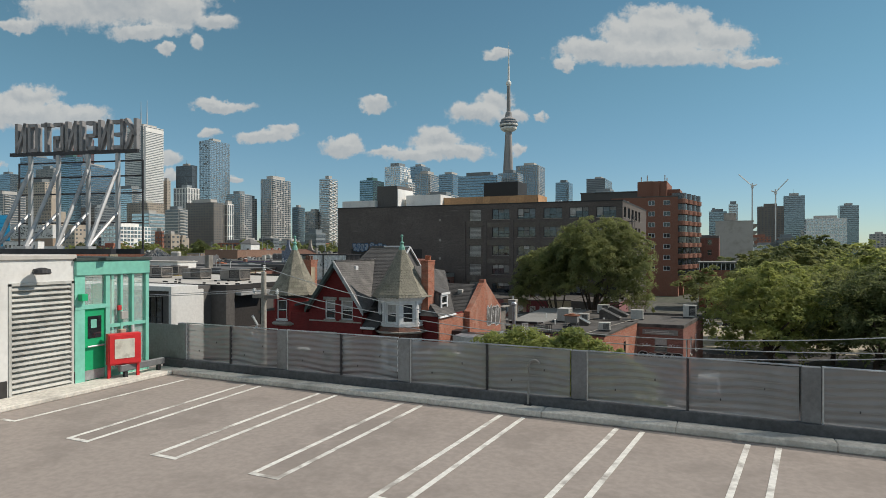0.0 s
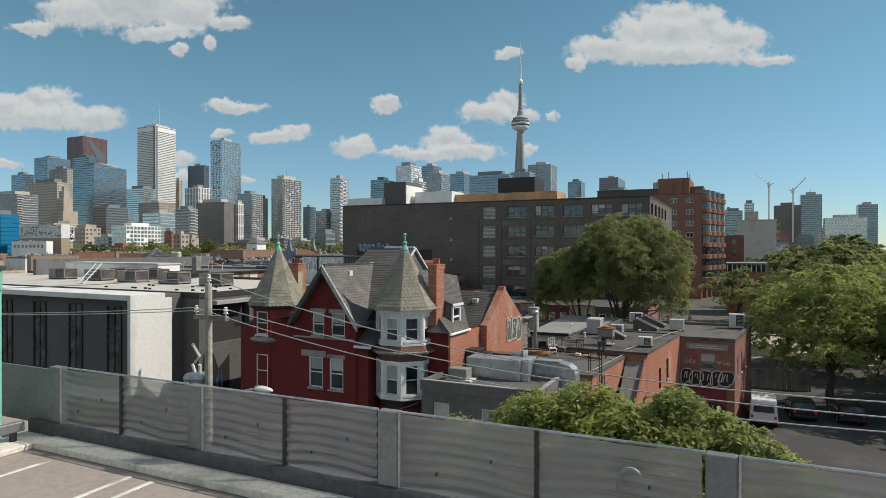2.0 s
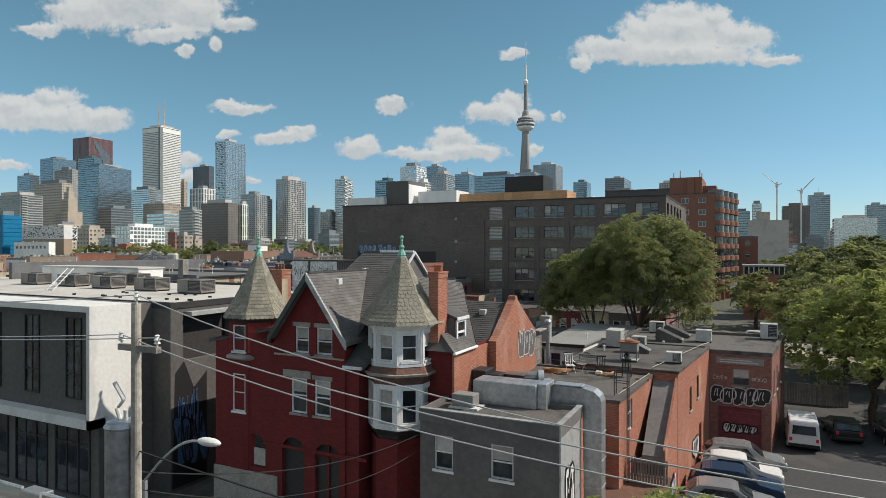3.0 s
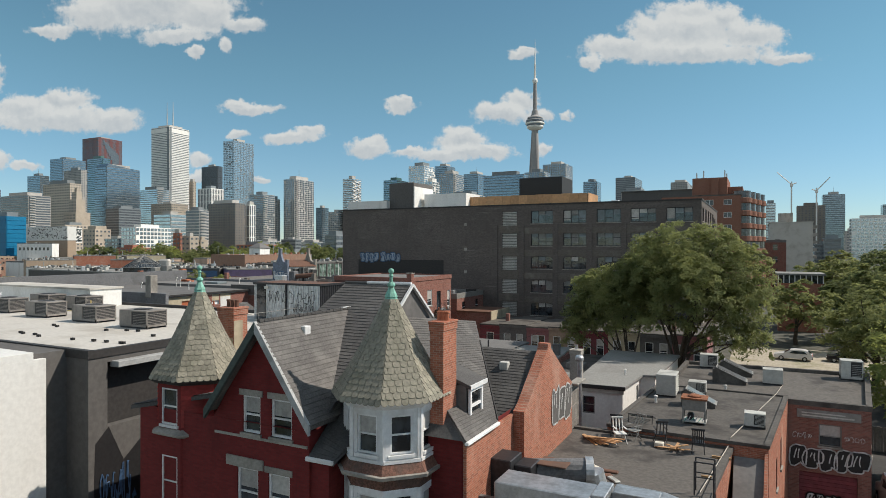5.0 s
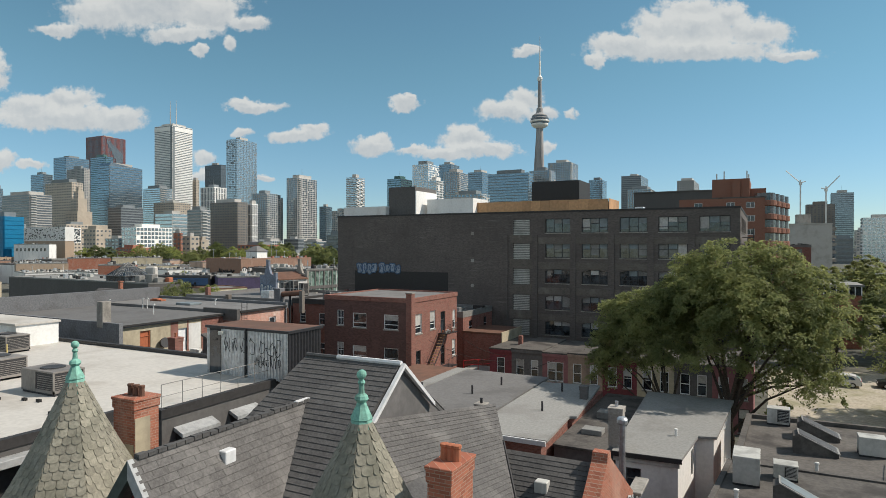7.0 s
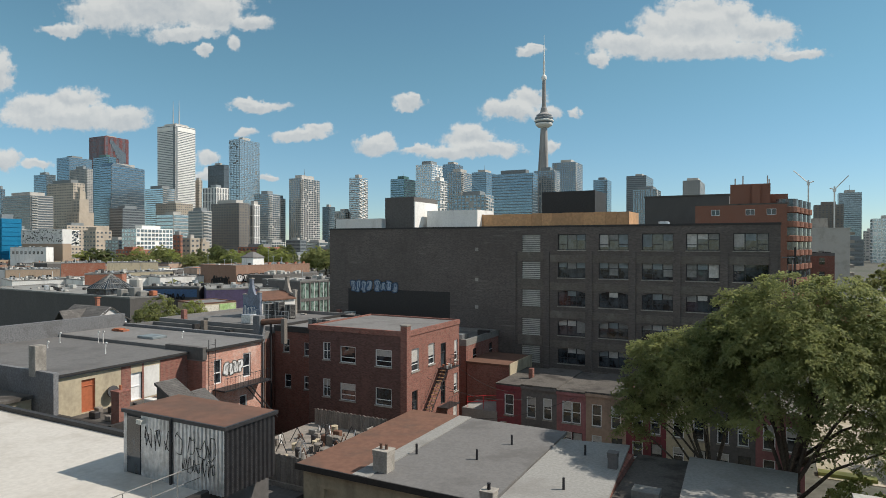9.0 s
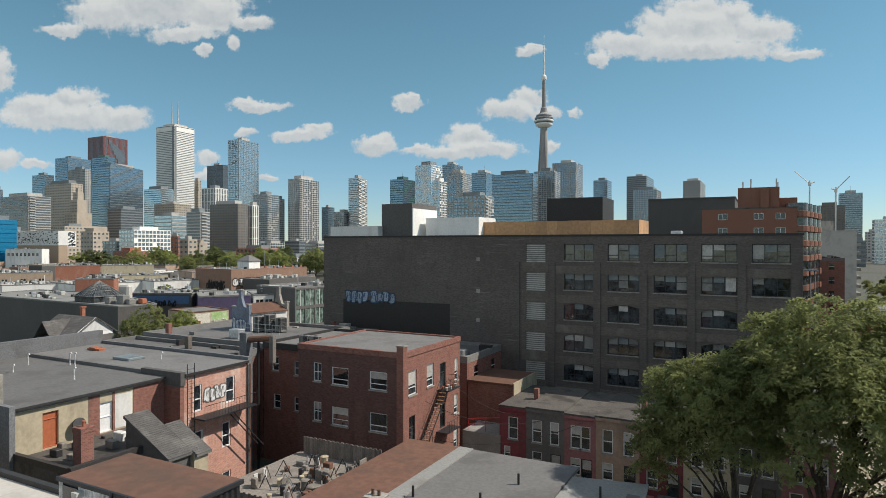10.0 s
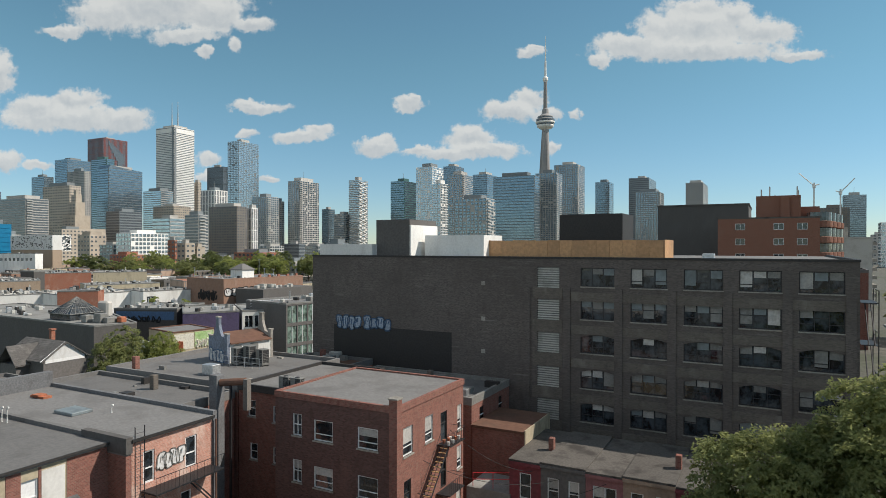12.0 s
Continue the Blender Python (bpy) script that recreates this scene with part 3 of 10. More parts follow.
def flat_roof(parent, x0, x1, y0, y1, z, mat, curb=0.25, wide=0.25, curb_mat="dark_trim", name="roof"):
    """A flat roof sheet with an upstand round it."""
    part(name, boxes((x0 + wide, x1 - wide, y0 + wide, y1 - wide, z - 0.25, z)), mat, parent)
    e = 0.03
    bm = boxes((x0 - e, x1 + e, y0 - e, y0 + wide, z - 0.3, z + curb), (x0 - e, x1 + e, y1 - wide, y1 + e, z - 0.3, z + curb), (x0 - e, x0 + wide, y0 + wide, y1 - wide, z - 0.3, z + curb), (x1 - wide, x1 + e, y0 + wide, y1 - wide, z - 0.3, z + curb))
    part("parapet", bm, curb_mat, parent)

# ---- ground and streets ----
bm = bmesh.new()
poly(bm, (-4500, -400, 0), (2500, -400, 0), (2500, 4600, 0), (-4500, 4600, 0))
solid("ground", bm, "ground_city", "broad flat city ground between the buildings", "ground", kind="structure")
solid("road", boxes((-70, 60, 22.5, 33.5, -0.2, 0.02)), "asphalt", "grey asphalt street below the parking deck", "road", kind="structure")
solid("pavement", boxes((-70, 60, 33.5, 36.5, -0.2, 0.15)), "kerb_concrete", "pale concrete pavement along the street", "pavement", kind="structure")
solid("parking_lot", boxes((-7.1, 30, 36.6, 95, -0.2, 0.03)), "asphalt", "shaded asphalt car park beside the brick building", "parking lot", kind="structure")
solid("vacant_lot", boxes((-11, 26, 96, 128, -0.2, 0.05)), "pale_gravel", "pale gravel lot with weeds under the trees", "gravel lot", kind="structure")

# ---- parking deck ----
DECK = 9.3
deck = tagged(new("floor", mesh_from(boxes((-23, 60, -40, 20.6, 8.75, DECK)), "floor", "deck_concrete")), "worn concrete floor of a rooftop parking deck", "parking deck", kind="structure")
solid("garage_wall", boxes((-23, 60, -40, 20.55, 0, 8.75)), "dark_concrete", "grey concrete body of the parking garage", "garage", kind="structure")
lines = thing("stall_marking", "worn white double lines marking the parking stalls", "road marking", kind="structure", at=(0, 0, DECK))


def stripe(x0, x1, y0, y1):
    part("stripe", boxes((x0, x1, y0, y1, 0.004, 0.008)), "line_paint", lines)


for near, far in ((-11.03, -11.29), (-8.53, -8.66), (-6.09, -6.06), (-3.6, -3.36), (-1.12, -0.65), (1.36, 1.98), (3.95, 4.66), (6.6, 7.33), (9.3, 10.0), (12.0, 12.7)):
    for off in (-0.28, 0.28):
        bm = bmesh.new()
        prism(bm, ((near + off - 0.055, 13.52), (near + off + 0.055, 13.52), (far + off + 0.055, 19.12), (far + off - 0.055, 19.12)), 0.004, 0.008)
        part("stripe", bm, "line_paint", lines)
    stripe(near - 0.225, near + 0.225, 13.52, 13.63)
stripe(-13.74, -13.63, 13.85, 19.0)
stripe(-14.15, -13.745, 13.82, 13.92)
part("stripe", boxes((-15.05, -14.93, 8.0, 19.0, 0.004, 0.008)), "yellow_paint", lines, "faded yellow line")

kerb = thing("kerb", "pale concrete kerb along the edge of the deck", "kerb", kind="structure")
for k in range(25):
    x = -14.7 + 3.0 * k
    part("kerb_stone", boxes((x, x + 2.994, 19.3, 19.78, DECK, DECK + 0.15), bev=0.02), "kerb_concrete", kerb)
part("kerb_stone", boxes((-15.7, -14.715, 8, 19.78, DECK, DECK + 0.12), bev=0.02), "kerb_concrete", kerb)
# parapet colour also stands in for the fence's shadow
solid("parapet", boxes((-15.7, 60, 19.79, 20.1, DECK, DECK + 0.38), bev=0.015), "parapet_shaded", "low concrete parapet under the screen fence, darkened for the shade there", "parapet", kind="structure")

fence = thing("fence", "grey perforated metal screen fence on steel posts", "fence", at=(0, 19.93, DECK + 0.38))
POSTS = (-15.1, -11.02, -6.88, -2.12, 2.72, 7.6, 12.5, 17.4, 22.3)
for x in POSTS:
    part("post", boxes((x, x + 0.36, -0.06, 0.12, 0.0, 1.17), bev=0.012), "post_steel", fence)
    part("edge_tube", rods(((x + 0.39, -0.05, -0.1), (x + 0.39, -0.05, 1.2), 0.018)), "galvanised", fence)
for a, b in zip(POSTS, POSTS[1:]):
    a0, mid = a + 0.37, (a + 0.4 + b) / 2
    part("mid_post", boxes((mid - 0.025, mid + 0.025, -0.05, 0.03, 0.0, 1.17)), "dark_steel", fence)
    part("rail", rods(((a0, -0.02, 1.18), (b, -0.02, 1.18), 0.02), n=6), "galvanised", fence)
    for p0, p1 in ((a0, mid - 0.03), (mid + 0.03, b - 0.04)):
        bm = bmesh.new()
        cols, rws = 14, 40
        grid = []
        for r in range(rws + 1):
            z = 0.02 + 1.13 * r / rws
            row = []
            for c in range(cols + 1):
                x = p0 + (p1 - p0) * c / cols
                sag = 0.012 * math.sin(x * 2.3 + r * 0.15)
                row.append(bm.verts.new((x, (0.016 if a < -7.5 else 0.007) * math.sin(r / rws * 2 * math.pi * 7 + 1.4 * math.sin(x * 2.6)) + 0.005 * math.sin(x * 5), z + sag)))
            grid.append(row)
        for r in range(rws):
            for c in range(cols):
                bm.faces.new((grid[r][c], grid[r][c + 1], grid[r + 1][c + 1], grid[r + 1][c]))
        part("screen", bm, "perforated", fence)
        for r in range(1, 7):
            bmw = bmesh.new()
            tube(bmw, [(p0 + (p1 - p0) * k / 6, -0.032, 0.157 * r + 0.012 * math.sin(k * 1.3 + r)) for k in range(7)], 0.0045, 4)
            part("wire", bmw, "ac_grey", fence)
            if r in (2, 4):
                x = p0 + (p1 - p0) * (0.3 if r == 2 else 0.7)
                part("clip", boxes((x - 0.012, x + 0.012, -0.04, -0.02, 0.157 * r - 0.025, 0.157 * r + 0.025)), "dark_steel", fence)
part("end_panel", boxes((-18.5, -15.12, -0.02, 0.02, -0.1, 1.1)), "post_steel", fence, "plain grey sheet panel")

# ---- stair pavilion on the deck ----
PX = -15.72
pav = thing("stair_pavilion", "white and mint-green stair pavilion on the parking deck", "pavilion", at=(0, 0, 0))
bm = bmesh.new()
block_walls(bm, -22.5, PX, 8.0, 16.75, DECK, 12.98, right=((6.95, 8.72, 9.42, 12.36),))
part("wall", bm, "white_paint", pav, "white rendered wall")
part("roof", boxes((-22.6, PX + 0.06, 7.9, 16.8, 12.98, 13.12), bev=0.02), "white_roof", pav)
side = Side((PX, 8.0), (0, 1))
bm = bmesh.new()
side.bar(bm, 6.95, 7.02, 9.42, 12.36, -0.12, 0.03)
side.bar(bm, 8.65, 8.72, 9.42, 12.36, -0.12, 0.03)
side.bar(bm, 6.95, 8.72, 9.38, 9.44, -0.12, 0.05)
side.bar(bm, 6.95, 8.72, 12.3, 12.38, -0.12, 0.03)
louvre = part("louvre", bm, "ac_shell", pav, "off-white metal louvre")
for k in range(20):
    z = 9.47 + k * 0.142
    bm = bmesh.new()
    pts = [side.at(s, z + dz, n) for s in (7.02, 8.65) for dz, n in ((0.0, 0.03), (0.11, -0.09), (0.125, -0.085), (0.02, 0.045))]
    vs = [bm.verts.new(p) for p in pts]
    for f in ((0, 1, 2, 3), (7, 6, 5, 4), (0, 4, 5, 1), (1, 5, 6, 2), (2, 6, 7, 3), (3, 7, 4, 0)):
        bm.faces.new([vs[q] for q in f])
    part("slat", bm, "ac_shell", louvre)
part("base_stone", boxes((PX, PX + 0.03, 14.5, 14.9, DECK + 0.12, 9.85)), "dark_trim", pav, "black base plinth")
part("base_stone", boxes((PX, PX + 0.03, 16.72, 16.9, DECK + 0.12, 9.75)), "dark_trim", pav, "black base plinth")
bm = bmesh.new()
rod(bm, (PX, 15.6, 12.7), (PX + 0.25, 15.6, 12.72), 0.03)
lathe(bm, PX + 0.32, 15.62, ((0.19, 12.6), (0.22, 12.64), (0.2, 12.74), (0.05, 12.78)), 12)
part("wall_lamp", bm, "ac_dark", pav, "dark bulkhead lamp")
# glazed stair head: mint frame, green door
G0, G1 = 16.75, 19.25
bm = bmesh.new()
box(bm, -19.2, PX + 0.09, G0, G1, 12.5, 12.93, bev=0.02)
fas = part("fascia", bm, "mint_paint", pav, "mint-green steel fascia")
part("coping", boxes((-19.25, PX + 0.13, G0 - 0.03, G1 + 0.05, 12.93, 13.02), bev=0.01), "green_trim", pav)
bm = bmesh.new()
for y0, y1 in ((G0, G0 + 0.3), (17.72, 17.86), (18.22, 18.3), (18.62, 18.7), (19.13, G1)):
    box(bm, PX - 0.12, PX + 0.04, y0, y1, DECK + 0.12, 12.5)
box(bm, PX - 0.12, PX + 0.05, G0, 17.86, 11.52, 11.64)
box(bm, PX - 0.1, PX + 0.03, 17.86, 19.13, 10.9, 11.0)
box(bm, PX - 0.1, PX + 0.03, 17.86, 19.13, DECK + 0.12, 9.6)
part("frame", bm, "mint_paint", pav, "mint-green steel frame")
bm = bmesh.new()
for x in (-19.1, -17.4):
    box(bm, x, x + 0.1, G1 - 0.1, G1, DECK, 12.5)
    box(bm, x, x + 0.1, G0 + 0.02, G0 + 0.12, DECK, 12.5)
part("frame", bm, "mint_paint", pav)
bm = boxes((PX - 0.06, PX - 0.05, 17.86, 19.13, 9.6, 12.5), (PX - 0.06, PX - 0.05, 17.05, 17.72, 11.64, 12.5), (-19.1, PX - 0.1, G1 - 0.06, G1 - 0.05, 9.6, 12.5))
glassy, gt, gb = base("stair_glass")
gb.inputs["Base Color"].default_value, gb.inputs["Roughness"].default_value = (0.75, 0.9, 0.86, 1), 0.03
gtr = gt.nodes.new("ShaderNodeBsdfTransparent")
gmx = gt.nodes.new("ShaderNodeMixShader")
gmx.inputs[0].default_value = 0.8
gt.links.new(gb.outputs[0], gmx.inputs[1])
gt.links.new(gtr.outputs[0], gmx.inputs[2])
gt.links.new(gmx.outputs[0], gt.nodes["Material Output"].inputs["Surface"])
pane = part("pane", bm, "stair_glass", pav, "clear glazing")
pane.visible_shadow = False
door = part("door", boxes((PX - 0.07, PX - 0.01, 17.05, 17.72, DECK + 0.12, 11.52), bev=0.006), "green_paint", pav, "bright green steel door")
part("vision_panel", boxes((PX - 0.012, PX + 0.002, 17.17, 17.6, 10.65, 11.3)), "glass_dark", door)
part("kick_plate", boxes((PX - 0.012, PX + 0.004, 17.07, 17.7, 9.44, 9.72)), "galvanised", door)
part("push_bar", rods(((PX + 0.06, 17.12, 10.42), (PX + 0.06, 17.66, 10.42), 0.028)), "galvanised", door)
part("notice", boxes((PX + 0.004, PX + 0.008, 17.26, 17.44, 10.95, 11.2)), "mint_paint", door)
part("exit_sign", boxes((PX + 0.05, PX + 0.22, 16.83, 17.02, 11.78, 11.98), bev=0.01), "green_paint", pav, "small green exit sign box")
part("inner_panel", boxes((-16.6, -16.5, 17.9, 18.2, DECK, 12.2)), "green_paint", pav, "green inner door leaf")
part("inner_wall", boxes((-19.2, -19.1, G0, G1, DECK, 12.5)), "white_paint", pav)
part("conduit", rods(((PX + 0.07, 18.62, 9.6), (PX + 0.07, 18.62, 10.9), 0.05)), "plastic_white", pav, "white plastic pipe")
part("junction_box", boxes((PX + 0.03, PX + 0.14, 18.18, 18.42, 11.12, 11.36), bev=0.01), "ac_shell", pav)
part("alarm_box", boxes((PX + 0.04, PX + 0.12, 18.08, 18.2, 11.4, 11.55), bev=0.01), "red_paint", pav)
part("vent_box", boxes((PX + 0.03, PX + 0.2, 18.1, 18.3, 10.55, 10.82), bev=0.02), "peach_render", pav)

# red cabinet on legs in front of the glazing
cab = thing("hose_cabinet", "red metal fire cabinet with a papered front", "cabinet", at=(PX + 0.42, 18.02, DECK + 0.12))
cab.rotation_euler = (0, 0, radians(-24))
part("body", boxes((-0.13, 0.13, -0.46, 0.46, 0.38, 1.32), bev=0.02), "red_paint", cab)
part("door", boxes((0.13, 0.16, -0.42, 0.42, 0.42, 1.28), bev=0.01), "red_paint", cab)
bm = bmesh.new()
prism(bm, ((0.161, -0.28), (0.17, -0.28), (0.17, 0.27), (0.161, 0.27)), 0.58, 1.16)
part("notice", bm, "paper", cab, "torn weathered paper notice")
for y in (-0.4, 0.4):
    part("leg", boxes((-0.05, 0.05, y - 0.04, y + 0.04, 0.0, 0.38)), "red_paint", cab)
rail = thing("bumper_rail", "dark steel bumper rail on short posts", "guard rail", at=(-15.2, 18.6, DECK))
part("beam", boxes((-0.07, 0.07, -0.8, 0.8, 0.3, 0.5), bev=0.02), "post_steel", rail)
for y in (-0.6, 0.6):
    part("leg", boxes((-0.05, 0.05, y - 0.05, y + 0.05, 0, 0.3)), "dark_steel", rail)

# ---- roof sign seen from behind ----
sign = thing("roof_sign", "grey steel roof sign seen from behind, on a braced truss", "sign", at=(-15.75, 18.86, 13.12))
sign.rotation_euler = (0, 0, radians(12.2))
WORD = "KENSINGTON"
part("base_beam", boxes((-4.9, 0.2, -1.36, -1.16, 0.0, 0.16), (-4.9, 0.2, -0.08, 0.08, 0.0, 0.16)), "dark_steel", sign)
part("carrier", boxes((-4.82, 0.04, -0.06, 0.06, 3.22, 3.33)), "dark_steel", sign)
for x in (-4.04, -2.95, -1.81, -0.7):
    part("upright", boxes((x - 0.055, x + 0.055, -0.05, 0.05, 0.16, 3.22)), "steel_truss", sign)
    part("foot_plate", boxes((x - 0.3, x + 0.16, -1.4, -1.1, 0.16, 0.24)), "steel_truss", sign)
    part("brace", rods(((x, -1.26, 0.2), (x, -0.04, 2.7), 0.065), n=6), "steel_truss", sign)
    part("brace", rods(((x, -1.26, 0.2), (x, -0.04, 1.3), 0.055), n=6), "steel_truss", sign)
for z in (1.0, 1.95, 2.5, 2.98):
    part("rail", rods(((-4.6, 0.1, z), (0.14, 0.1, z), 0.028), n=6), "dark_steel", sign)
for x in (-4.6, 0.14):
    part("end_post", rods(((x, 0.1, 0.1), (x, 0.1, 3.0), 0.03), n=6), "dark_steel", sign)
STROKES = {
    "K": ((0, 0, 0, 1), (0, 0.45, 0.8, 1), (0.28, 0.58, 0.8, 0)),
    "E": ((0, 0, 0, 1), (0, 0.94, 0.7, 0.94), (0, 0.5, 0.6, 0.5), (0, 0.06, 0.7, 0.06)),
    "N": ((0, 0, 0, 1), (0.75, 0, 0.75, 1), (0, 1, 0.75, 0)),
    "S": ((0.7, 0.94, 0.12, 0.94), (0.06, 0.94, 0.06, 0.52), (0.06, 0.5, 0.68, 0.5), (0.69, 0.5, 0.69, 0.06), (0.69, 0.06, 0.05, 0.06)),
    "I": ((0.1, 0, 0.1, 1),),
    "G": ((0.72, 0.94, 0.06, 0.94), (0.06, 0.94, 0.06, 0.06), (0.06, 0.06, 0.72, 0.06), (0.7, 0.06, 0.7, 0.48), (0.72, 0.47, 0.4, 0.47)),
    "T": ((0.35, 0, 0.35, 1), (0, 0.94, 0.7, 0.94)),
    "O": ((0.06, 0.06, 0.06, 0.94), (0.72, 0.06, 0.72, 0.94), (0.06, 0.94, 0.72, 0.94), (0.06, 0.06, 0.72, 0.06)),
}
x = -0.02
for ch in WORD:
    bm = bmesh.new()
    wide = 0.24 if ch == "I" else 0.78
    for a, b, c, d in STROKES[ch]:
        p0, p1 = Vector((x - a * 0.44, 0, 3.35 + b * 0.92)), Vector((x - c * 0.44, 0, 3.35 + d * 0.92))
        run = (p1 - p0).normalized()
        off = Vector((-run.z, 0, run.x)) * 0.055
        pts = [p0 - run * 0.03 + off, p1 + run * 0.03 + off, p1 + run * 0.03 - off, p0 - run * 0.03 - off]
        vs = [bm.verts.new((p.x, dy, p.z)) for dy in (-0.06, 0.12) for p in pts]
        for f in ((0, 1, 2, 3), (7, 6, 5, 4), (0, 4, 5, 1), (1, 5, 6, 2), (2, 6, 7, 3), (3, 7, 4, 0)):
            bm.faces.new([vs[q] for q in f])
    part("letter", bm, "letter_back", sign)
    x -= wide * 0.44 + 0.15

# ---- red Victorian house ----
house = thing("victorian_house", "dark red brick Victorian house with slate turrets and a steep gable", "house")
HF = 39.3
front_holes = []
UPPER, LOWER = ((-23.05, -22.25), (-21.8, -20.9)), ((-23.3, -22.35), (-21.92, -21.0))
front_holes += [(a + 28.2, b + 28.2, 8.6, 8.95) for a, b in UPPER] + [(a + 28.2, b + 28.2, 5.72, 7.4) for a, b in LOWER]
ARCHES = ((-26.3, -24.9, 2.75, 4.36), (-23.85, -22.5, 0.3, 4.5), (-21.9, -20.5, 0.3, 4.45))
front_holes += [(a + 28.2, b + 28.2, z0, z1) for a, b, z0, z1 in ARCHES]
bm = bmesh.new()
block_walls(bm, -28.2, -20.2, HF, 52.0, 0, 8.95, front=front_holes, deep=0.24)
block_walls(bm, -20.2, -19.5, HF + 0.1, 52.0, 0, 8.15)
block_walls(bm, -19.5, -15.6, 41.0, 52.0, 0, 8.9, right=((0.8, 1.4, 7.3, 8.3),))
wall = part("wall", bm, "brick_house", house, "dark red painted brick wall")
gx, gz = -22.06, 12.2
bm2 = bmesh.new()
# gable front with its two upper openings
zs = (8.955, 9.86)
for s0, s1 in ((-24.4, -23.05), (-22.25, -21.8), (-20.9, -20.2)):
    poly(bm2, (s0, HF, zs[0]), (s1, HF, zs[0]), (min(s1, -20.4), HF, zs[1]), (max(s0, -23.8), HF, zs[1]))
poly(bm2, (-23.8, HF, zs[1]), (-20.4, HF, zs[1]), (gx, HF, gz))
for a, b in ((-23.05, -22.25), (-21.8, -20.9)):
    poly(bm2, (a, HF, 8.955), (a, HF + 0.2, 8.955), (a, HF + 0.2, 9.86), (a, HF, 9.86))
    poly(bm2, (b, HF + 0.2, 8.955), (b, HF, 8.955), (b, HF, 9.86), (b, HF + 0.2, 9.86))
    poly(bm2, (a, HF, 9.86), (a, HF + 0.2, 9.86), (b, HF + 0.2, 9.86), (b, HF, 9.86))
    poly(bm2, (a, HF + 0.19, 8.955), (b, HF + 0.19, 8.955), (b, HF + 0.19, 9.86), (a, HF + 0.19, 9.86))
part("gable_wall", bm2, "brick_house", house)
side = Side((-28.2, HF), (1, 0))
for a, b in ((-23.05, -22.25), (-21.8, -20.9)):
    window(house, side, a + 28.2, b + 28.2, 8.6, 9.86, w=0.075, rows=(0.48,), lintel="stone_trim", blind=0.45)
part("plinth", boxes((-28.25, -19.0, HF - 0.08, HF, 0, 0.75), bev=0.02), "stone_trim", house, "grey stone plinth")
part("string_course", boxes((-25.0, -19.0, HF - 0.05, HF, 3.95, 4.1)), "brick_house", house)
part("string_course", boxes((-24.3, -20.25, HF - 0.05, HF, 8.42, 8.5)), "stone_trim", house)
for a, b in LOWER:
    window(house, side, a + 28.2, b + 28.2, 5.72, 7.4, w=0.075, rows=(0.5,), lintel="stone_trim", blind=0.4)
for k, (a, b, z0, z1) in enumerate(ARCHES):
    mid, half, spring = (a + b) / 2, (b - a) / 2, z1 - 0.62
    bow = [(mid + half * math.cos(math.pi * q / 14), spring + 0.62 * math.sin(math.pi * q / 14)) for q in range(15)]
    bm = bmesh.new()
    rim = [(b, z1 + 0.02), (a, z1 + 0.02), (a, spring)] + bow[::-1][1:]
    ends = [[bm.verts.new((x, y, z)) for x, z in rim] for y in (HF - 0.004, HF + 0.18)]
    for q in range(3, len(rim)):
        bm.faces.new((ends[0][q - 1], ends[0][q], ends[1][q], ends[1][q - 1]))
    bm.faces.new(ends[0])
    part("arch", bm, "brick_house", house, "rounded brick arch over a ground floor opening")
    bm = bmesh.new()
    bm.faces.new([bm.verts.new((x, HF + 0.2, z)) for x, z in [(a, z0), (b, z0)] + bow])
    part("arched_window" if k == 0 else "arched_door", bm, "glass_dark" if k == 0 else "dark_trim", house, "arched window with a pale blind" if k == 0 else "dark recessed arched doorway")
    if k == 0:
        part("blind", boxes((a + 0.06, b - 0.06, HF + 0.15, HF + 0.18, z0 + 0.05, z0 + 0.9)), "curtain", house)
    if k == 2:
        part("door_frame", boxes((mid - 0.05, mid + 0.05, HF + 0.12, HF + 0.19, z0, z1 - 0.1), (a, b, HF + 0.12, HF + 0.19, spring - 0.05, spring + 0.05)), "brick_house", house)
part("stone_base", boxes((-28.25, -24.1, HF - 0.1, HF, 0.75, 2.5), bev=0.02), "stone_trim", house, "grey stone base course")
part("lintel_band", boxes((-23.75, -22.1, HF - 0.06, HF, 7.42, 7.75)), "stone_trim", house)

# roofs of staggered shingle courses, each course a row of tabs


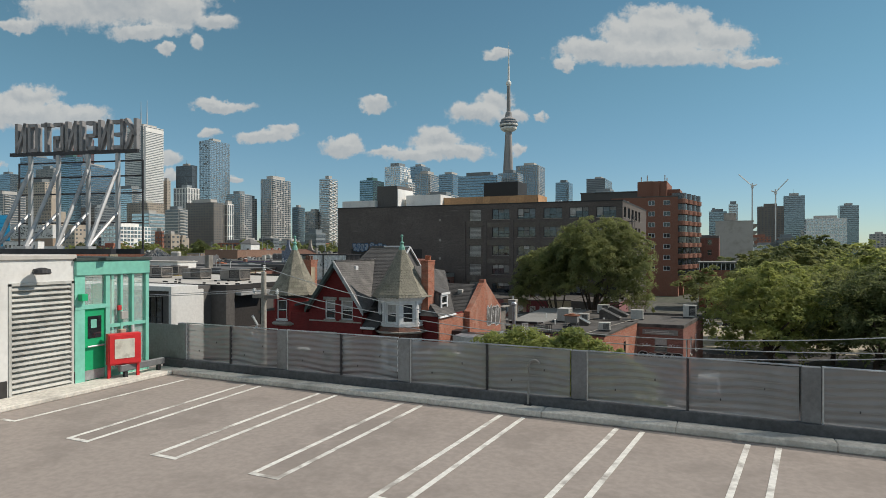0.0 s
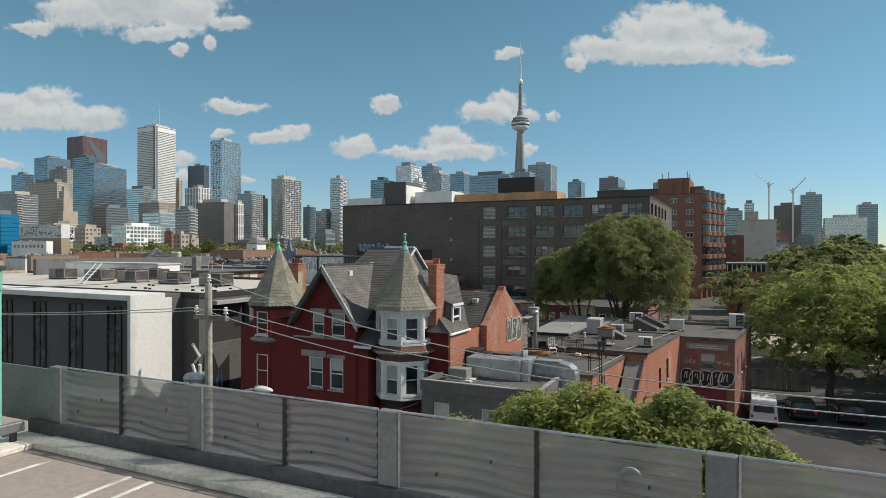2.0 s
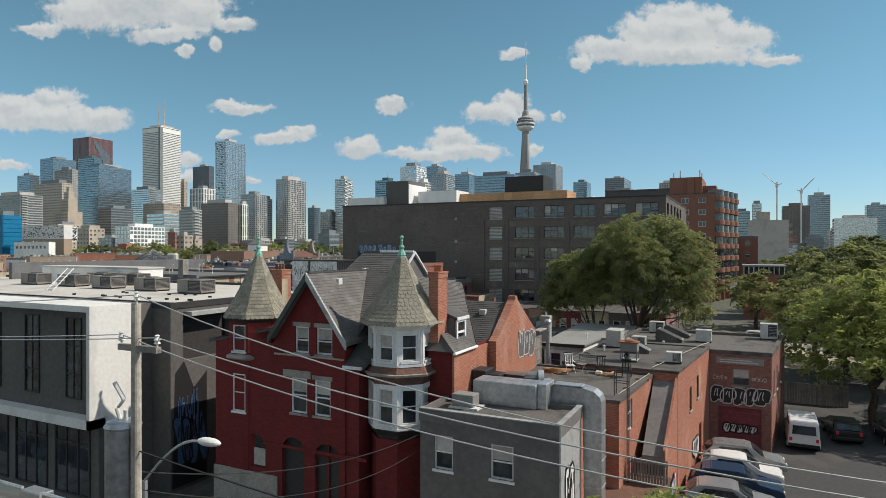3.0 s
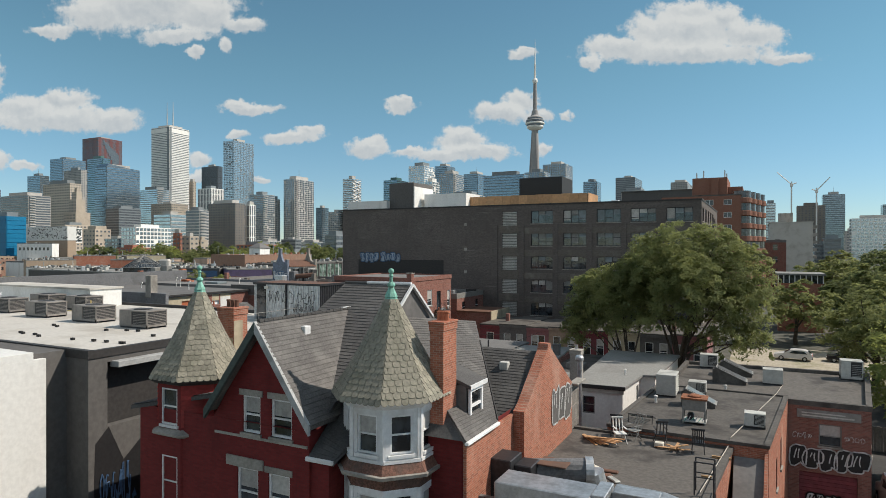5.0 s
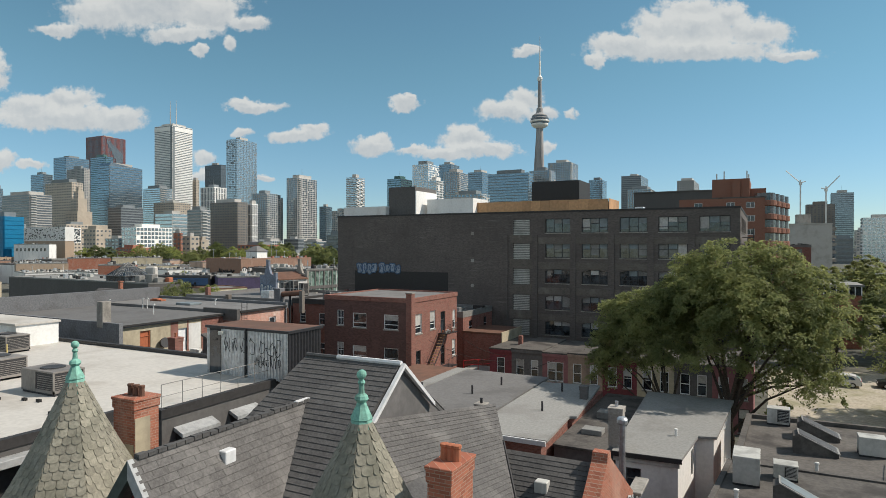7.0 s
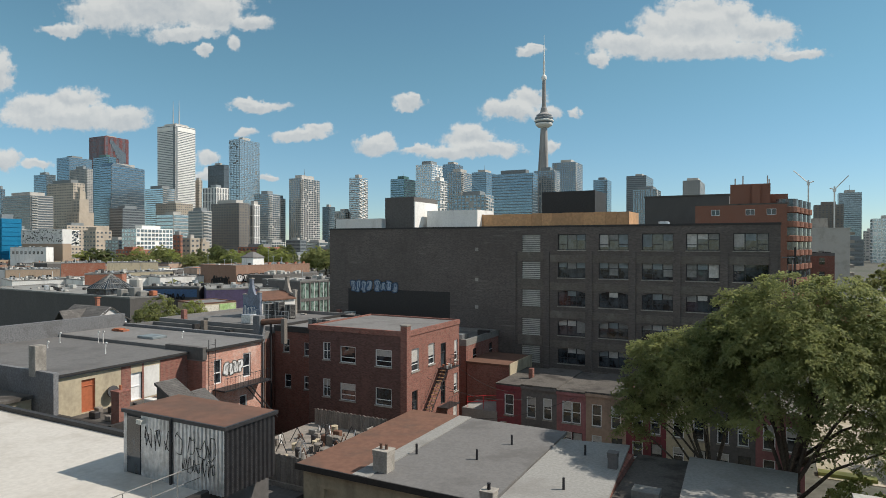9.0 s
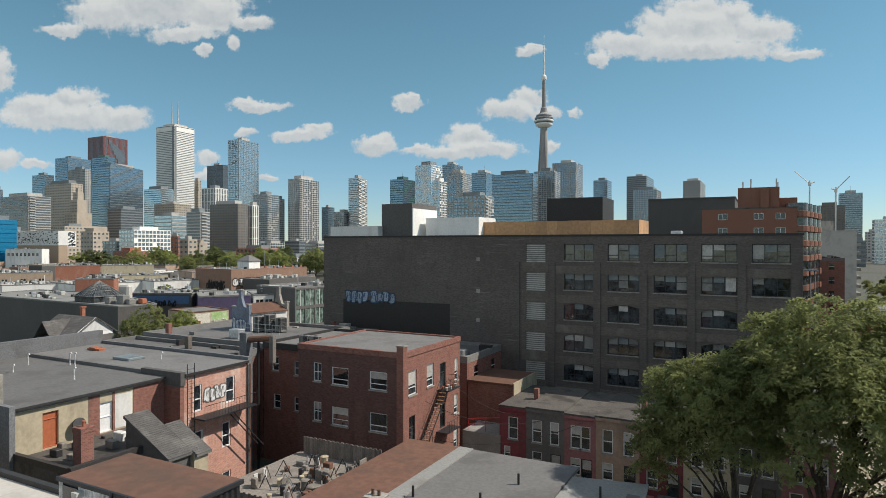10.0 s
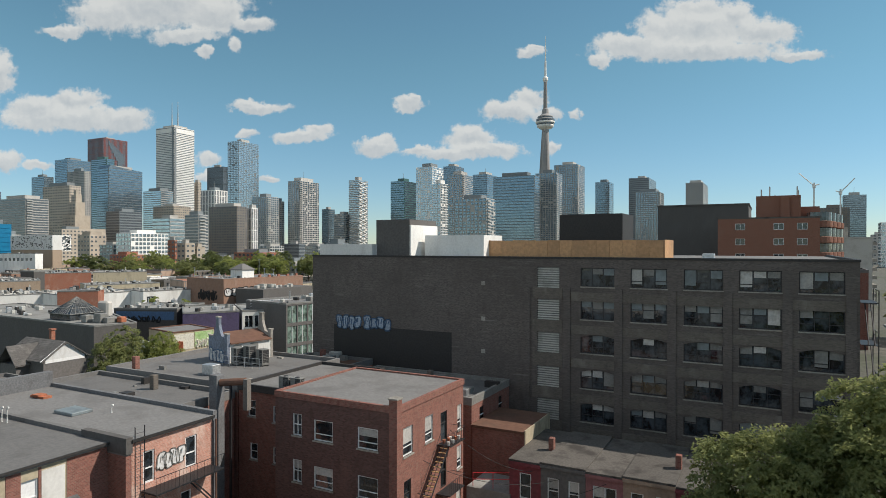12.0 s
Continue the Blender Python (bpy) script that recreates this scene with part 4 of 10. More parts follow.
def shingled(parent, a, b, c, d, mat, rowh=0.16, tab=0.32, name="roof_slope", thick=0.14):
    """A roof slope with eave a-b and ridge d-c: a slab under courses of shingles."""
    a, b, c, d = (Vector(p) for p in (a, b, c, d))
    nrm = (b - a).cross(d - a).normalized()
    if nrm.z < 0:
        nrm = -nrm
    bm = bmesh.new()
    slab_roof(bm, [tuple(p - nrm * 0.02) for p in (a, b, c, d)], thick)
    roof = part(name, bm, mat, parent)
    verts, faces = [], []
    rows = max(2, int(((c + d) / 2 - (a + b) / 2).length / rowh))
    for r in range(rows):
        f0, f1 = r / rows, min(1.0, (r + 1.12) / rows)
        l0, l1, r0, r1 = a.lerp(d, f0), a.lerp(d, f1), b.lerp(c, f0), b.lerp(c, f1)
        n = max(1, int((r0 - l0).length / tab))
        for k in range(-1, n + 1):
            off = 0.5 if r % 2 else 0.0
            g0, g1 = max(0.0, (k + off) / n), min(1.0, (k + 1 + off - 0.03) / n)
            if g1 <= g0:
                continue
            lift = 0.016 + 0.007 * random.random()
            p = [l0.lerp(r0, g0) + nrm * lift, l0.lerp(r0, g1) + nrm * lift, l1.lerp(r1, g1) + nrm * 0.003, l1.lerp(r1, g0) + nrm * 0.003]
            q = [l0.lerp(r0, g0) - nrm * 0.01, l0.lerp(r0, g1) - nrm * 0.01]
            i = len(verts)
            verts += [tuple(v) for v in p + q]
            faces += [(i, i + 1, i + 2, i + 3), (i + 4, i + 5, i + 1, i)]
    me = bpy.data.meshes.new("shingles")
    me.from_pydata(verts, [], faces)
    me.materials.append(MATS[mat])
    ob = new("shingles", me)
    ob.parent = roof
    ob["kind"] = "stuff"
    return roof


def island_tint(name, src, change=0.2):
    """A copy of a covering whose pieces differ one from another."""
    m = MATS[src].copy()
    m.name = name
    t = m.node_tree
    b = t.nodes["Principled BSDF"]
    c = b.inputs["Base Color"].links[0].from_socket
    g = t.nodes.new("ShaderNodeNewGeometry")
    h = t.nodes.new("ShaderNodeHueSaturation")
    t.links.new(maths(t, "MULTIPLY_ADD", g.outputs["Random Per Island"], change, 1 - change / 2), h.inputs["Value"])
    t.links.new(c, h.inputs["Color"])
    t.links.new(h.outputs[0], b.inputs["Base Color"])
    MATS[name] = m


island_tint("shingle_tabs", "asphalt_shingle")
island_tint("shingle_tabs_dark", "shingle_dark")
RZ = 13.35
# main roof, ridge along x
shingled(house, (-24.4, 39.9, 9.42), (-19.93, 39.9, 9.42), (-19.93, 45.3, RZ), (-23.1, 45.3, RZ), "shingle_tabs_dark")
shingled(house, (-19.93, 51.9, 8.7), (-24.6, 51.9, 8.7), (-23.1, 45.3, RZ), (-19.93, 45.3, RZ), "shingle_tabs_dark")
shingled(house, (-24.6, 51.9, 8.7), (-24.4, 39.9, 9.42), (-23.1, 45.29, RZ), (-23.1, 45.31, RZ), "shingle_tabs_dark")
shingled(house, (-28.6, 51.9, 8.7), (-28.6, 39.2, 8.9), (-24.3, 39.6, 9.75), (-24.3, 51.9, 9.75), "shingle_tabs_dark")
bm = bmesh.new()
poly(bm, (-19.95, 40.0, 9.3), (-19.95, 51.6, 8.8), (-19.95, 45.3, RZ - 0.05))
part("gable_wall", bm, "grey_render", house, "dark grey gable wall")
bm = bmesh.new()
for p, q in (((-19.88, 45.3, RZ + 0.05), (-19.88, 43.6, 12.05)), ((-19.88, 45.3, RZ + 0.05), (-19.88, 47.0, 12.0))):
    p, q = Vector(p), Vector(q)
    for dz in (0,):
        vs = [bm.verts.new(v) for v in (p, q, q - Vector((0, 0, 0.12)), p - Vector((0, 0, 0.12)), p + Vector((0.1, 0, 0)), q + Vector((0.1, 0, 0)), q + Vector((0.1, 0, -0.12)), p + Vector((0.1, 0, -0.12)))]
        for f in ((0, 1, 2, 3), (7, 6, 5, 4), (0, 4, 5, 1), (1, 5, 6, 2), (2, 6, 7, 3), (3, 7, 4, 0)):
            bm.faces.new([vs[k] for k in f])
part("bargeboard", bm, "white_trim", house, "white painted bargeboards")
part("ridge_cap", rods(((-23.1, 45.3, RZ + 0.03), (-22.0, 45.3, RZ + 0.03), 0.06), n=6), "shingle_dark", house)
part("ridge_cap", rods(((-22.0, 45.3, RZ + 0.04), (-19.9, 45.3, RZ + 0.04), 0.07), n=6), "white_trim", house, "pale metal ridge flashing")
# cross gable towards the street
GA = Vector((gx, 38.85, 12.42))
shingled(house, (-19.85, 38.85, 9.3), (-19.85, 44.9, 9.3), (gx, 44.9, 12.42), (gx, 38.85, 12.42), "shingle_tabs")
shingled(house, (-24.35, 44.9, 9.35), (-24.35, 38.85, 9.35), (gx, 38.85, 12.42), (gx, 44.9, 12.42), "shingle_tabs")
for sx in (-19.85, -24.35):
    bm = bmesh.new()
    a, b = Vector((gx, 38.8, 12.4)), Vector((sx, 38.8, 9.3))
    vs = [bm.verts.new(v + Vector((0, dy, dz))) for dy in (0, 0.12) for v, dz in ((a, 0.04), (b, 0.04), (b, -0.3), (a, -0.34))]
    for f in ((0, 1, 2, 3), (7, 6, 5, 4), (0, 4, 5, 1), (1, 5, 6, 2), (2, 6, 7, 3), (3, 7, 4, 0)):
        bm.faces.new([vs[k] for k in f])
    part("bargeboard", bm, "trim_grey" if sx > gx else "green_trim", house, "weathered grey bargeboard")
bm = bmesh.new()
for k in range(26):
    y = 39.0 + k * 0.22
    box(bm, gx - 0.07, gx + 0.07, y, y + 0.2, 12.4, 12.47 + 0.03 * random.random())
part("ridge_tiles", bm, "shingle_dark", house)
part("ridge_cap", boxes((gx - 0.06, gx + 0.06, 43.6, 44.9, 12.42, 12.5)), "white_trim", house)
sk = part("roof_vent", boxes((-21.9, -21.6, 40.8, 41.12, 11.72, 12.08), bev=0.02), "white_trim", house, "white square roof vent")
# dark slope between the gable and the turret, with its white eaves gutter
shingled(house, (-20.18, 39.22, 8.2), (-19.2, 39.22, 8.2), (-18.0, 42.0, 10.34), (-19.9, 43.7, 12.15), "shingle_tabs_dark")
part("gutter", boxes((-20.25, -19.2, 39.14, 39.26, 8.08, 8.22), bev=0.02), "white_trim", house, "white painted eaves gutter")
bm = bmesh.new()
poly(bm, (-17.62, 40.76, 8.93), (-15.37, 40.76, 8.93), (-17.3, 42.02, 10.33))
part("roof_hip", bm, "shingle_dark", house)
# right hand lower roof with a dormer
shingled(house, (-15.35, 40.7, 8.95), (-15.35, 43.3, 8.95), (-18.9, 49.4, 11.52), (-19.9, 43.7, 12.25), "shingle_tabs")
part("gutter", boxes((-15.4, -15.26, 40.7, 43.3, 8.82, 8.93), bev=0.02), "white_trim", house, "white painted eaves gutter")
dorm = part("dormer", boxes((-17.9, -16.0, 42.1, 43.15, 8.9, 10.32)), "grey_render", house, "small dormer with a sloping roof")
bm = bmesh.new()
slab_roof(bm, [(-15.8, 42.03, 10.33), (-15.8, 43.42, 10.33), (-18.3, 43.42, 11.25), (-18.3, 42.03, 11.25)], 0.12)
part("dormer_roof", bm, "shingle_dark", dorm)
part("fascia", boxes((-15.83, -15.78, 42.03, 43.42, 10.2, 10.34)), "white_trim", dorm)
dside = Side((-16.0, 42.08), (0, 1))
window(dorm, dside, 0.08, 1.12, 9.02, 10.2, w=0.12, deep=-0.06, rows=(0.5,), sill="white_trim", glass="glass_dark")
# brick gable at the back of the right side
bg = part("brick_gable", boxes((-15.42, -15.0, 44.95, 51.4, 0, 8.3)), "brick_orange", house, "sunlit orange brick gable wall with raking parapets")
bm = bmesh.new()
prof = [(44.95, 8.3), (51.4, 8.3), (51.4, 8.75), (51.05, 8.95), (48.2, 10.75), (48.12, 10.98), (47.82, 10.98), (47.72, 10.75), (45.4, 9.1), (44.95, 8.9)]
va, vb = [bm.verts.new((-15.42, y, z)) for y, z in prof], [bm.verts.new((-15.0, y, z)) for y, z in prof]
bm.faces.new(va)
bm.faces.new(vb[::-1])
for k in range(len(prof)):
    bm.faces.new((va[k], vb[k], vb[(k + 1) % len(prof)], va[(k + 1) % len(prof)]))
part("gable_top", bm, "brick_orange", bg)
shingled(house, (-15.42, 44.0, 8.1), (-20.5, 44.0, 8.1), (-20.5, 47.97, 10.62), (-15.42, 47.97, 10.62), "shingle_tabs_dark")
part("valley_flashing", rods(((-15.36, 43.3, 9.0), (-18.0, 47.85, 10.9), 0.03), n=5), "dark_trim", house)
shingled(house, (-20.5, 51.3, 8.3), (-15.42, 51.3, 8.3), (-15.42, 47.97, 10.62), (-20.5, 47.97, 10.62), "shingle_tabs_dark")
part("roof_vent", boxes((-16.75, -16.4, 46.9, 47.2, 9.9, 10.25), bev=0.02), "ac_shell", house, "small grey roof vent")
part("side_wall", boxes((-15.52, -15.41, 40.88, 44.94, 0, 8.8)), "brick_orange", house, "sunlit brick side wall")


def ribbon(bm, side, pts, half, n):
    """A flat painted stroke along the points of a wall."""
    for (a, b), (c, d) in zip(pts, pts[1:]):
        run = math.hypot(c - a, d - b) or 1e-6
        ox, oz = -(d - b) / run * half, (c - a) / run * half
        ex, ez = (c - a) / run * half * 0.6, (d - b) / run * half * 0.6
        bm.faces.new([bm.verts.new(side.at(p, q, n)) for p, q in ((a - ex + ox, b - ez + oz), (c + ex + ox, d + ez + oz), (c + ex - ox, d + ez - oz), (a - ex - ox, b - ez - oz))])


def scribble(parent, side, s, z, w, h, seed, mat="graffiti_black", thick=0.02, n=0.045, turns=7):
    """A sprayed scrawl of loops that spells nothing."""
    rng = random.Random(seed)
    bm = bmesh.new()
    for k in range(turns):
        x0 = s + w * k / turns
        pts, ph = [], rng.uniform(0, 6)
        lx, lz = w / turns * rng.uniform(0.5, 0.9), h * rng.uniform(0.35, 0.6)
        for q in range(9):
            a = ph + q * rng.uniform(0.55, 0.85)
            pts.append(side.at(x0 + lx * (0.5 + 0.55 * math.cos(a)), z + lz * math.sin(a * rng.choice((1, 1, 2))), n))
        for p, q in zip(pts, pts[1:]):
            rod(bm, p, q, thick, n=4)
    return part("sprayed_line", bm, mat, parent)


def bubble_tag(parent, side, s, z, w, h, letters, seed, n=0.02, ink="graffiti_black", fill="graffiti_white", half=0.05):
    """Sprayed swollen shapes that overlap and lean, each with an outline and a few inner strokes; they spell nothing."""
    rng = random.Random(seed)
    for k in range(letters):
        cx, cw, ch = s + w * (k + 0.5) / letters, w / letters * rng.uniform(0.55, 0.72), h / 2 * rng.uniform(0.8, 1.1)
        lean, cz, pw = rng.uniform(-0.35, 0.35), z + rng.uniform(-0.08, 0.08) * h, rng.uniform(0.45, 0.75)
        notch, depth = rng.uniform(0, 6.28), rng.uniform(0.25, 0.5)
        prof = []
        for q in range(26):
            a = 2 * math.pi * q / 26
            r = 1 - depth * math.exp(-((math.sin((a - notch) / 2)) / 0.16) ** 2) + rng.uniform(-0.04, 0.04)
            x0 = math.copysign(abs(math.cos(a)) ** pw, math.cos(a)) * r
            z0 = math.copysign(abs(math.sin(a)) ** pw, math.sin(a)) * r
            prof.append((cx + cw * x0 + lean * ch * z0 * 0.5, cz + ch * z0))
        lift = n + 0.003 * (k % 3)
        bm = bmesh.new()
        bm.faces.new([bm.verts.new(side.at(p, q, lift)) for p, q in prof])
        part("painted_shape", bm, fill, parent)
        bm = bmesh.new()
        ribbon(bm, side, prof + prof[:1], half, lift + 0.011)
        for e in range(2):
            g, t0 = (-0.3, 0.3)[e] + rng.uniform(-0.12, 0.12), rng.uniform(0, 3)
            pts = [(cx + cw * (g + 0.22 * math.cos(t0 + 0.5 * i)), cz + ch * (0.55 - 0.22 * i + 0.08 * math.sin(t0 + i))) for i in range(rng.randint(3, 5))]
            ribbon(bm, side, pts, half * 0.8, lift + 0.013)
        part("painted_outline", bm, ink, parent)["kind"] = "stuff"


bubble_tag(bg, Side((-15.0, 44.95), (0, 1)), 3.4, 8.2, 2.75, 1.6, 3, 14, 0.02, "graffiti_white", "charcoal_render", 0.036)

# chimneys


def chimney(name, x0, x1, y0, y1, z0, z1, mat, label, pots=2, pot_mat="terracotta"):
    ch = thing(name, label, "chimney", at=((x0 + x1) / 2, (y0 + y1) / 2, z0))
    w, d, h = (x1 - x0) / 2, (y1 - y0) / 2, z1 - z0
    part("shaft", boxes((-w, w, -d, d, 0, h - 0.3)), mat, ch)
    part("cap", boxes((-w - 0.03, w + 0.03, -d - 0.03, d + 0.03, h - 0.3, h - 0.08), (-w - 0.05, w + 0.05, -d - 0.05, d + 0.05, h - 0.08, h), bev=0.012), mat, ch)
    for k in range(pots):
        bm = bmesh.new()
        px = (-w + 2 * w * (k + 0.5) / pots) * 0.8
        lathe(bm, px, 0, ((0.085, h), (0.075, h + 0.22), (0.09, h + 0.24), (0.09, h + 0.29), (0.05, h + 0.3)), 10)
        part("pot", bm, pot_mat, ch)
    return ch


chimney("chimney", -16.78, -16.3, 41.05, 42.0, 8.7, 12.5, "brick_orange", "tall orange brick chimney with clay pots beside the turret", 3)
old = chimney("chimney", -27.05, -26.2, 42.0, 42.75, 9.0, 12.42, "brick_orange", "weathered crumbling brick chimney behind the turret", 3, "rust_metal")
part("plaster_patch", boxes((0.428, 0.445, -0.36, 0.1, 0.4, 2.9), (0.05, 0.4, -0.39, -0.376, 0.4, 2.2)), "cream_render", old, "peeling pale plaster")


# turrets


def turret(cx, cy, z_eave, r_eave, z_top, z_tip, bell):
    """Eight-sided spire: slab faces, fish-scale shingles in courses, copper cap, ball finial."""
    prof = []
    for k in range(11):
        f = k / 10
        flare = bell * (1 - f) ** 4
        prof.append(((r_eave - 0.16) * (1 - f) + 0.16 + flare - bell * (1 - f) * 0.35, z_eave + (z_top - z_eave) * f))
    turn = math.pi / 8
    bm = bmesh.new()
    lathe(bm, cx, cy, [(r - 0.03, z) for r, z in prof], 8, turn)
    spire = part("spire", bm, "slate_shingle", house, "eight-sided grey-green slate spire")
    rows = int((z_top - z_eave) / 0.165)

    def radius(z):
        f = (z - z_eave) / (z_top - z_eave) * 10
        k = min(9, max(0, int(f)))
        return prof[k][0] + (prof[k + 1][0] - prof[k][0]) * (f - k)

    return spire, radius, rows


def scale_mesh():
    """One fish-scale shingle, 1 wide and 1 high, hung from its top edge."""
    pts = [(-0.49, 0.0), (0.49, 0.0), (0.49, -0.78), (0.34, -0.95), (0.12, -1.0), (-0.12, -1.0), (-0.34, -0.95), (-0.49, -0.78)]
    bm = bmesh.new()
    top = [bm.verts.new((x, y, 0.004 + 0.020 * -y)) for x, y in pts]
    low = [bm.verts.new((x, y, -0.008)) for x, y in pts]
    bm.faces.new(top)
    for k in range(len(pts)):
        bm.faces.new((low[k], low[(k + 1) % 8], top[(k + 1) % 8], top[k]))
    return mesh_from(bm, "shingle", "slate_shingle")


SCALE = scale_mesh()
SCALE_JOINED = []


def clad(cx, cy, spire, radius, rows, z_eave, z_top, single):
    verts, faces = [], []
    for f in range(8):
        a0, a1 = math.pi / 8 + f * math.pi / 4, math.pi / 8 + (f + 1) * math.pi / 4
        am = (a0 + a1) / 2
        seen = math.sin(am) < 0.35
        for r in range(rows):
            zt = z_eave + (z_top - z_eave) * (r + 1) / rows
            zb = z_eave + (z_top - z_eave) * (r - 0.35) / rows
            rt, rb = radius(zt), radius(max(zb, z_eave))
            pt0, pt1 = Vector((cx + rt * math.cos(a0), cy + rt * math.sin(a0), zt)), Vector((cx + rt * math.cos(a1), cy + rt * math.sin(a1), zt))
            pb0, pb1 = Vector((cx + rb * math.cos(a0), cy + rb * math.sin(a0), zb)), Vector((cx + rb * math.cos(a1), cy + rb * math.sin(a1), zb))
            mid_t, mid_b = (pt0 + pt1) / 2, (pb0 + pb1) / 2
            along = (pb1 - pb0).normalized()
            up = (mid_t - mid_b)
            high = up.length
            up = up.normalized()
            nrm = along.cross(up).normalized()
            if nrm.dot(Vector((math.cos(am), math.sin(am), 0))) < 0:
                nrm, along = -nrm, -along
            wide = (pb1 - pb0).length
            n = max(1, round(wide / 0.23))
            for k in range(-1, n):
                g0 = max(0.0, (k + (0.5 if r % 2 else 0.0)) / n)
                g1 = min(1.0, (k + 1 + (0.5 if r % 2 else 0.0)) / n)
                if (g1 - g0) * n < 0.2:
                    continue
                g = (g0 + g1) / 2 - 0.5
                w = (wide + (pt1 - pt0).length) / 2 * (g1 - g0)
                c = mid_t + along * (g * (pt1 - pt0).length * 0.5 + g * wide * 0.5) + nrm * 0.006
                tilt = random.uniform(-0.008, 0.008)
                m = Matrix((along, up, nrm)).transposed().to_4x4()
                m = Matrix.Translation(c) @ m @ Matrix.Rotation(tilt, 4, "Z") @ Matrix.Diagonal((w * random.uniform(0.95, 0.99), high * random.uniform(0.97, 1.02), 1, 1))
                if single and seen and len(SCALE_JOINED) < 300:
                    ob = new("shingle", SCALE)
                    ob.parent = spire
                    ob.matrix_local = m
                    SCALE_JOINED.append(1)
                else:
                    i = len(verts)
                    for v in SCALE.vertices:
                        verts.append(tuple(m @ v.co))
                    faces += [tuple(i + q for q in p.vertices) for p in SCALE.polygons]
    me = bpy.data.meshes.new("shingles")
    me.from_pydata(verts, [], faces)
    me.materials.append(MATS["slate_tabs"])
    ob = new("shingles", me)
    ob.parent = spire
    ob["kind"] = "stuff"


island_tint("slate_tabs", "slate_shingle", 0.4)


def finial(cx, cy, z, tip):
    bm = bmesh.new()
    lathe(bm, cx, cy, ((0.33, z - 0.36), (0.3, z - 0.33), (0.2, z - 0.02), (0.22, z + 0.0), (0.21, z + 0.03), (0.12, z + 0.22), (0.09, z + 0.3), (0.14, z + 0.37), (0.12, z + 0.43), (0.06, z + 0.48), (0.05, tip - 0.32), (0.075, tip - 0.27), (0.04, tip - 0.2)), 8, math.pi / 8)
    part("finial", bm, "copper_green", house, "green copper cap")
    bm = bmesh.new()
    bmesh.ops.create_uvsphere(bm, u_segments=14, v_segments=10, radius=0.095, matrix=Matrix.Translation((cx, cy, tip - 0.12)))
    part("finial_ball", bm, "copper_green", house)


LT, RT = (-26.55, 40.62), (-18.1, 40.85)
for (cx, cy), r, ze, tip, single in ((RT, 1.84, 10.2, 14.2, True), (LT, 1.72, 10.1, 14.18, False)):
    zt = tip - 0.95
    spire, radius, rows = turret(cx, cy, ze, r, zt, tip, 0.2)
    clad(cx, cy, spire, radius, rows, ze, zt, single)
    finial(cx, cy, zt, tip)

# right turret: two tiers of white bay windows
cx, cy = RT
turn = math.pi / 8


def ring(name, prof, mat, label="", n=8, swell=1.0, lift=0.0):
    bm = bmesh.new()
    lathe(bm, cx, cy, [(r * swell, z + lift) for r, z in prof], n, turn)
    return part(name, bm, mat, house, label)


ring("cornice", ((1.36, 9.92), (1.48, 9.97), (1.62, 10.1), (1.66, 10.18), (1.6, 10.21)), "white_trim", "white moulded cornice", swell=1.1)
ring("bay_core", ((1.2, 5.0), (1.2, 9.95)), "dark_trim", swell=1.1)
for z0, z1, below in ((8.3, 9.95, True), (5.5, 7.5, True)):
    for f in range(8):
        am = math.pi / 4 * (f + 1)
        if math.sin(am) > 0.3:
            continue
        a0 = turn + f * math.pi / 4
        a1 = a0 + math.pi / 4
        R = 1.52
        p0, p1 = Vector((cx + R * math.cos(a0), cy + R * math.sin(a0))), Vector((cx + R * math.cos(a1), cy + R * math.sin(a1)))
        d = (p1 - p0).normalized()
        ln = (p1 - p0).length
        sd = Side(p0, d)
        bm = bmesh.new()
        ho = [(0.22, ln - 0.22, z0 + 0.25, z1 - 0.2)]
        facade(bm, p0, d, ln, z0, z1, ho, 0.16)
        sd.bar(bm, 0, ln, z0, z0 + 0.1, 0, 0.07)
        sd.bar(bm, -0.03, 0.09, z0, z1, 0, 0.04)
        sd.bar(bm, ln - 0.09, ln + 0.03, z0, z1, 0, 0.04)
        part("bay_panel", bm, "white_trim", house, "white painted bay panel")
        window(house, sd, 0.22, ln - 0.22, z0 + 0.25, z1 - 0.2, deep=0.12, w=0.06, rows=(0.5,), sill="white_trim", blind=0.5 if f % 2 else 0.0)
ring("skirt_roof", ((1.64, 7.98), (1.42, 8.3), (1.32, 8.32)), "scallop_brown", "rust-brown shingled skirt between the bays", swell=1.1)
ring("skirt_trim", ((1.38, 7.86), (1.68, 7.9), (1.7, 8.0), (1.62, 8.02)), "stone_trim", swell=1.1)
ring("frieze", ((1.38, 7.5), (1.4, 7.86)), "scallop_brown", swell=1.1)
ring("bay_base", ((1.0, 5.0), (1.38, 5.35), (1.48, 5.5), (1.38, 5.52)), "dark_trim", swell=1.1)
ring("pier", ((1.28, 0.0), (1.28, 5.05)), "brick_house", swell=1.1)
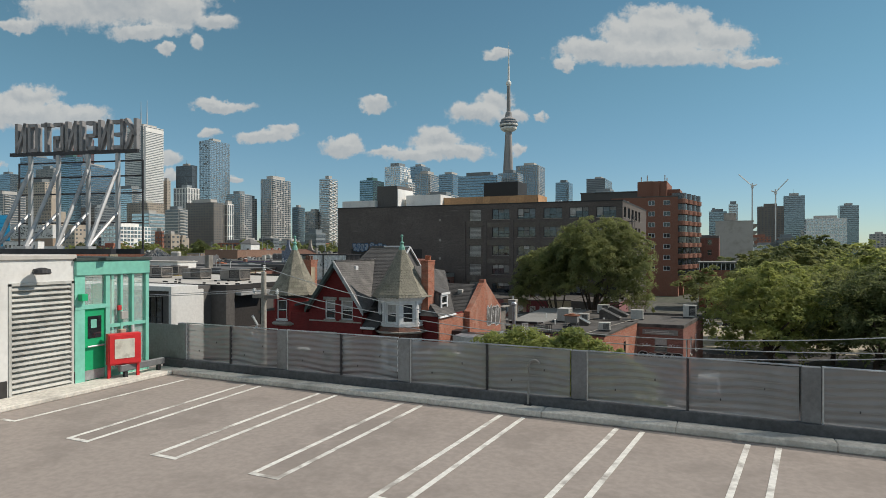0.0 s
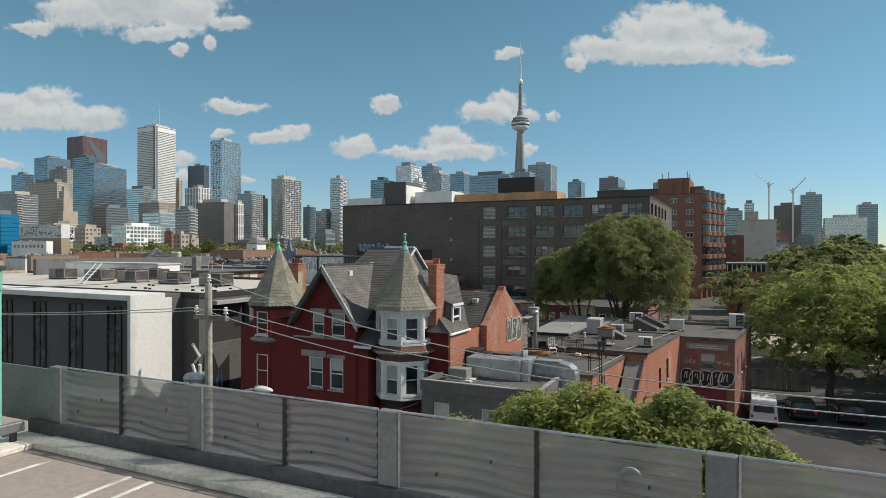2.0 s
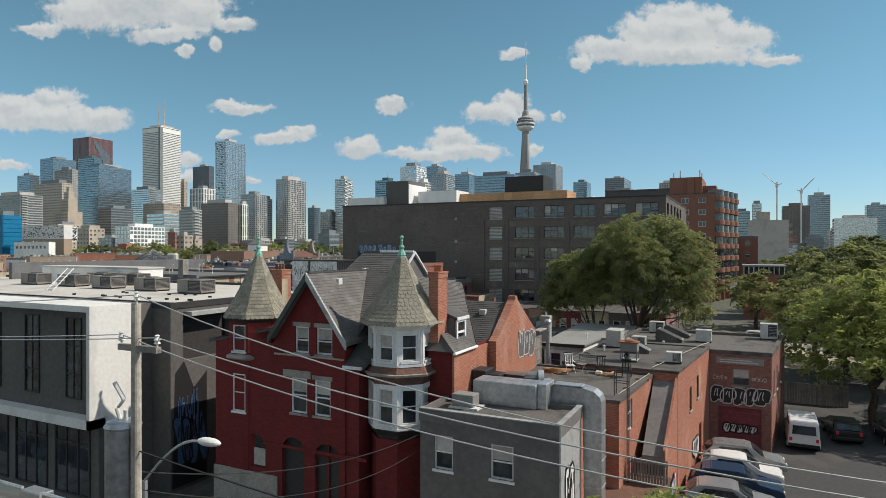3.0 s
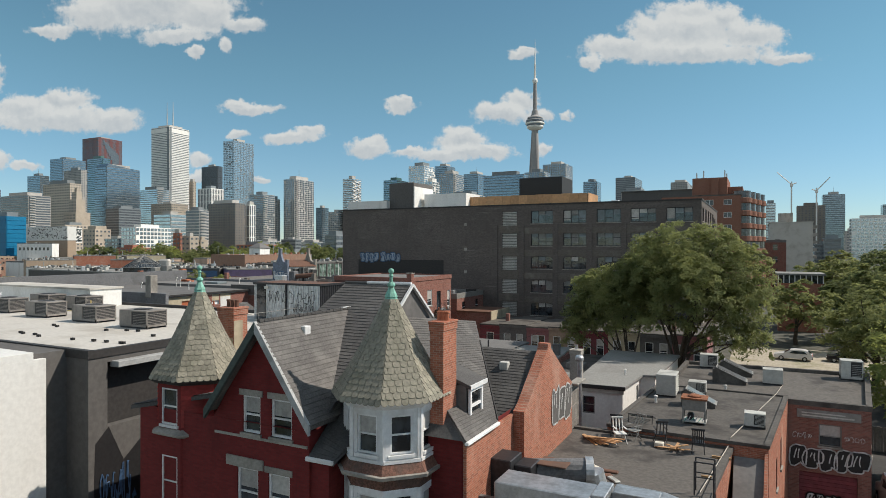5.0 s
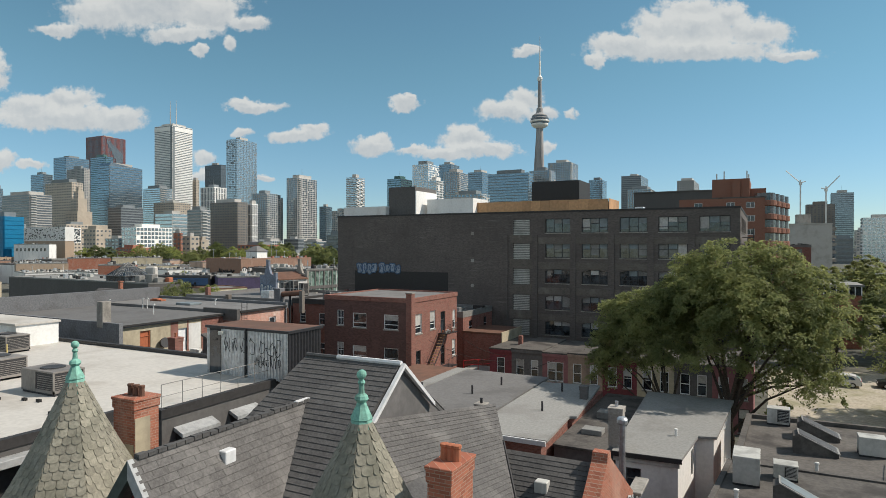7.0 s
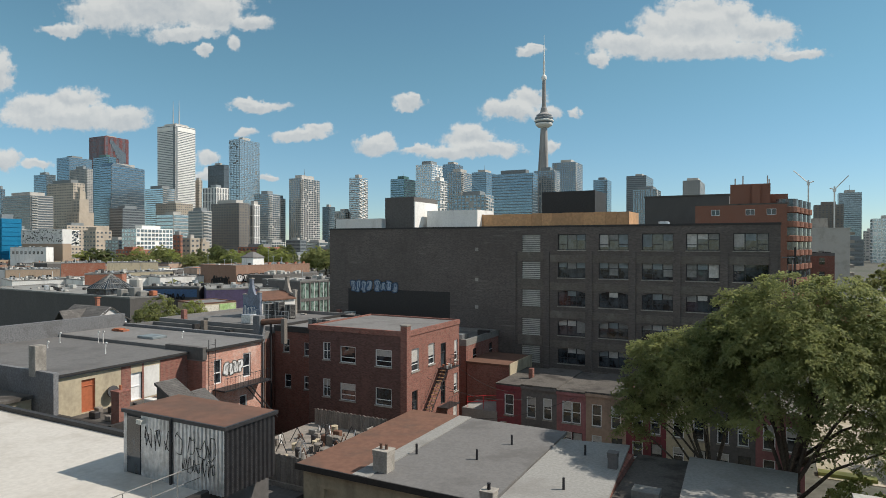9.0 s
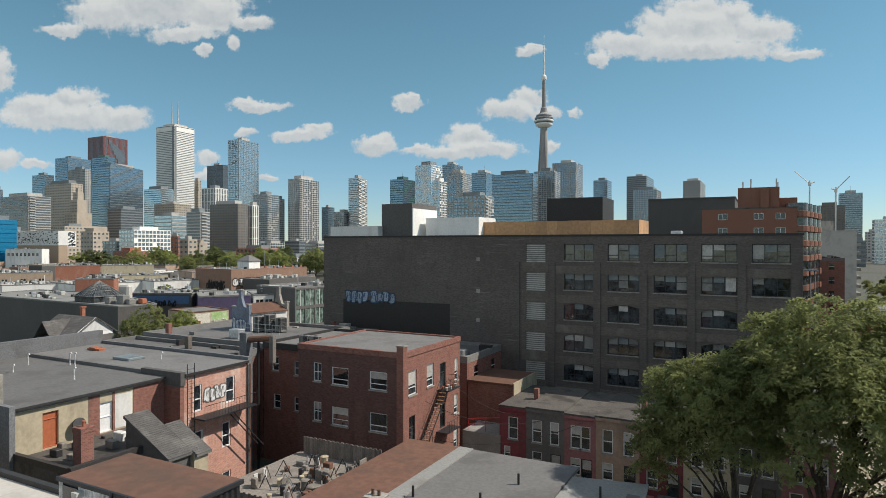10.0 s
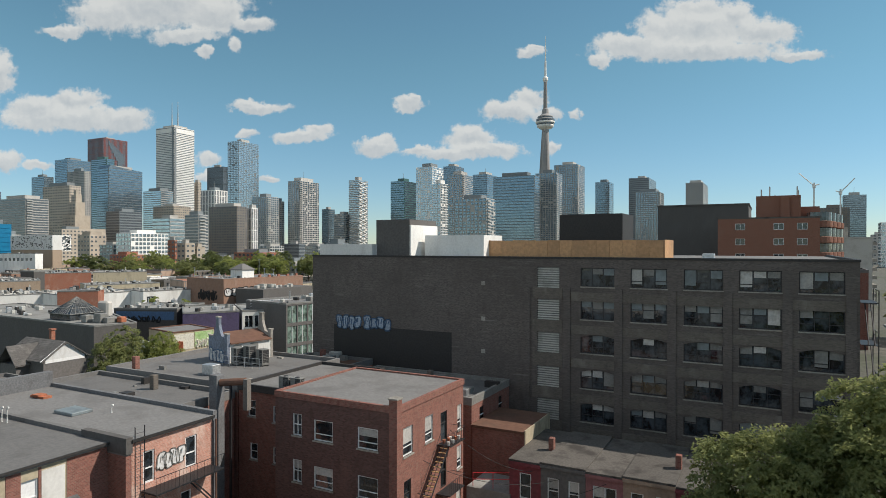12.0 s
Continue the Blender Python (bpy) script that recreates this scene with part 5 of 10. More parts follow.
# left turret body: red panels and tall windows
cx, cy = LT
ring("cornice", ((1.45, 9.55), (1.65, 9.62), (1.8, 9.74), (1.76, 9.8)), "dark_trim", lift=0.28)
for f in range(8):
    am = math.pi / 4 * (f + 1)
    a0 = turn + f * math.pi / 4
    R = 1.5
    p0, p1 = Vector((cx + R * math.cos(a0), cy + R * math.sin(a0))), Vector((cx + R * math.cos(a0 + math.pi / 4), cy + R * math.sin(a0 + math.pi / 4)))
    d, ln = (p1 - p0).normalized(), (p1 - p0).length
    sd = Side(p0, d)
    bm = bmesh.new()
    glazed = f == 5
    ho = [(0.16, ln - 0.16, 8.4, 9.72), (0.16, ln - 0.16, 5.4, 7.27)] if glazed else []
    facade(bm, p0, d, ln, 0.0, 9.94, ho, 0.14)
    part("turret_wall", bm, "brick_house", house)
    if glazed:
        window(house, sd, 0.16, ln - 0.16, 8.4, 9.72, deep=0.1, w=0.06, sill="white_trim", glass="glass_bright")
        window(house, sd, 0.16, ln - 0.16, 5.4, 7.27, deep=0.1, w=0.06, sill="white_trim", blind=0.5)
    elif math.sin(am) < 0.3:
        for k in range(9):
            bm = bmesh.new()
            z = 8.36 + k * 0.165
            vs = [bm.verts.new(sd.at(s, zz, n)) for s in (0.01, ln - 0.01) for zz, n in ((z, 0.045), (z + 0.17, 0.012), (z + 0.17, 0.0), (z, 0.0))]
            for q in ((0, 1, 2, 3), (7, 6, 5, 4), (0, 4, 5, 1), (1, 5, 6, 2), (2, 6, 7, 3), (3, 7, 4, 0)):
                bm.faces.new([vs[i] for i in q])
            part("clapboard", bm, "red_clapboard", house)
bm = bmesh.new()
lathe(bm, cx, cy, ((1.52, 7.96), (1.72, 8.06), (1.72, 8.14), (1.5, 8.26)), 8, turn)
part("string_course", bm, "stone_trim", house)

# ---- charcoal shop building with a white roof and a framed front ----
shop = thing("shop_building", "charcoal rendered building with a white flat roof and white framed front", "building")
bm = bmesh.new()
block_walls(bm, -75, -32.2, 39.9, 46.5, 0, 10.35, right=((0.85, 4.4, 7.2, 9.95),), deep=0.5)
block_walls(bm, -75, -30.8, 46.5, 55.2, 0, 10.35)
part("wall", bm, "charcoal_render", shop)
part("roof", boxes((-74.8, -32.4, 40.1, 46.5, 10.3, 10.45), (-74.8, -31.0, 46.5, 55.0, 10.3, 10.45)), "white_roof", shop, "white membrane roof with stains")
part("parapet", boxes((-75.05, -32.15, 39.85, 40.1, 10.2, 10.56), (-32.4, -32.15, 40.1, 46.5, 10.2, 10.53), (-32.15, -30.75, 46.45, 46.7, 10.2, 10.53), (-31.0, -30.75, 46.7, 55.2, 10.2, 10.55), (-75, -31.0, 55.0, 55.25, 10.2, 10.65)), "dark_trim", shop)
part("canopy", boxes((-32.35, -31.75, 40.95, 44.2, 9.72, 9.98), bev=0.02), "trim_grey", shop, "grey boxed canopy")
part("recess", boxes((-32.68, -32.64, 40.76, 44.29, 7.21, 9.94)), "dark_trim", shop, "black recessed bay")
for y0, y1 in ((47.0, 48.8), (49.7, 51.2)):
    bm = bmesh.new()
    slab_roof(bm, [(-30.78, y0, 9.78), (-30.3, y0, 9.58), (-30.3, y1, 9.58), (-30.78, y1, 9.78)], 0.14)
    part("awning", bm, "trim_grey", shop, "grey sloping awning")
    part("opening", boxes((-30.795, -30.77, y0 + 0.1, y1 - 0.1, 7.6, 9.6)), "dark_trim", shop, "black opening under the awning")
part("framed_body", boxes((-75, -33.66, 36.7, 39.9, 0, 10.5)), "charcoal_render", shop)
part("frame", boxes((-75, -33.4, 36.0, 38.4, 10.3, 10.62), (-75, -33.4, 36.0, 36.9, 4.35, 4.85), (-33.65, -33.4, 36.0, 38.9, 4.35, 10.31), bev=0.01), "white_paint", shop, "broad white picture frame round the front")
sd = Side((-75, 36.68), (1, 0))
for k in range(9):
    s = 75 - 36.3 - 3.6 * k
    window(shop, sd, s, s + 1.3, 5.6, 9.9, "dark_trim", "glass_bright", deep=0.02, w=0.07, rows=(0.3, 0.65), cols=(0.5,), sill="")
    window(shop, sd, s - 0.9, s + 2.0, 0.5, 4.2, "dark_trim", "glass_dark", deep=0.02, w=0.08, rows=(0.75,), cols=(0.33, 0.66), sill="")
sd = Side((-32.2, 39.9), (0, 1))
bm = bmesh.new()
bm.faces.new([bm.verts.new(sd.at(s, z, 0.012)) for s, z in ((0.1, 0.2), (2.55, 0.2), (2.55, 6.4), (1.6, 5.6), (0.9, 7.2), (0.3, 6.6))])
part("mural", bm, "graffiti_black", shop, "dark painted mural")
bubble_tag(shop, sd, 0.3, 2.6, 2.1, 3.0, 4, 9, 0.03, "graffiti_black", "graffiti_blue", 0.05)
scribble(shop, sd, 0.5, 4.6, 1.5, 1.6, 77, "graffiti_blue", 0.03, 0.04, 6)
rng = random.Random(5)


def ac_unit(name, x, y, z, w, d, h, shell="ac_grey", label="grey rooftop air conditioner with dark grilles", turn=0.0, group="rooftop units", fan=True, plain=False):
    """Condenser box: feet, shell with corner posts, dark coil grilles on the sides, top fan ring."""
    u = thing(name, label, "air conditioner", group, at=(x, y, z))
    u.rotation_euler.z = radians(turn)
    part("foot", boxes((-w / 2, w / 2, -d / 2 + 0.05, -d / 2 + 0.15, 0, 0.1)), "dark_steel", u)
    part("foot", boxes((-w / 2, w / 2, d / 2 - 0.15, d / 2 - 0.05, 0, 0.1)), "dark_steel", u)
    part("shell", boxes((-w / 2 + 0.02, w / 2 - 0.02, -d / 2 + 0.02, d / 2 - 0.02, 0.1, h - 0.05), bev=0.01), "ac_dark", u)
    c = 0.06
    for sx in (-1, 1):
        for sy in (-1, 1):
            part("corner_post", boxes((sx * w / 2 - (c if sx > 0 else 0), sx * w / 2 + (0 if sx > 0 else c), sy * d / 2 - (c if sy > 0 else 0), sy * d / 2 + (0 if sy > 0 else c), 0.1, h - 0.05)), shell, u)
    part("base_pan", boxes((-w / 2, w / 2, -d / 2, d / 2, 0.1, 0.1 + h * 0.12)), shell, u)
    part("panel", boxes((-w / 2, w * (0.48 if plain else -0.05), -d / 2 - 0.006, d / 2 + 0.006, 0.12, h - 0.06)), shell, u)
    part("lid", boxes((-w / 2 - 0.01, w / 2 + 0.01, -d / 2 - 0.01, d / 2 + 0.01, h - 0.07, h), bev=0.01), shell, u)
    bm = bmesh.new()
    for k in range(7):
        zz = 0.14 + h * 0.12 + (h * 0.72 - 0.1) * k / 7
        box(bm, w * 0.0, w / 2 - 0.03, -d / 2 - 0.003, -d / 2 + 0.03, zz, zz + 0.02)
        box(bm, w / 2 - 0.03, w / 2 + 0.003, -d / 2 + 0.06, d / 2 - 0.06, zz, zz + 0.02)
    part("grille", bm, shell, u)
    if not fan:
        return u
    bm = bmesh.new()
    lathe(bm, 0, 0, ((min(w, d) * 0.36, h), (min(w, d) * 0.36, h + 0.04), (min(w, d) * 0.3, h + 0.045), (0.05, h + 0.02)), 16)
    part("fan_guard", bm, "ac_dark", u)
    return u


for x, y, w in ((-37.7, 46.7, 2.2), (-42.7, 47.2, 2.2), (-47.9, 47.5, 2.2), (-52.9, 48.0, 2.2), (-50.0, 51.4, 2.2), (-53.9, 51.2, 2.2), (-58.2, 48.2, 2.2)):
    ac_unit("air_conditioner", x, y, 10.45, w, 1.3, 0.98, "unit_brown", "grey-brown rooftop air conditioner with dark slots")
for k in range(16):
    x, y = rng.uniform(-44, -33), rng.choice((42.0, 44.6, 45.2)) + rng.uniform(-0.2, 0.2)
    solid("roof_block", boxes((x, x + 0.2, y, y + 0.12, 10.45, 10.56)), "rubber", "small black rubber block on the white roof", "roof block", "roof blocks")
pipe = thing("roof_pipe", "yellow gas pipe on the white roof", "pipe", at=(0, 0, 10.45))
part("run", rods(((-54, 49.6, 0.12), (-46.6, 49.6, 0.12), 0.03), ((-46.6, 49.6, 0.12), (-46.6, 49.6, 0.9), 0.03)), "yellow_paint", pipe)
pent = thing("stair_box", "low white stair box on the white roof", "roof structure", at=(-57, 53.2, 10.45))
part("wall", boxes((-7, 6.4, -1, 1.5, 0, 1.3)), "white_paint", pent)
part("roof", boxes((-7.1, 6.5, -1.1, 1.6, 1.3, 1.42)), "white_roof", pent)
hatch = thing("roof_ladder", "pale steel ship ladder on the white roof", "ladder", at=(-49.8, 43.9, 10.45))
for dx in (0, 0.7):
    part("stringer", rods(((dx, 0, 0), (dx, 1.6, 1.6), 0.04), n=6), "white_trim", hatch)
for k in range(6):
    part("tread", boxes((0, 0.7, 0.2 + 0.25 * k, 0.4 + 0.25 * k, 0.2 + 0.25 * k, 0.23 + 0.25 * k)), "white_trim", hatch)

# corrugated metal stair box with spray paint
cont = thing("metal_stair_box", "corrugated metal roof box with a rusty top and sprayed scribbles", "roof structure", at=(-35.1, 52.45, 10.45))
bm = boxes((0.03, 4.97, 0.03, 2.3, 0, 2.2))
part("core", bm, "dark_steel", cont)
part("roof", boxes((-0.05, 5.05, -0.05, 2.4, 2.19, 2.26)), "rust_metal", cont, "rusty brown sheet roof")


def corrugated(parent, p0, along, length, z0, z1, mat, pitch=0.18, deep=0.035, name="sheet"):
    sd = Side(p0, along)
    bm = bmesh.new()
    prev = None
    n = int(length / pitch) * 4
    for k in range(n + 1):
        s = length * k / n
        o = deep if (k % 4) in (1, 2) else 0.0
        lo, hi = bm.verts.new(sd.at(s, z0, o)), bm.verts.new(sd.at(s, z1, o))
        if prev:
            bm.faces.new((prev[0], lo, hi, prev[1]))
        prev = (lo, hi)
    return part(name, bm, mat, parent)


corrugated(cont, (0.95, 0.0), (1, 0), 4.05, 0, 2.2, "galvanised")
corrugated(cont, (0, 0.0), (1, 0), 0.18, 0, 2.2, "galvanised")
corrugated(cont, (5.0, 0.0), (0, 1), 2.32, 0, 2.2, "dark_steel", 0.2, 0.05)
part("door", boxes((0.2, 0.92, -0.02, 0.03, 0.05, 2.05)), "glass_dark", cont, "dark steel door")
part("downpipe", rods(((2.55, -0.07, 0), (2.55, -0.07, 2.25), 0.05)), "dark_steel", cont)
part("trim", boxes((-0.06, 5.1, -0.06, 0.02, 2.15, 2.27), (5.0, 5.1, 0.02, 2.4, 2.15, 2.27)), "dark_steel", cont)
part("lamp", boxes((1.0, 1.25, -0.25, 0.0, 1.9, 2.05)), "ac_shell", cont)


scribble(cont, Side((0, 0), (1, 0)), 1.2, 1.45, 3.6, 0.8, 3, thick=0.014)
scribble(cont, Side((0, 0), (1, 0)), 3.1, 0.8, 1.6, 0.5, 8, thick=0.012)
hr = thing("handrail", "thin dark steel handrail along the roof edge", "handrail", at=(-31.2, 47.8, 10.45))
for k in range(7):
    part("post", rods(((0, -1 + 0.95 * k, 0), (0, -1 + 0.95 * k, 0.9), 0.014), n=6), "ac_grey", hr)
part("rail", rods(((0, -1, 0.9), (0, 4.7, 0.9), 0.016), ((0, -1, 0.45), (0, 4.7, 0.45), 0.012), n=6), "ac_grey", hr)

# ---- dark two-storey annexe with silver ducts ----
annex = thing("annexe", "dark grey rendered annexe with white windows and a flat roof", "building")
sd = Side((-15.9, 38.6), (1, 0))
bm = bmesh.new()
block_walls(bm, -15.9, -10.0, 38.6, 41.95, 0, 6.75, front=((0.65, 1.5, 4.5, 5.9), (3.15, 4.1, 4.5, 5.85)))
part("wall", bm, "grey_render", annex)
window(annex, sd, 0.65, 1.5, 4.5, 5.9, sill="white_trim", blind=0.5)
window(annex, sd, 3.15, 4.1, 4.5, 5.85, sill="white_trim", blind=0.45)
flat_roof(annex, -15.9, -9.96, 38.56, 41.95, 6.72, "membrane_dark", 0.2, 0.16, "grey_render")
part("coping", boxes((-15.9, -9.9, 38.5, 38.72, 6.92, 6.96), (-10.12, -9.9, 38.725, 41.95, 6.92, 6.96)), "trim_grey", annex, "weathered metal coping")
part("side_render", boxes((-9.998, -9.97, 38.62, 41.9, 0, 6.7)), "trim_grey", annex, "pale painted side wall")
part("corner_pipe", rods(((-9.93, 38.55, 0), (-9.93, 38.55, 6.9), 0.04)), "trim_grey", annex)
part("back_wall", boxes((-15.9, -10.2, 41.96, 44.9, 0, 6.2)), "brick_orange", annex)
part("back_roof", boxes((-15.9, -10.2, 41.96, 44.93, 6.2, 6.32)), "membrane_dark", annex)
scribble(annex, Side((-9.97, 38.6), (0, 1)), 0.9, 3.4, 0.9, 2.4, 12, "graffiti_black", 0.02, 0.03, 3)
bubble_tag(annex, Side((-9.97, 38.6), (0, 1)), 0.8, 4.0, 1.3, 2.3, 2, 31, 0.02, "graffiti_black", "graffiti_white", 0.05)

duct = thing("ventilation_duct", "large galvanised ventilation duct over the flat roof", "duct", at=(0, 0, 6.72))
part("trunk", boxes((-14.6, -11.7, 41.1, 42.3, 0.0, 1.03), bev=0.03), "galvanised", duct)
part("trunk_base", boxes((-14.2, -11.8, 41.0, 42.4, -0.38, -0.003), bev=0.02), "ac_grey", duct)
part("collar", boxes((-11.7, -11.3, 41.3, 42.5, -0.1, 1.08), bev=0.02), "galvanised", duct)
part("lid", boxes((-11.2, -9.95, 42.0, 42.6, 0.95, 1.0), bev=0.01), "galvanised", duct)
bm = bmesh.new()
prof = [(0.1, -11.3), (0.1, -9.95), (-4.2, -9.9), (-4.2, -9.15), (0.35, -9.15), (0.6, -9.25), (0.8, -9.5), (0.9, -9.9), (0.92, -11.3)]
va, vb = [bm.verts.new((x, 42.15, z)) for z, x in prof], [bm.verts.new((x, 42.95, z)) for z, x in prof]
bm.faces.new(va)
bm.faces.new(vb[::-1])
for k in range(len(prof)):
    bm.faces.new((va[k], vb[k], vb[(k + 1) % len(prof)], va[(k + 1) % len(prof)]))
bmesh.ops.bevel(bm, geom=list(bm.edges), offset=0.02, segments=1, affect="EDGES")
part("elbow", bm, "galvanised", duct, "curved duct dropping to the low roof")
for k in range(3):
    part("seam", boxes((-9.93, -9.12, 42.12, 42.98, -1.0 - 1.15 * k, -0.96 - 1.15 * k)), "galvanised", duct)
unit = thing("exhaust_box", "small grey exhaust box on the annexe roof", "roof box", at=(-14.6, 40.3, 6.72))
part("body", boxes((-0.5, 0.5, -0.35, 0.35, 0.08, 0.6), bev=0.02), "ac_grey", unit)
part("base", boxes((-0.6, 0.75, -0.45, 0.45, 0, 0.08)), "plastic_white", unit)
fanbox = thing("exhaust_fan", "dark greasy kitchen exhaust fan with a round galvanised snout", "exhaust fan", at=(-13.2, 44.4, 6.32))
part("housing", boxes((-2.5, -1.5, -1.6, -0.5, 0, 1.5), (-1.5, -0.9, -1.3, -0.4, 0.4, 1.3), bev=0.03), "dark_steel", fanbox)
bm = bmesh.new()
rod(bm, (-1.2, -0.4, 0.85), (0.55, 0.25, 0.95), 0.42, 0.4, 16)
part("barrel", bm, "dark_concrete", fanbox, "grease-stained duct barrel")
part("hatch", boxes((-0.9, 0.1, -0.75, 0.1, 1.22, 1.27), bev=0.01), "rust_metal", fanbox)
bm = bmesh.new()
rod(bm, (0.5, 0.23, 0.95), (0.75, 0.32, 0.95), 0.46, 0.46, 16)
rod(bm, (0.72, 0.31, 0.9), (0.95, 0.4, 0.1), 0.4, 0.36, 16)
part("snout", bm, "galvanised", fanbox)
part("stand", boxes((-0.6, 0.5, -0.3, 0.3, 0, 0.5)), "dark_steel", fanbox)

# ---- long brick building with flat tar roofs ----
ZM, ZC, ZB = 6.75, 6.48, 6.42
flats = thing("brick_building", "orange brick building with dark flat roofs and sprayed walls", "building")


def quad_walls(parent, foot, z0, z1, mat, holes=None, label="", name="wall"):
    """Walls round a foot of corners, given so that each wall looks outwards; holes: wall number to openings."""
    bm = bmesh.new()
    sides = []
    for k in range(len(foot)):
        p, q = Vector(foot[k]), Vector(foot[(k + 1) % len(foot)])
        d = (q - p).normalized()
        facade(bm, p, d, (q - p).length, z0, z1, (holes or {}).get(k, ()), 0.2)
        sides.append(Side(p, d))
    part(name, bm, mat, parent, label)
    return sides


def tar_roof(parent, foot, z, mat, curb=0.12, wide=0.22, curb_mat="membrane_dark"):
    """A flat sheet with a low upstand along each edge of its foot."""
    mid = sum((Vector(p) for p in foot), Vector((0, 0))) / len(foot)
    bm = bmesh.new()
    prism(bm, [tuple(mid + (Vector(p) - mid) * 0.985) for p in foot], z - 0.25, z)
    part("roof", bm, mat, parent)
    for k in range(len(foot)):
        p, q = Vector(foot[k]), Vector(foot[(k + 1) % len(foot)])
        d = (q - p).normalized()
        n = Vector((-d.y, d.x)) * wide
        out = Vector((d.y, -d.x)) * 0.04
        bm = bmesh.new()
        prism(bm, [tuple(v) for v in (p + out + d * 0.003, q + out - d * 0.003, q + n - d * (wide + 0.003), p + n + d * 0.003)], z - 0.06, z + curb)
        part("parapet", bm, curb_mat, parent)


CF = [(-16.4, 44.95), (-8.95, 44.95), (-8.4, 52.2), (-16.4, 52.2)]
MF = [(-13.6, 52.25), (-7.08, 52.0), (-6.05, 62.25), (-12.75, 62.25)]
RF = [(-12.6, 62.3), (-2.25, 62.3), (-1.05, 72.5), (-12.2, 72.1)]
csd = quad_walls(flats, CF, 0, ZC - 0.02, "brick_orange", {1: ((1.6, 2.5, 4.7, 6.2),)})
msd = quad_walls(flats, MF, 0, ZM - 0.02, "brick_orange", {1: ((3.3, 3.95, 3.9, 5.3), (5.6, 6.3, 4.2, 5.6), (6.4, 7.3, 0.1, 2.4))})
rsd2 = quad_walls(flats, RF, 0, ZB - 0.02, "brick_red", {0: ((8.0, 9.05, 4.3, 5.45), (7.1, 9.75, 0.1, 2.82)), 1: ((1.2, 2.0, 3.6, 5.2), (3.4, 4.2, 3.6, 5.2), (6.0, 6.8, 3.6, 5.2))}, "shaded red brick wall")
tar_roof(flats, CF, ZC, "membrane_dark", 0.1)
tar_roof(flats, MF, ZM, "membrane_dark", 0.08, 0.18)
tar_roof(flats, RF, ZB, "membrane_dark", 0.22, 0.25)
for s in ((3.3, 3.95, 3.9, 5.3), (5.6, 6.3, 4.2, 5.6)):
    window(flats, msd[1], *s, sill="stone_trim", frame_mat="dark_trim")
part("door", boxes((-6.62, -6.56, 58.45, 59.3, 0.1, 2.4)), "maroon_render", flats, "dark back door")
window(flats, csd[1], 1.6, 2.5, 4.7, 6.2, name="door", rows=(0.55,), sill="")
for s in ((1.2, 2.0, 3.6, 5.2), (3.4, 4.2, 3.6, 5.2), (6.0, 6.8, 3.6, 5.2)):
    window(flats, rsd2[1], *s, sill="stone_trim")
gside = Side((-12.6, 62.3), (1, 0))
window(flats, gside, 8.0, 9.05, 4.3, 5.45, "ac_grey", rows=(0.45,), sill="stone_trim", glass="glass_dark", blind=0.55)
part("garage_door", boxes((-5.5, -2.85, 62.43, 62.46, 0.1, 2.82)), "maroon_render", flats, "roller garage door with sprayed paint")
for k in range(13):
    part("door_slat", boxes((-5.48, -2.87, 62.405, 62.432, 0.12 + 0.205 * k, 0.3 + 0.205 * k)), "maroon_render", flats)
part("sign_band", boxes((-5.62, -2.7, 62.24, 62.3, 5.72, 6.17), bev=0.01), "ac_grey", flats, "weathered pale sign band, its lettering worn off")
part("sign_stripe", boxes((-5.4, -3.0, 62.225, 62.24, 5.83, 5.9), (-5.4, -3.4, 62.225, 62.24, 5.98, 6.04)), "ac_shell", flats)
bubble_tag(flats, gside, 6.7, 3.62, 3.45, 1.2, 5, 21, 0.03, "graffiti_white", "graffiti_black", 0.035)
scribble(flats, gside, 6.8, 4.75, 0.95, 0.3, 23, "graffiti_white", 0.012, 0.03, 4)
scribble(flats, gside, 9.15, 4.8, 0.95, 0.3, 24, "graffiti_white", 0.012, 0.03, 4)
bubble_tag(flats, gside, 7.45, 1.4, 2.0, 0.62, 5, 25, -0.085, "graffiti_black", "graffiti_white", 0.04)
bm = bmesh.new()
slab_roof(bm, [(-8.32, 47.6, 3.4), (-7.35, 47.6, 3.4), (-7.2, 51.95, 6.25), (-8.36, 51.95, 6.25)], 0.3)
part("stair_roof", bm, "membrane_grey", flats, "steep tarred roof over an outside stair")
bm = bmesh.new()
prof = [(47.6, 0.0), (51.98, 0.0), (51.98, 6.5), (47.6, 3.75)]
va, vb = [bm.verts.new((-7.35 + 0.03 * (y - 47.6), y, z)) for y, z in prof], [bm.verts.new((-7.1 + 0.03 * (y - 52), y, z)) for y, z in prof]
bm.faces.new(va)
bm.faces.new(vb[::-1])
for k in range(4):
    bm.faces.new((va[k], vb[k], vb[(k + 1) % 4], va[(k + 1) % 4]))
part("stair_wall", bm, "brick_orange", flats)
part("low_wall", boxes((-10.15, -7.0, 40.4, 47.55, 0, 2.4)), "grey_render", flats, "grey ground floor extension")
part("low_roof", boxes((-10.18, -6.95, 40.35, 47.58, 2.4, 2.5)), "rust_metal", flats)
bubble_tag(flats, msd[1], 4.2, 1.3, 1.9, 1.3, 3, 41, 0.03, "graffiti_black", "graffiti_white", 0.04)
bubble_tag(flats, Side((-7.1, 47.6), (0, 1)), 0.4, 1.2, 2.6, 1.4, 4, 42, 0.05, "graffiti_blue", "graffiti_white", 0.04)
deckf = thing("roof_stair_fence", "weathered wooden picket fence on a low roof", "fence", at=(-8.75, 46.2, 2.5))
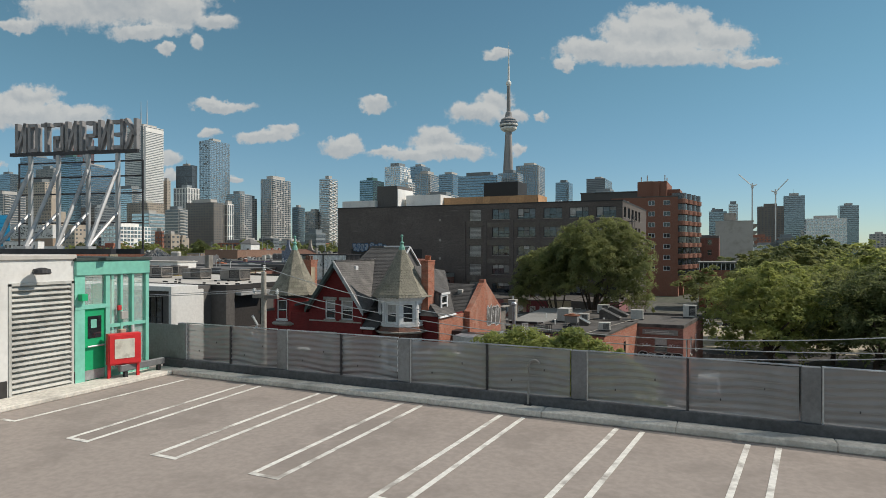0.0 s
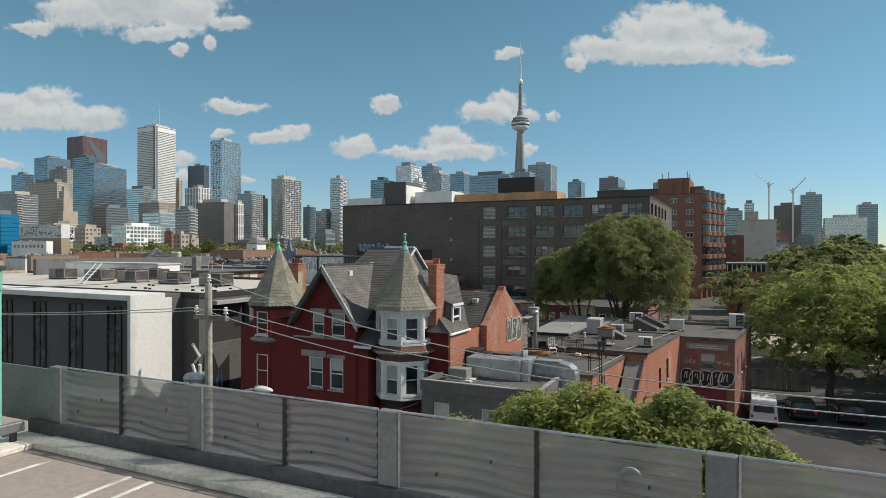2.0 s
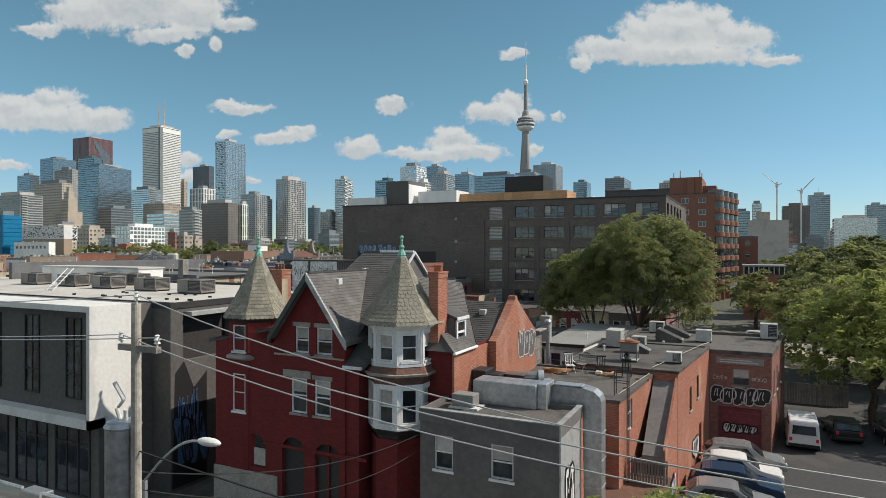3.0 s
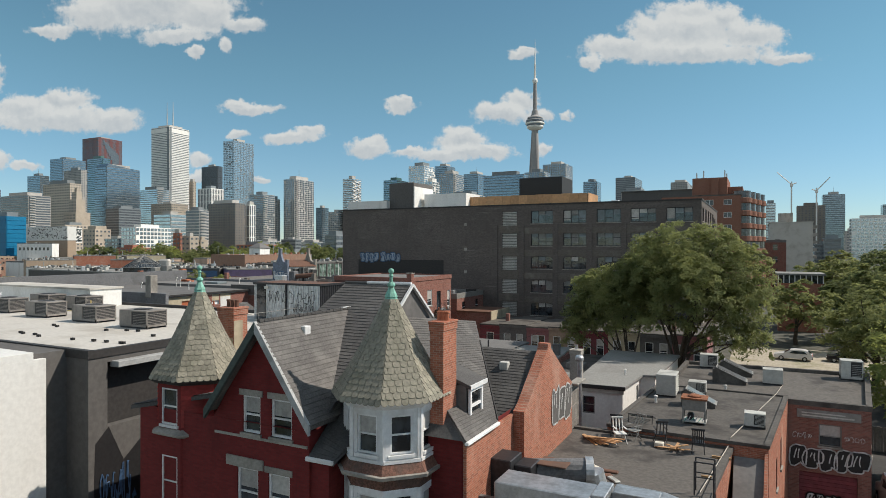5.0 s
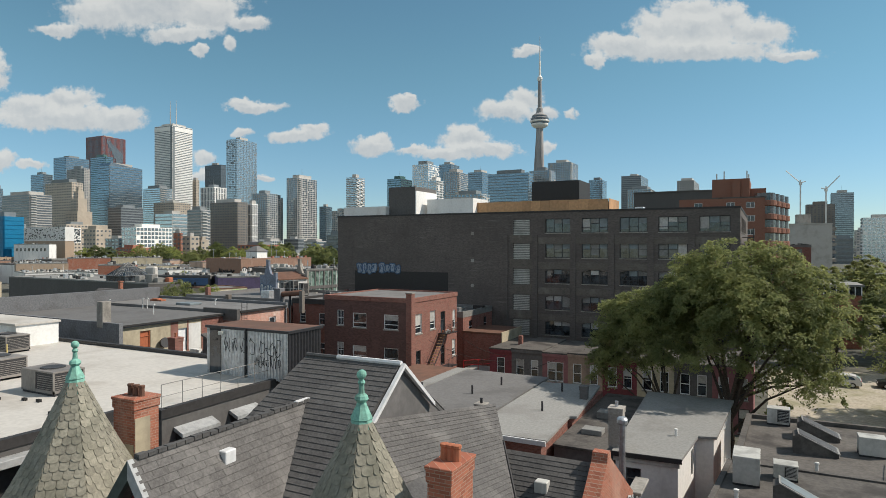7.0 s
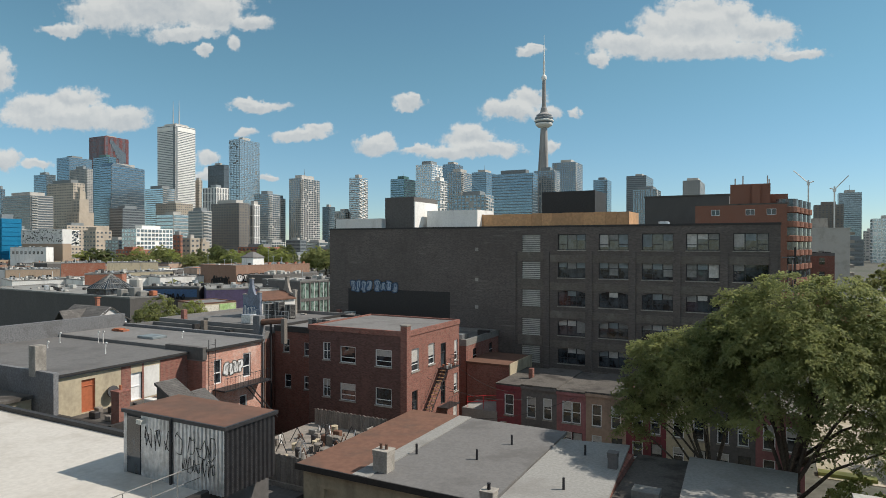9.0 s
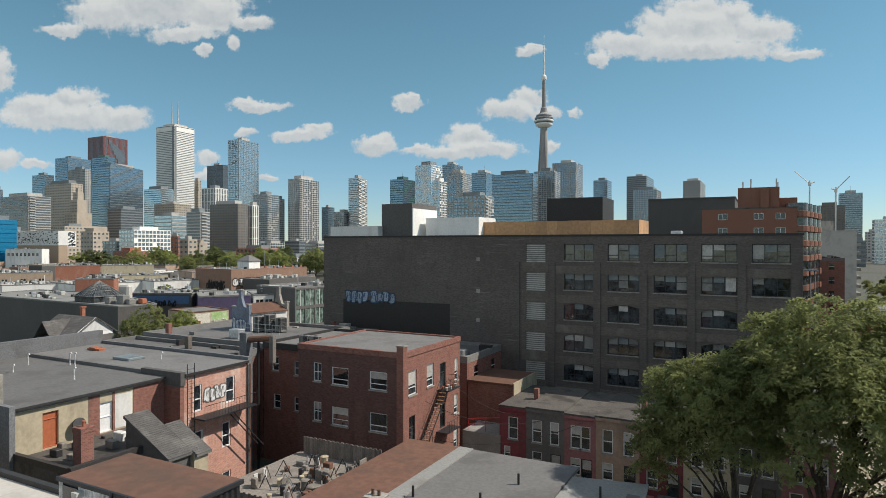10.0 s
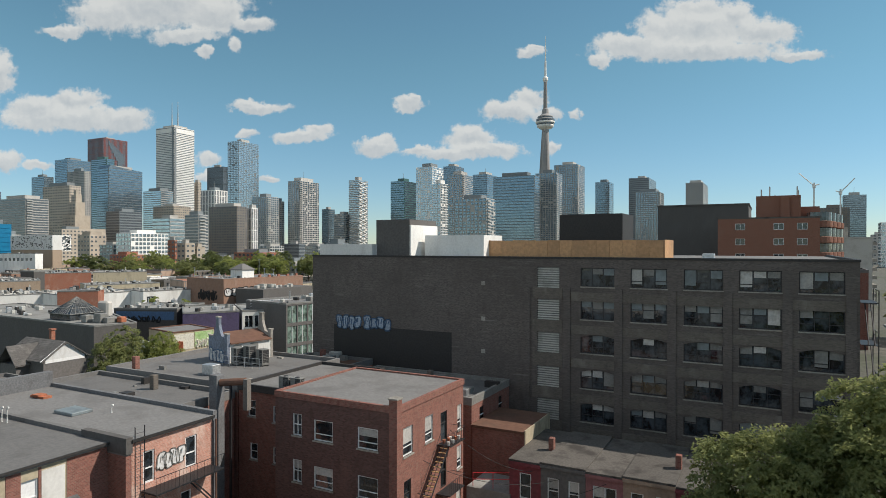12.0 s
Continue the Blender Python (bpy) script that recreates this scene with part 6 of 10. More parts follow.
for k in range(14):
    part("picket", boxes((0.0 + 0.13 * k, 0.09 + 0.13 * k, 0, 0.03, 0, 1.15 + 0.05 * (k % 3))), "weathered_wood", deckf)
for z in (0.3, 0.9):
    part("rail", boxes((0, 1.8, 0.03, 0.08, z, z + 0.08)), "weathered_wood", deckf)
ladder = thing("roof_ladder", "black steel cage ladder at the roof edge", "ladder", at=(-8.75, 45.9, 2.5))
for dx in (0, 0.5):
    part("stringer", rods(((0, dx, 0), (0, dx, 5.2), 0.025), n=6), "dark_steel", ladder)
for k in range(16):
    part("rung", rods(((0, 0, 0.3 + 0.3 * k), (0, 0.5, 0.3 + 0.3 * k), 0.015), n=5), "dark_steel", ladder)
part("guard", rods(((0, 0, 5.2), (-0.6, 0, 5.2), 0.025), ((0, 0.5, 5.2), (-0.6, 0.5, 5.2), 0.025), ((-0.6, 0, 5.2), (-0.6, 0, 4.08), 0.025), ((-0.6, 0.5, 5.2), (-0.6, 0.5, 4.08), 0.025), ((0, 0, 4.7), (-0.6, 0, 4.7), 0.02), ((0, 0.5, 4.7), (-0.6, 0.5, 4.7), 0.02), n=6), "dark_steel", ladder)

# units and clutter on those roofs
ac_unit("air_conditioner", -11.95, 59.9, ZM, 1.0, 1.5, 1.2, "ac_shell", "boxy off-white rooftop unit on the tar roof", fan=False, plain=True)
ac_unit("air_conditioner", -7.6, 55.0, ZM, 0.85, 0.6, 0.68, "ac_shell", "small cream rooftop condenser beside a pipe", fan=False)
ac_unit("air_conditioner", -6.7, 67.2, ZB, 1.1, 0.85, 0.95, "ac_shell", "pale blue-grey rooftop unit with a rusty base", fan=False, plain=True)
ac_unit("air_conditioner", -2.2, 71.0, ZB, 1.2, 1.0, 1.25, "ac_shell", "cream rooftop unit at the roof corner", fan=False)
ac_unit("air_conditioner", -10.6, 71.2, ZB, 1.15, 0.8, 0.95, "ac_shell", "cream rooftop unit near the tree", fan=False)
ac_unit("air_conditioner", -10.5, 60.9, ZM, 0.9, 0.75, 0.68, "ac_shell", "low cream rooftop condenser", fan=False)
old = thing("rusty_unit", "stripped rooftop unit with a rusty hood and open legs", "rooftop unit", at=(-10.1, 54.6, ZM))
part("casing", boxes((-0.5, 0.5, -0.4, 0.4, 0.62, 1.12), bev=0.015), "ac_grey", old)
bm = bmesh.new()
prism(bm, ((-0.56, -0.46), (0.56, -0.46), (0.56, 0.46), (-0.56, 0.46)), 1.12, 1.2)
lathe(bm, 0, 0, ((0.3, 1.2), (0.3, 1.26), (0.2, 1.3), (0.05, 1.31)), 14)
part("hood", bm, "rust_orange", old, "rusty orange fan hood")
for sx in (-0.47, 0.47):
    for sy in (-0.36, 0.36):
        part("leg", boxes((sx - 0.03, sx + 0.03, sy - 0.03, sy + 0.03, 0, 0.63)), "ac_grey", old)
part("compressor", boxes((-0.3, -0.02, -0.2, 0.15, 0.12, 0.45), bev=0.06), "dark_steel", old)
part("base_pan", boxes((-0.52, 0.52, -0.42, 0.42, 0.08, 0.13), bev=0.01), "ac_shell", old)
for k in range(6):
    part("pipe", rods(((-0.4 + 0.15 * k, -0.44, 0.14 + 0.03 * (k % 3)), (-0.3 + 0.15 * k, -0.3, 0.3 + 0.05 * (k % 2)), 0.02), n=5), ("copper_green", "galvanised")[k % 2], old)


def skylight(x, y, z, w, d, rise, label, glass="lid_dark"):
    """A sloping roof light, its high end to -x, its glazing facing +x."""
    s = thing("skylight", label, "skylight", "skylights", at=(x, y, z))
    bm = bmesh.new()
    prof = ((-w / 2, 0), (w / 2, 0), (w / 2, 0.18), (-w / 2 + 0.25, rise), (-w / 2, rise - 0.12))
    a, b = [bm.verts.new((px, -d / 2, pz)) for px, pz in prof], [bm.verts.new((px, d / 2, pz)) for px, pz in prof]
    bm.faces.new(a)
    bm.faces.new(b[::-1])
    for k in range(5):
        bm.faces.new((a[k], b[k], b[(k + 1) % 5], a[(k + 1) % 5]))
    part("curb", bm, "membrane_dark", s)
    bm = bmesh.new()
    slab_roof(bm, [(-w / 2 + 0.2, -d / 2 - 0.05, rise + 0.06), (w / 2 + 0.06, -d / 2 - 0.05, 0.22), (w / 2 + 0.06, d / 2 + 0.05, 0.22), (-w / 2 + 0.2, d / 2 + 0.05, rise + 0.06)], 0.05)
    fr = part("frame", bm, "ac_grey", s)
    bm = bmesh.new()
    slab_roof(bm, [(-w / 2 + 0.28, -d / 2 + 0.05, rise + 0.05), (w / 2 - 0.04, -d / 2 + 0.05, 0.27), (w / 2 - 0.04, d / 2 - 0.05, 0.27), (-w / 2 + 0.28, d / 2 - 0.05, rise + 0.05)], 0.03)
    part("glazing", bm, glass, fr)


skylight(-9.1, 66.4, ZB, 1.9, 1.0, 0.95, "sloping dark skylight on the tar roof")
skylight(-8.8, 69.2, ZB, 1.9, 1.0, 0.95, "sloping dark skylight on the tar roof")
skylight(-10.2, 58.0, ZM, 1.6, 0.8, 0.85, "sloping blue-grey skylight beside the rusty unit", "lid_blue")


def roof_chair(x, y, z, turn, mat, label, lean=0.0, slats=5):
    """Patio chair: seat, slatted back that leans, rail, legs, arms."""
    c = thing("patio_chair", label, "chair", "chairs on the flat roof", at=(x, y, z))
    c.rotation_euler.z = radians(turn)
    part("seat", boxes((-0.24, 0.24, -0.24, 0.24, 0.41, 0.45), bev=0.01), mat, c)
    for k in range(slats):
        sx = -0.2 + 0.4 * k / (slats - 1)
        part("slat", rods(((sx, 0.22, 0.45), (sx, 0.24 + lean, 0.98), 0.024), n=4), mat, c)
    part("top_rail", boxes((-0.26, 0.26, 0.215 + lean, 0.265 + lean, 0.96, 1.05), bev=0.01), mat, c)
    for sx in (-0.22, 0.22):
        for sy in (-0.22, 0.22):
            part("leg", rods(((sx * 1.1, sy * 1.15, 0), (sx * 0.95, -sy * 0.5 if slats < 5 else sy * 0.95, 0.42), 0.018), n=6), mat, c)
        part("armrest", boxes((sx - 0.03, sx + 0.03, -0.24, 0.26, 0.63, 0.66)), mat, c)


roof_chair(-12.75, 50.8, ZC, 30, "plastic_white", "white folding patio chair on the flat roof", 0.12, 4)
roof_chair(-12.3, 51.5, ZC, -30, "ac_grey", "grey reclining patio chair on the flat roof", 0.3, 4)
roof_chair(-13.1, 51.8, ZC, 190, "dark_steel", "dark folding chair beside the roof step", 0.15, 4)
roof_chair(-11.2, 51.55, ZC, 200, "ac_dark", "dark-backed chair on the flat roof", 0.1, 4)
roof_chair(-9.65, 51.0, ZC, 185, "dark_steel", "black slatted patio armchair on the flat roof", 0.08, 6)
gate = thing("wooden_gate", "weathered timber gate panel beside the brick gable", "gate", at=(-15.1, 51.5, ZC))
for k in range(6):
    part("board", boxes((0, 0.03, 0.2 * k, 0.2 * k + 0.18, 0.05, 2.0)), "weathered_wood", gate)
part("rail", boxes((0.031, 0.07, 0, 1.18, 0.3, 0.4), (0.031, 0.07, 0, 1.18, 1.0, 1.1), (0.031, 0.07, 0, 1.18, 1.7, 1.8)), "weathered_wood", gate)
part("lintel", boxes((-0.1, 0.35, -0.05, 1.4, 2.1, 2.2), bev=0.02), "stone_trim", gate)
part("jamb", boxes((-0.05, 0.05, -0.09, -0.01, 0, 2.1)), "weathered_wood", gate)
part("jamb", boxes((-0.05, 0.05, 1.2, 1.28, 0, 2.1)), "weathered_wood", gate)
solid("paper_box", boxes((-11.35, -11.0, 50.85, 51.15, ZC, ZC + 0.2), bev=0.02), "paper", "small pale box on the flat roof", "box")
junk = random.Random(11)
for k in range(9):
    b = solid("plank", boxes((-0.75, 0.75, -0.05, 0.05, 0, 0.03)), "plywood", "loose pale timber plank on the flat roof", "plank", "loose planks")
    b.location, b.rotation_euler.z = (-14.0 + 0.1 * k, 50.6 - 0.05 * k + junk.uniform(-0.1, 0.1), ZC + 0.033 * k), 2.2 + 0.13 * k + junk.uniform(-0.1, 0.1)
for k in range(6):
    b = solid("plank", boxes((-0.45, 0.45, -0.05, 0.05, 0, 0.03)), "plywood", "broken pale timber on the flat roof", "plank", "loose planks")
    b.location, b.rotation_euler.z = (-10.5 + junk.uniform(-0.4, 0.4), 50.9 + junk.uniform(-0.25, 0.25), ZC + 0.034 * k), junk.uniform(0, 3)
for k in range(5):
    b = solid("rag", boxes((-0.3, 0.3, -0.12, 0.12, 0, 0.08), bev=0.03), ("paper", "rust_metal", "ac_shell")[k % 3], "crumpled scrap lying on the flat roof", "scrap", "scraps")
    b.location, b.rotation_euler.z = (-13.1 + 0.55 * (k % 3) + junk.uniform(-0.2, 0.2), 46.6 + junk.uniform(-0.4, 0.6), ZC), junk.uniform(0, 3)
gas = thing("roof_pipe", "thin rusty gas pipe lying across the tar roof", "pipe", at=(0, 0, ZC))
part("run", rods(((-9.2, 46.2, 0.12), (-8.55, 52.15, 0.14), 0.02), ((-8.55, 52.15, 0.14), (-8.5, 52.3, 0.4), 0.02), ((-8.5, 52.3, 0.4), (-6.6, 62.1, 0.42), 0.02), ((-6.6, 62.1, 0.42), (-6.2, 66.0, 0.15), 0.02), n=6), "pole_wood", gas)
part("sleeper", boxes((-9.3, -8.7, 48.0, 48.1, 0, 0.09), (-9.1, -8.4, 50.5, 50.6, 0, 0.09)), "timber", gas)
bench = thing("sun_lounger", "dark folded sun lounger lying on the tar roof", "sun lounger", at=(-12.85, 53.4, ZM))
for k in range(7):
    part("slat", rods(((0.16 * k, 0.0, 0.36), (0.16 * k, 0.75, 0.12), 0.03), n=5), "green_trim", bench)
part("rail", rods(((-0.05, 0, 0.36), (1.1, 0, 0.36), 0.025), n=5), "dark_steel", bench)
part("rail", rods(((-0.05, 0.75, 0.1), (1.1, 0.75, 0.1), 0.025), n=5), "dark_steel", bench)
for k in range(2):
    part("leg", rods(((1.05 * k, 0, 0.36), (1.05 * k, -0.1, 0.0), 0.022), n=5), "dark_steel", bench)
for x, y, z in ((-12.25, 57.6, ZM), (-9.2, 63.6, ZB), (-15.57, 66.95, 6.2)):
    v = thing("vent_pipe", "short white vent pipe on the flat roof", "vent pipe", "vent pipes", at=(x, y, z))
    bm = bmesh.new()
    lathe(bm, 0, 0, ((0.07, 0), (0.07, 0.3), (0.1, 0.31), (0.1, 0.38), (0.03, 0.41)), 10)
    part("pipe", bm, "plastic_white", v)

# ---- low buildings behind the house ----
shed = thing("white_shed", "low white rendered building with a pale flat roof", "building")
SF = [(-18.0, 63.1), (-15.04, 63.3), (-14.68, 67.6), (-13.75, 67.9), (-13.3, 76.8), (-18.55, 76.9)]
ssd = quad_walls(shed, SF, 0, 6.08, "white_paint", {0: ((0.5, 1.25, 4.3, 5.4),), 1: ((3.3, 3.8, 4.2, 5.6),)})
window(shed, ssd[0], 0.5, 1.25, 4.3, 5.4, "ac_grey", sill="")
window(shed, ssd[1], 3.3, 3.8, 4.2, 5.6, "ac_grey", sill="")
bm = bmesh.new()
prism(bm, [(-18.15, 62.9), (-14.86, 63.1), (-14.5, 67.42), (-13.57, 67.72), (-13.12, 76.95), (-18.65, 77.05)], 6.06, 6.2)
part("roof", bm, "membrane_light", shed, "pale grey felt roof")
bm = bmesh.new()
prism(bm, [(-18.16, 62.86), (-14.83, 63.06), (-14.85, 63.12), (-18.16, 62.92)], 5.95, 6.19)
part("fascia", bm, "dark_trim", shed)
bm = bmesh.new()
prism(bm, [(-18.1, 62.98), (-14.95, 63.18), (-14.97, 63.24), (-18.1, 63.06)], 5.7, 5.95)
part("frieze", bm, "ac_shell", shed)
cross = thing("low_shed", "pale low outbuilding with a grey felt roof", "building")
part("wall", boxes((-26.2, -22.1, 63.6, 77.0, 0, 5.85)), "brick_red", cross)
part("wall", boxes((-22.1, -21.85, 68.9, 77.0, 0, 5.85)), "brick_red", cross)
bm = bmesh.new()
prism(bm, [(-26.4, 63.4), (-21.75, 63.5), (-22.0, 68.8), (-21.6, 69.0), (-22.3, 78.2), (-26.5, 77.4)], 5.85, 6.0)
part("roof", bm, "membrane_light", cross, "pale grey felt roof")
part("fascia", boxes((-26.45, -21.75, 63.3, 63.4, 5.72, 5.98)), "white_trim", cross)
dip = thing("low_shed", "dark felt-roofed lean-to between two outbuildings", "building")
part("wall", boxes((-21.8, -18.7, 65.0, 78.2, 0, 5.3)), "grey_render", dip)
part("roof", boxes((-21.82, -18.68, 64.8, 78.4, 5.3, 5.45)), "membrane_dark", dip)
part("hatch", boxes((-20.9, -19.7, 67.4, 68.3, 5.45, 5.75), bev=0.02), "membrane_light", dip, "pale roof hatch")
part("hatch", boxes((-20.9, -19.5, 71.2, 72.2, 5.45, 5.85), bev=0.02), "ac_grey", dip)
chimney("chimney", -26.2, -25.6, 63.9, 64.5, 6.0, 7.4, "stone_trim", "squat grey concrete chimney on the felt roof", 1, "dark_steel")
chimney("chimney", -18.45, -17.75, 63.5, 64.2, 6.2, 8.2, "stone_trim", "grey rendered chimney with a metal cowl", 1, "galvanised")
chimney("chimney", -22.6, -22.1, 73.4, 73.9, 6.0, 6.9, "grey_render", "small dark chimney stub", 0)
fl = thing("flue_pipe", "galvanised flue pipe with a round cowl beside the chimney", "flue", at=(-17.55, 62.5, 0))
part("pipe", rods(((0, 0, 0), (0, 0, 7.7), 0.16), n=12), "galvanised", fl)
bm = bmesh.new()
lathe(bm, 0, 0, ((0.2, 7.7), (0.27, 7.78), (0.27, 7.95), (0.2, 8.05), (0.1, 8.08)), 14)
part("cowl", bm, "galvanised", fl)

hall = thing("hall_building", "wide low building with grey and rust-coloured roof strips", "building")
bm = bmesh.new()
block_walls(bm, -38.3, -26.6, 66.0, 78.6, 0, 5.9, front=((1.5, 2.4, 3.4, 4.8), (8, 9, 3.4, 4.8)))
part("wall", bm, "cream_render", hall)
part("roof", boxes((-38.5, -34.6, 65.6, 78.8, 5.9, 6.12)), "rust_metal", hall, "rust-brown sheet roof strip")
part("roof", boxes((-34.6, -33.6, 65.6, 78.8, 5.9, 6.16)), "membrane_light", hall, "pale flashing strip")
part("roof", boxes((-33.6, -26.52, 65.6, 78.8, 5.9, 6.1)), "membrane_grey", hall)
part("fascia", boxes((-38.55, -26.52, 65.52, 65.6, 5.8, 6.14)), "dark_trim", hall)
chimney("chimney", -33.9, -33.0, 66.6, 67.4, 6.1, 7.3, "stone_trim", "squat grey chimney on the hall roof", 2, "rust_metal")
for x, y in ((-33.2, 70.2), (-29.6, 71.0), (-28.8, 74.5), (-23.9, 69.25), (-24.3, 75.0)):
    v = thing("vent_pipe", "short black vent pipe on the felt roof", "vent pipe", "vent pipes", at=(x, y, 6.1 if x < -26.5 else 6.0))
    bm = bmesh.new()
    lathe(bm, 0, 0, ((0.07, 0), (0.07, 0.6), (0.05, 0.62)), 10)
    part("pipe", bm, "dark_steel", v)

# ---- brown brick warehouse ----
BY = 104.0
works = thing("brick_warehouse", "five-storey dark brown brick warehouse with wide steel windows", "warehouse")
BX0, BX1 = -66.0, -13.65
wins, louv = [], []
ROWS = ((18.07, 19.78), (15.07, 16.8), (12.0, 13.7), (8.8, 10.52), (5.76, 7.5))
COLS = (-35.0, -30.55, -26.15, -21.9, -17.65)
for i, (za, zb) in enumerate(ROWS):
    for x in COLS:
        wins.append((x - BX0, x + 3.05 - BX0, za, zb))
    louv.append((-39.15 - BX0, -37.0 - BX0, za - 0.2, zb))
ground_wins = [(x - BX0, x + 2.95 - BX0, 1.6, 3.6) for x in COLS]
side_wins = []
for za, zb in ROWS:
    for k in range(5):
        side_wins.append((1.2 + 4.3 * k, 3.6 + 4.3 * k, za, zb))
bm = bmesh.new()
block_walls(bm, BX0, BX1, BY, 134.0, 0, 20.55, front=wins + louv + ground_wins, right=side_wins, deep=0.3)
part("wall", bm, "brick_brown", works)
bsd = Side((BX0, BY), (1, 0))
for x in (-40.2, -36.3, -31.6, -27.1, -22.75, -18.45, -14.2):
    bm = bmesh.new()
    bsd.bar(bm, x - BX0 - 0.35, x - BX0 + 0.35, 0, 17.9, 0.0, 0.12)
    part("pier", bm, "brick_brown", works)
for i, (za, zb) in enumerate(ROWS):
    bm = bmesh.new()
    bsd.bar(bm, -35.9 - BX0, -14.0 - BX0, za - 1.35, za - 0.55, 0.0, 0.05)
    part("spandrel", bm, "brick_pale", works, "weathered brick band with bare mortar")
for i, (za, zb) in enumerate(ROWS):
    z_low = ROWS[i + 1][1] if i + 1 < len(ROWS) else 3.0
    bm = bmesh.new()
    bsd.bar(bm, -39.6 - BX0, -36.7 - BX0, z_low, za - 0.2, 0.0, 0.035)
    part("infill", bm, "brick_pale", works, "pale patched brickwork")
pane_rng = random.Random(2)
for s in wins:
    fr = window(works, bsd, *s, "dark_steel", "glass_bright", deep=0.22, w=0.07, rows=(), cols=(0.34, 0.67), sill="stone_trim")
    for k in range(3):
        a, b = s[0] + 3.05 * (0.02 + 0.33 * k), s[0] + 3.05 * (0.31 + 0.33 * k)
        # tinted sheets at the pane tops: blinds, and sky reflection painted as colour
        drop = pane_rng.choice((0.0, 0.3, 0.34, 0.38, 0.75)) * (s[3] - s[2])
        if drop:
            bm = bmesh.new()
            bsd.bar(bm, a, b, s[3] - 0.08 - drop, s[3] - 0.08, -0.206, -0.196)
            part("blind", bm, pane_rng.choice(("curtain", "lid_blue", "ac_grey")), fr)
        if pane_rng.random() < 0.6:
            zz = s[2] + pane_rng.choice((0.34, 0.36, 0.62)) * (s[3] - s[2])
            bm = bmesh.new()
            bsd.bar(bm, a, b, zz - 0.035, zz + 0.035, -0.22, -0.16)
            part("meeting_rail", bm, "dark_steel", fr)
    if s[3] < 15:
        bm = bmesh.new()
        arch = [(s[0] - 0.02, s[3] + 0.02), (s[1] + 0.02, s[3] + 0.02), (s[1] + 0.02, s[3] - 0.26)] + [(s[1] - (s[1] - s[0]) * k / 8, s[3] - 0.26 * (2 * k / 8 - 1) ** 2) for k in range(1, 8)] + [(s[0] - 0.02, s[3] - 0.26)]
        ends = [[bm.verts.new(bsd.at(q, z, n)) for q, z in arch] for n in (0.003, -0.15)]
        bm.faces.new(ends[0])
        bm.faces.new(ends[1][::-1])
        for k in range(len(arch)):
            bm.faces.new((ends[0][k], ends[1][k], ends[1][(k + 1) % len(arch)], ends[0][(k + 1) % len(arch)]))
        part("arch", bm, "brick_brown", fr, "shallow brick arch over the window")
for s in ground_wins:
    window(works, bsd, *s, "dark_steel", "glass_dark", deep=0.22, w=0.07, rows=(0.5,), cols=(0.34, 0.68), sill="stone_trim")
for s0, s1, za, zb in louv:
    lv = part("louvre", boxes((BX0 + s0, BX0 + s1, BY + 0.2, BY + 0.24, za, zb)), "ac_grey", works, "grey metal louvre in the wall")
    for k in range(9):
        z = za + (zb - za) * k / 9
        bm = bmesh.new()
        bsd.bar(bm, s0, s1, z, z + 0.1, -0.2, -0.1)
        part("slat", bm, "ac_shell", lv)
rsd = Side((BX1, BY), (0, 1))
for s in side_wins:
    window(works, rsd, *s, "dark_steel", "glass_bright", deep=0.22, w=0.07, rows=(0.36,), cols=(0.5,), sill="stone_trim")
part("roof", boxes((BX0, BX1, BY + 0.35, 134, 20.3, 20.56)), "membrane_grey", works)
part("coping", boxes((BX0 - 0.05, BX1 + 0.06, BY - 0.06, BY + 0.36, 20.55, 20.75), (BX1 - 0.3, BX1 + 0.06, BY + 0.36, 134, 20.55, 20.75)), "dark_trim", works)
part("parapet", boxes((-65.0, -57.9, BY + 0.02, BY + 2.5, 20.75, 21.95)), "white_paint", works, "white painted parapet panel")
part("penthouse", boxes((-58.0, -53.75, 105.0, 111, 20.5, 24.6)), "charcoal_render", works, "dark rooftop stair tower")
part("penthouse_side", boxes((-53.75, -53.6, 105.0, 111, 20.5, 24.0)), "white_paint", works, "white sunlit side")
part("penthouse", boxes((-53.0, -46.0, 107.0, 112, 20.5, 22.9)), "white_paint", works)
hoard = part("hoarding", boxes((-47.0, -28.4, 108.4, 114, 20.5, 22.0)), "dark_trim", works)
for k in range(15):
    x = -47.0 + 1.24 * k
    part("panel", boxes((x, x + 1.22, 108.33, 108.4, 20.56, 22.35 - 0.02 * (k % 3))), "plywood", hoard, "tan plywood hoarding panel")
for k in range(5):
    part("panel", boxes((-28.38, -28.3, 108.4 + 1.13 * k, 109.5 + 1.13 * k, 20.56, 22.35)), "plywood", hoard)
part("tank_box", boxes((-39.0, -32.6, 110.5, 116, 21.9, 25.0)), "dark_trim", works, "dark brown rooftop box")
part("vent", boxes((-25.0, -24.0, 107, 108, 20.5, 21.1), bev=0.05), "galvanised", works)
part("black_patch", boxes((-63.0, -48.2, BY - 0.012, BY, 8.0, 13.0)), "dark_trim", works, "large black painted wall patch")
bubble_tag(works, bsd, 66 - 62.6, 13.3, 3.2, 1.4, 4, 51, 0.03, "graffiti_blue", "graffiti_pale", 0.07)
bubble_tag(works, bsd, 66 - 58.9, 13.4, 3.4, 1.4, 4, 53, 0.03, "graffiti_blue", "graffiti_pale", 0.07)
scribble(works, bsd, 66 - 44.2, 7.2, 1.6, 1.2, 52, "graffiti_blue", 0.06, 0.05, 4)
for z in (6.3, 11.2, 14.4, 17.9):
    part("tie_plate", boxes((-44.9, -44.5, BY - 0.05, BY, z, z + 0.4)), "stone_trim", works)
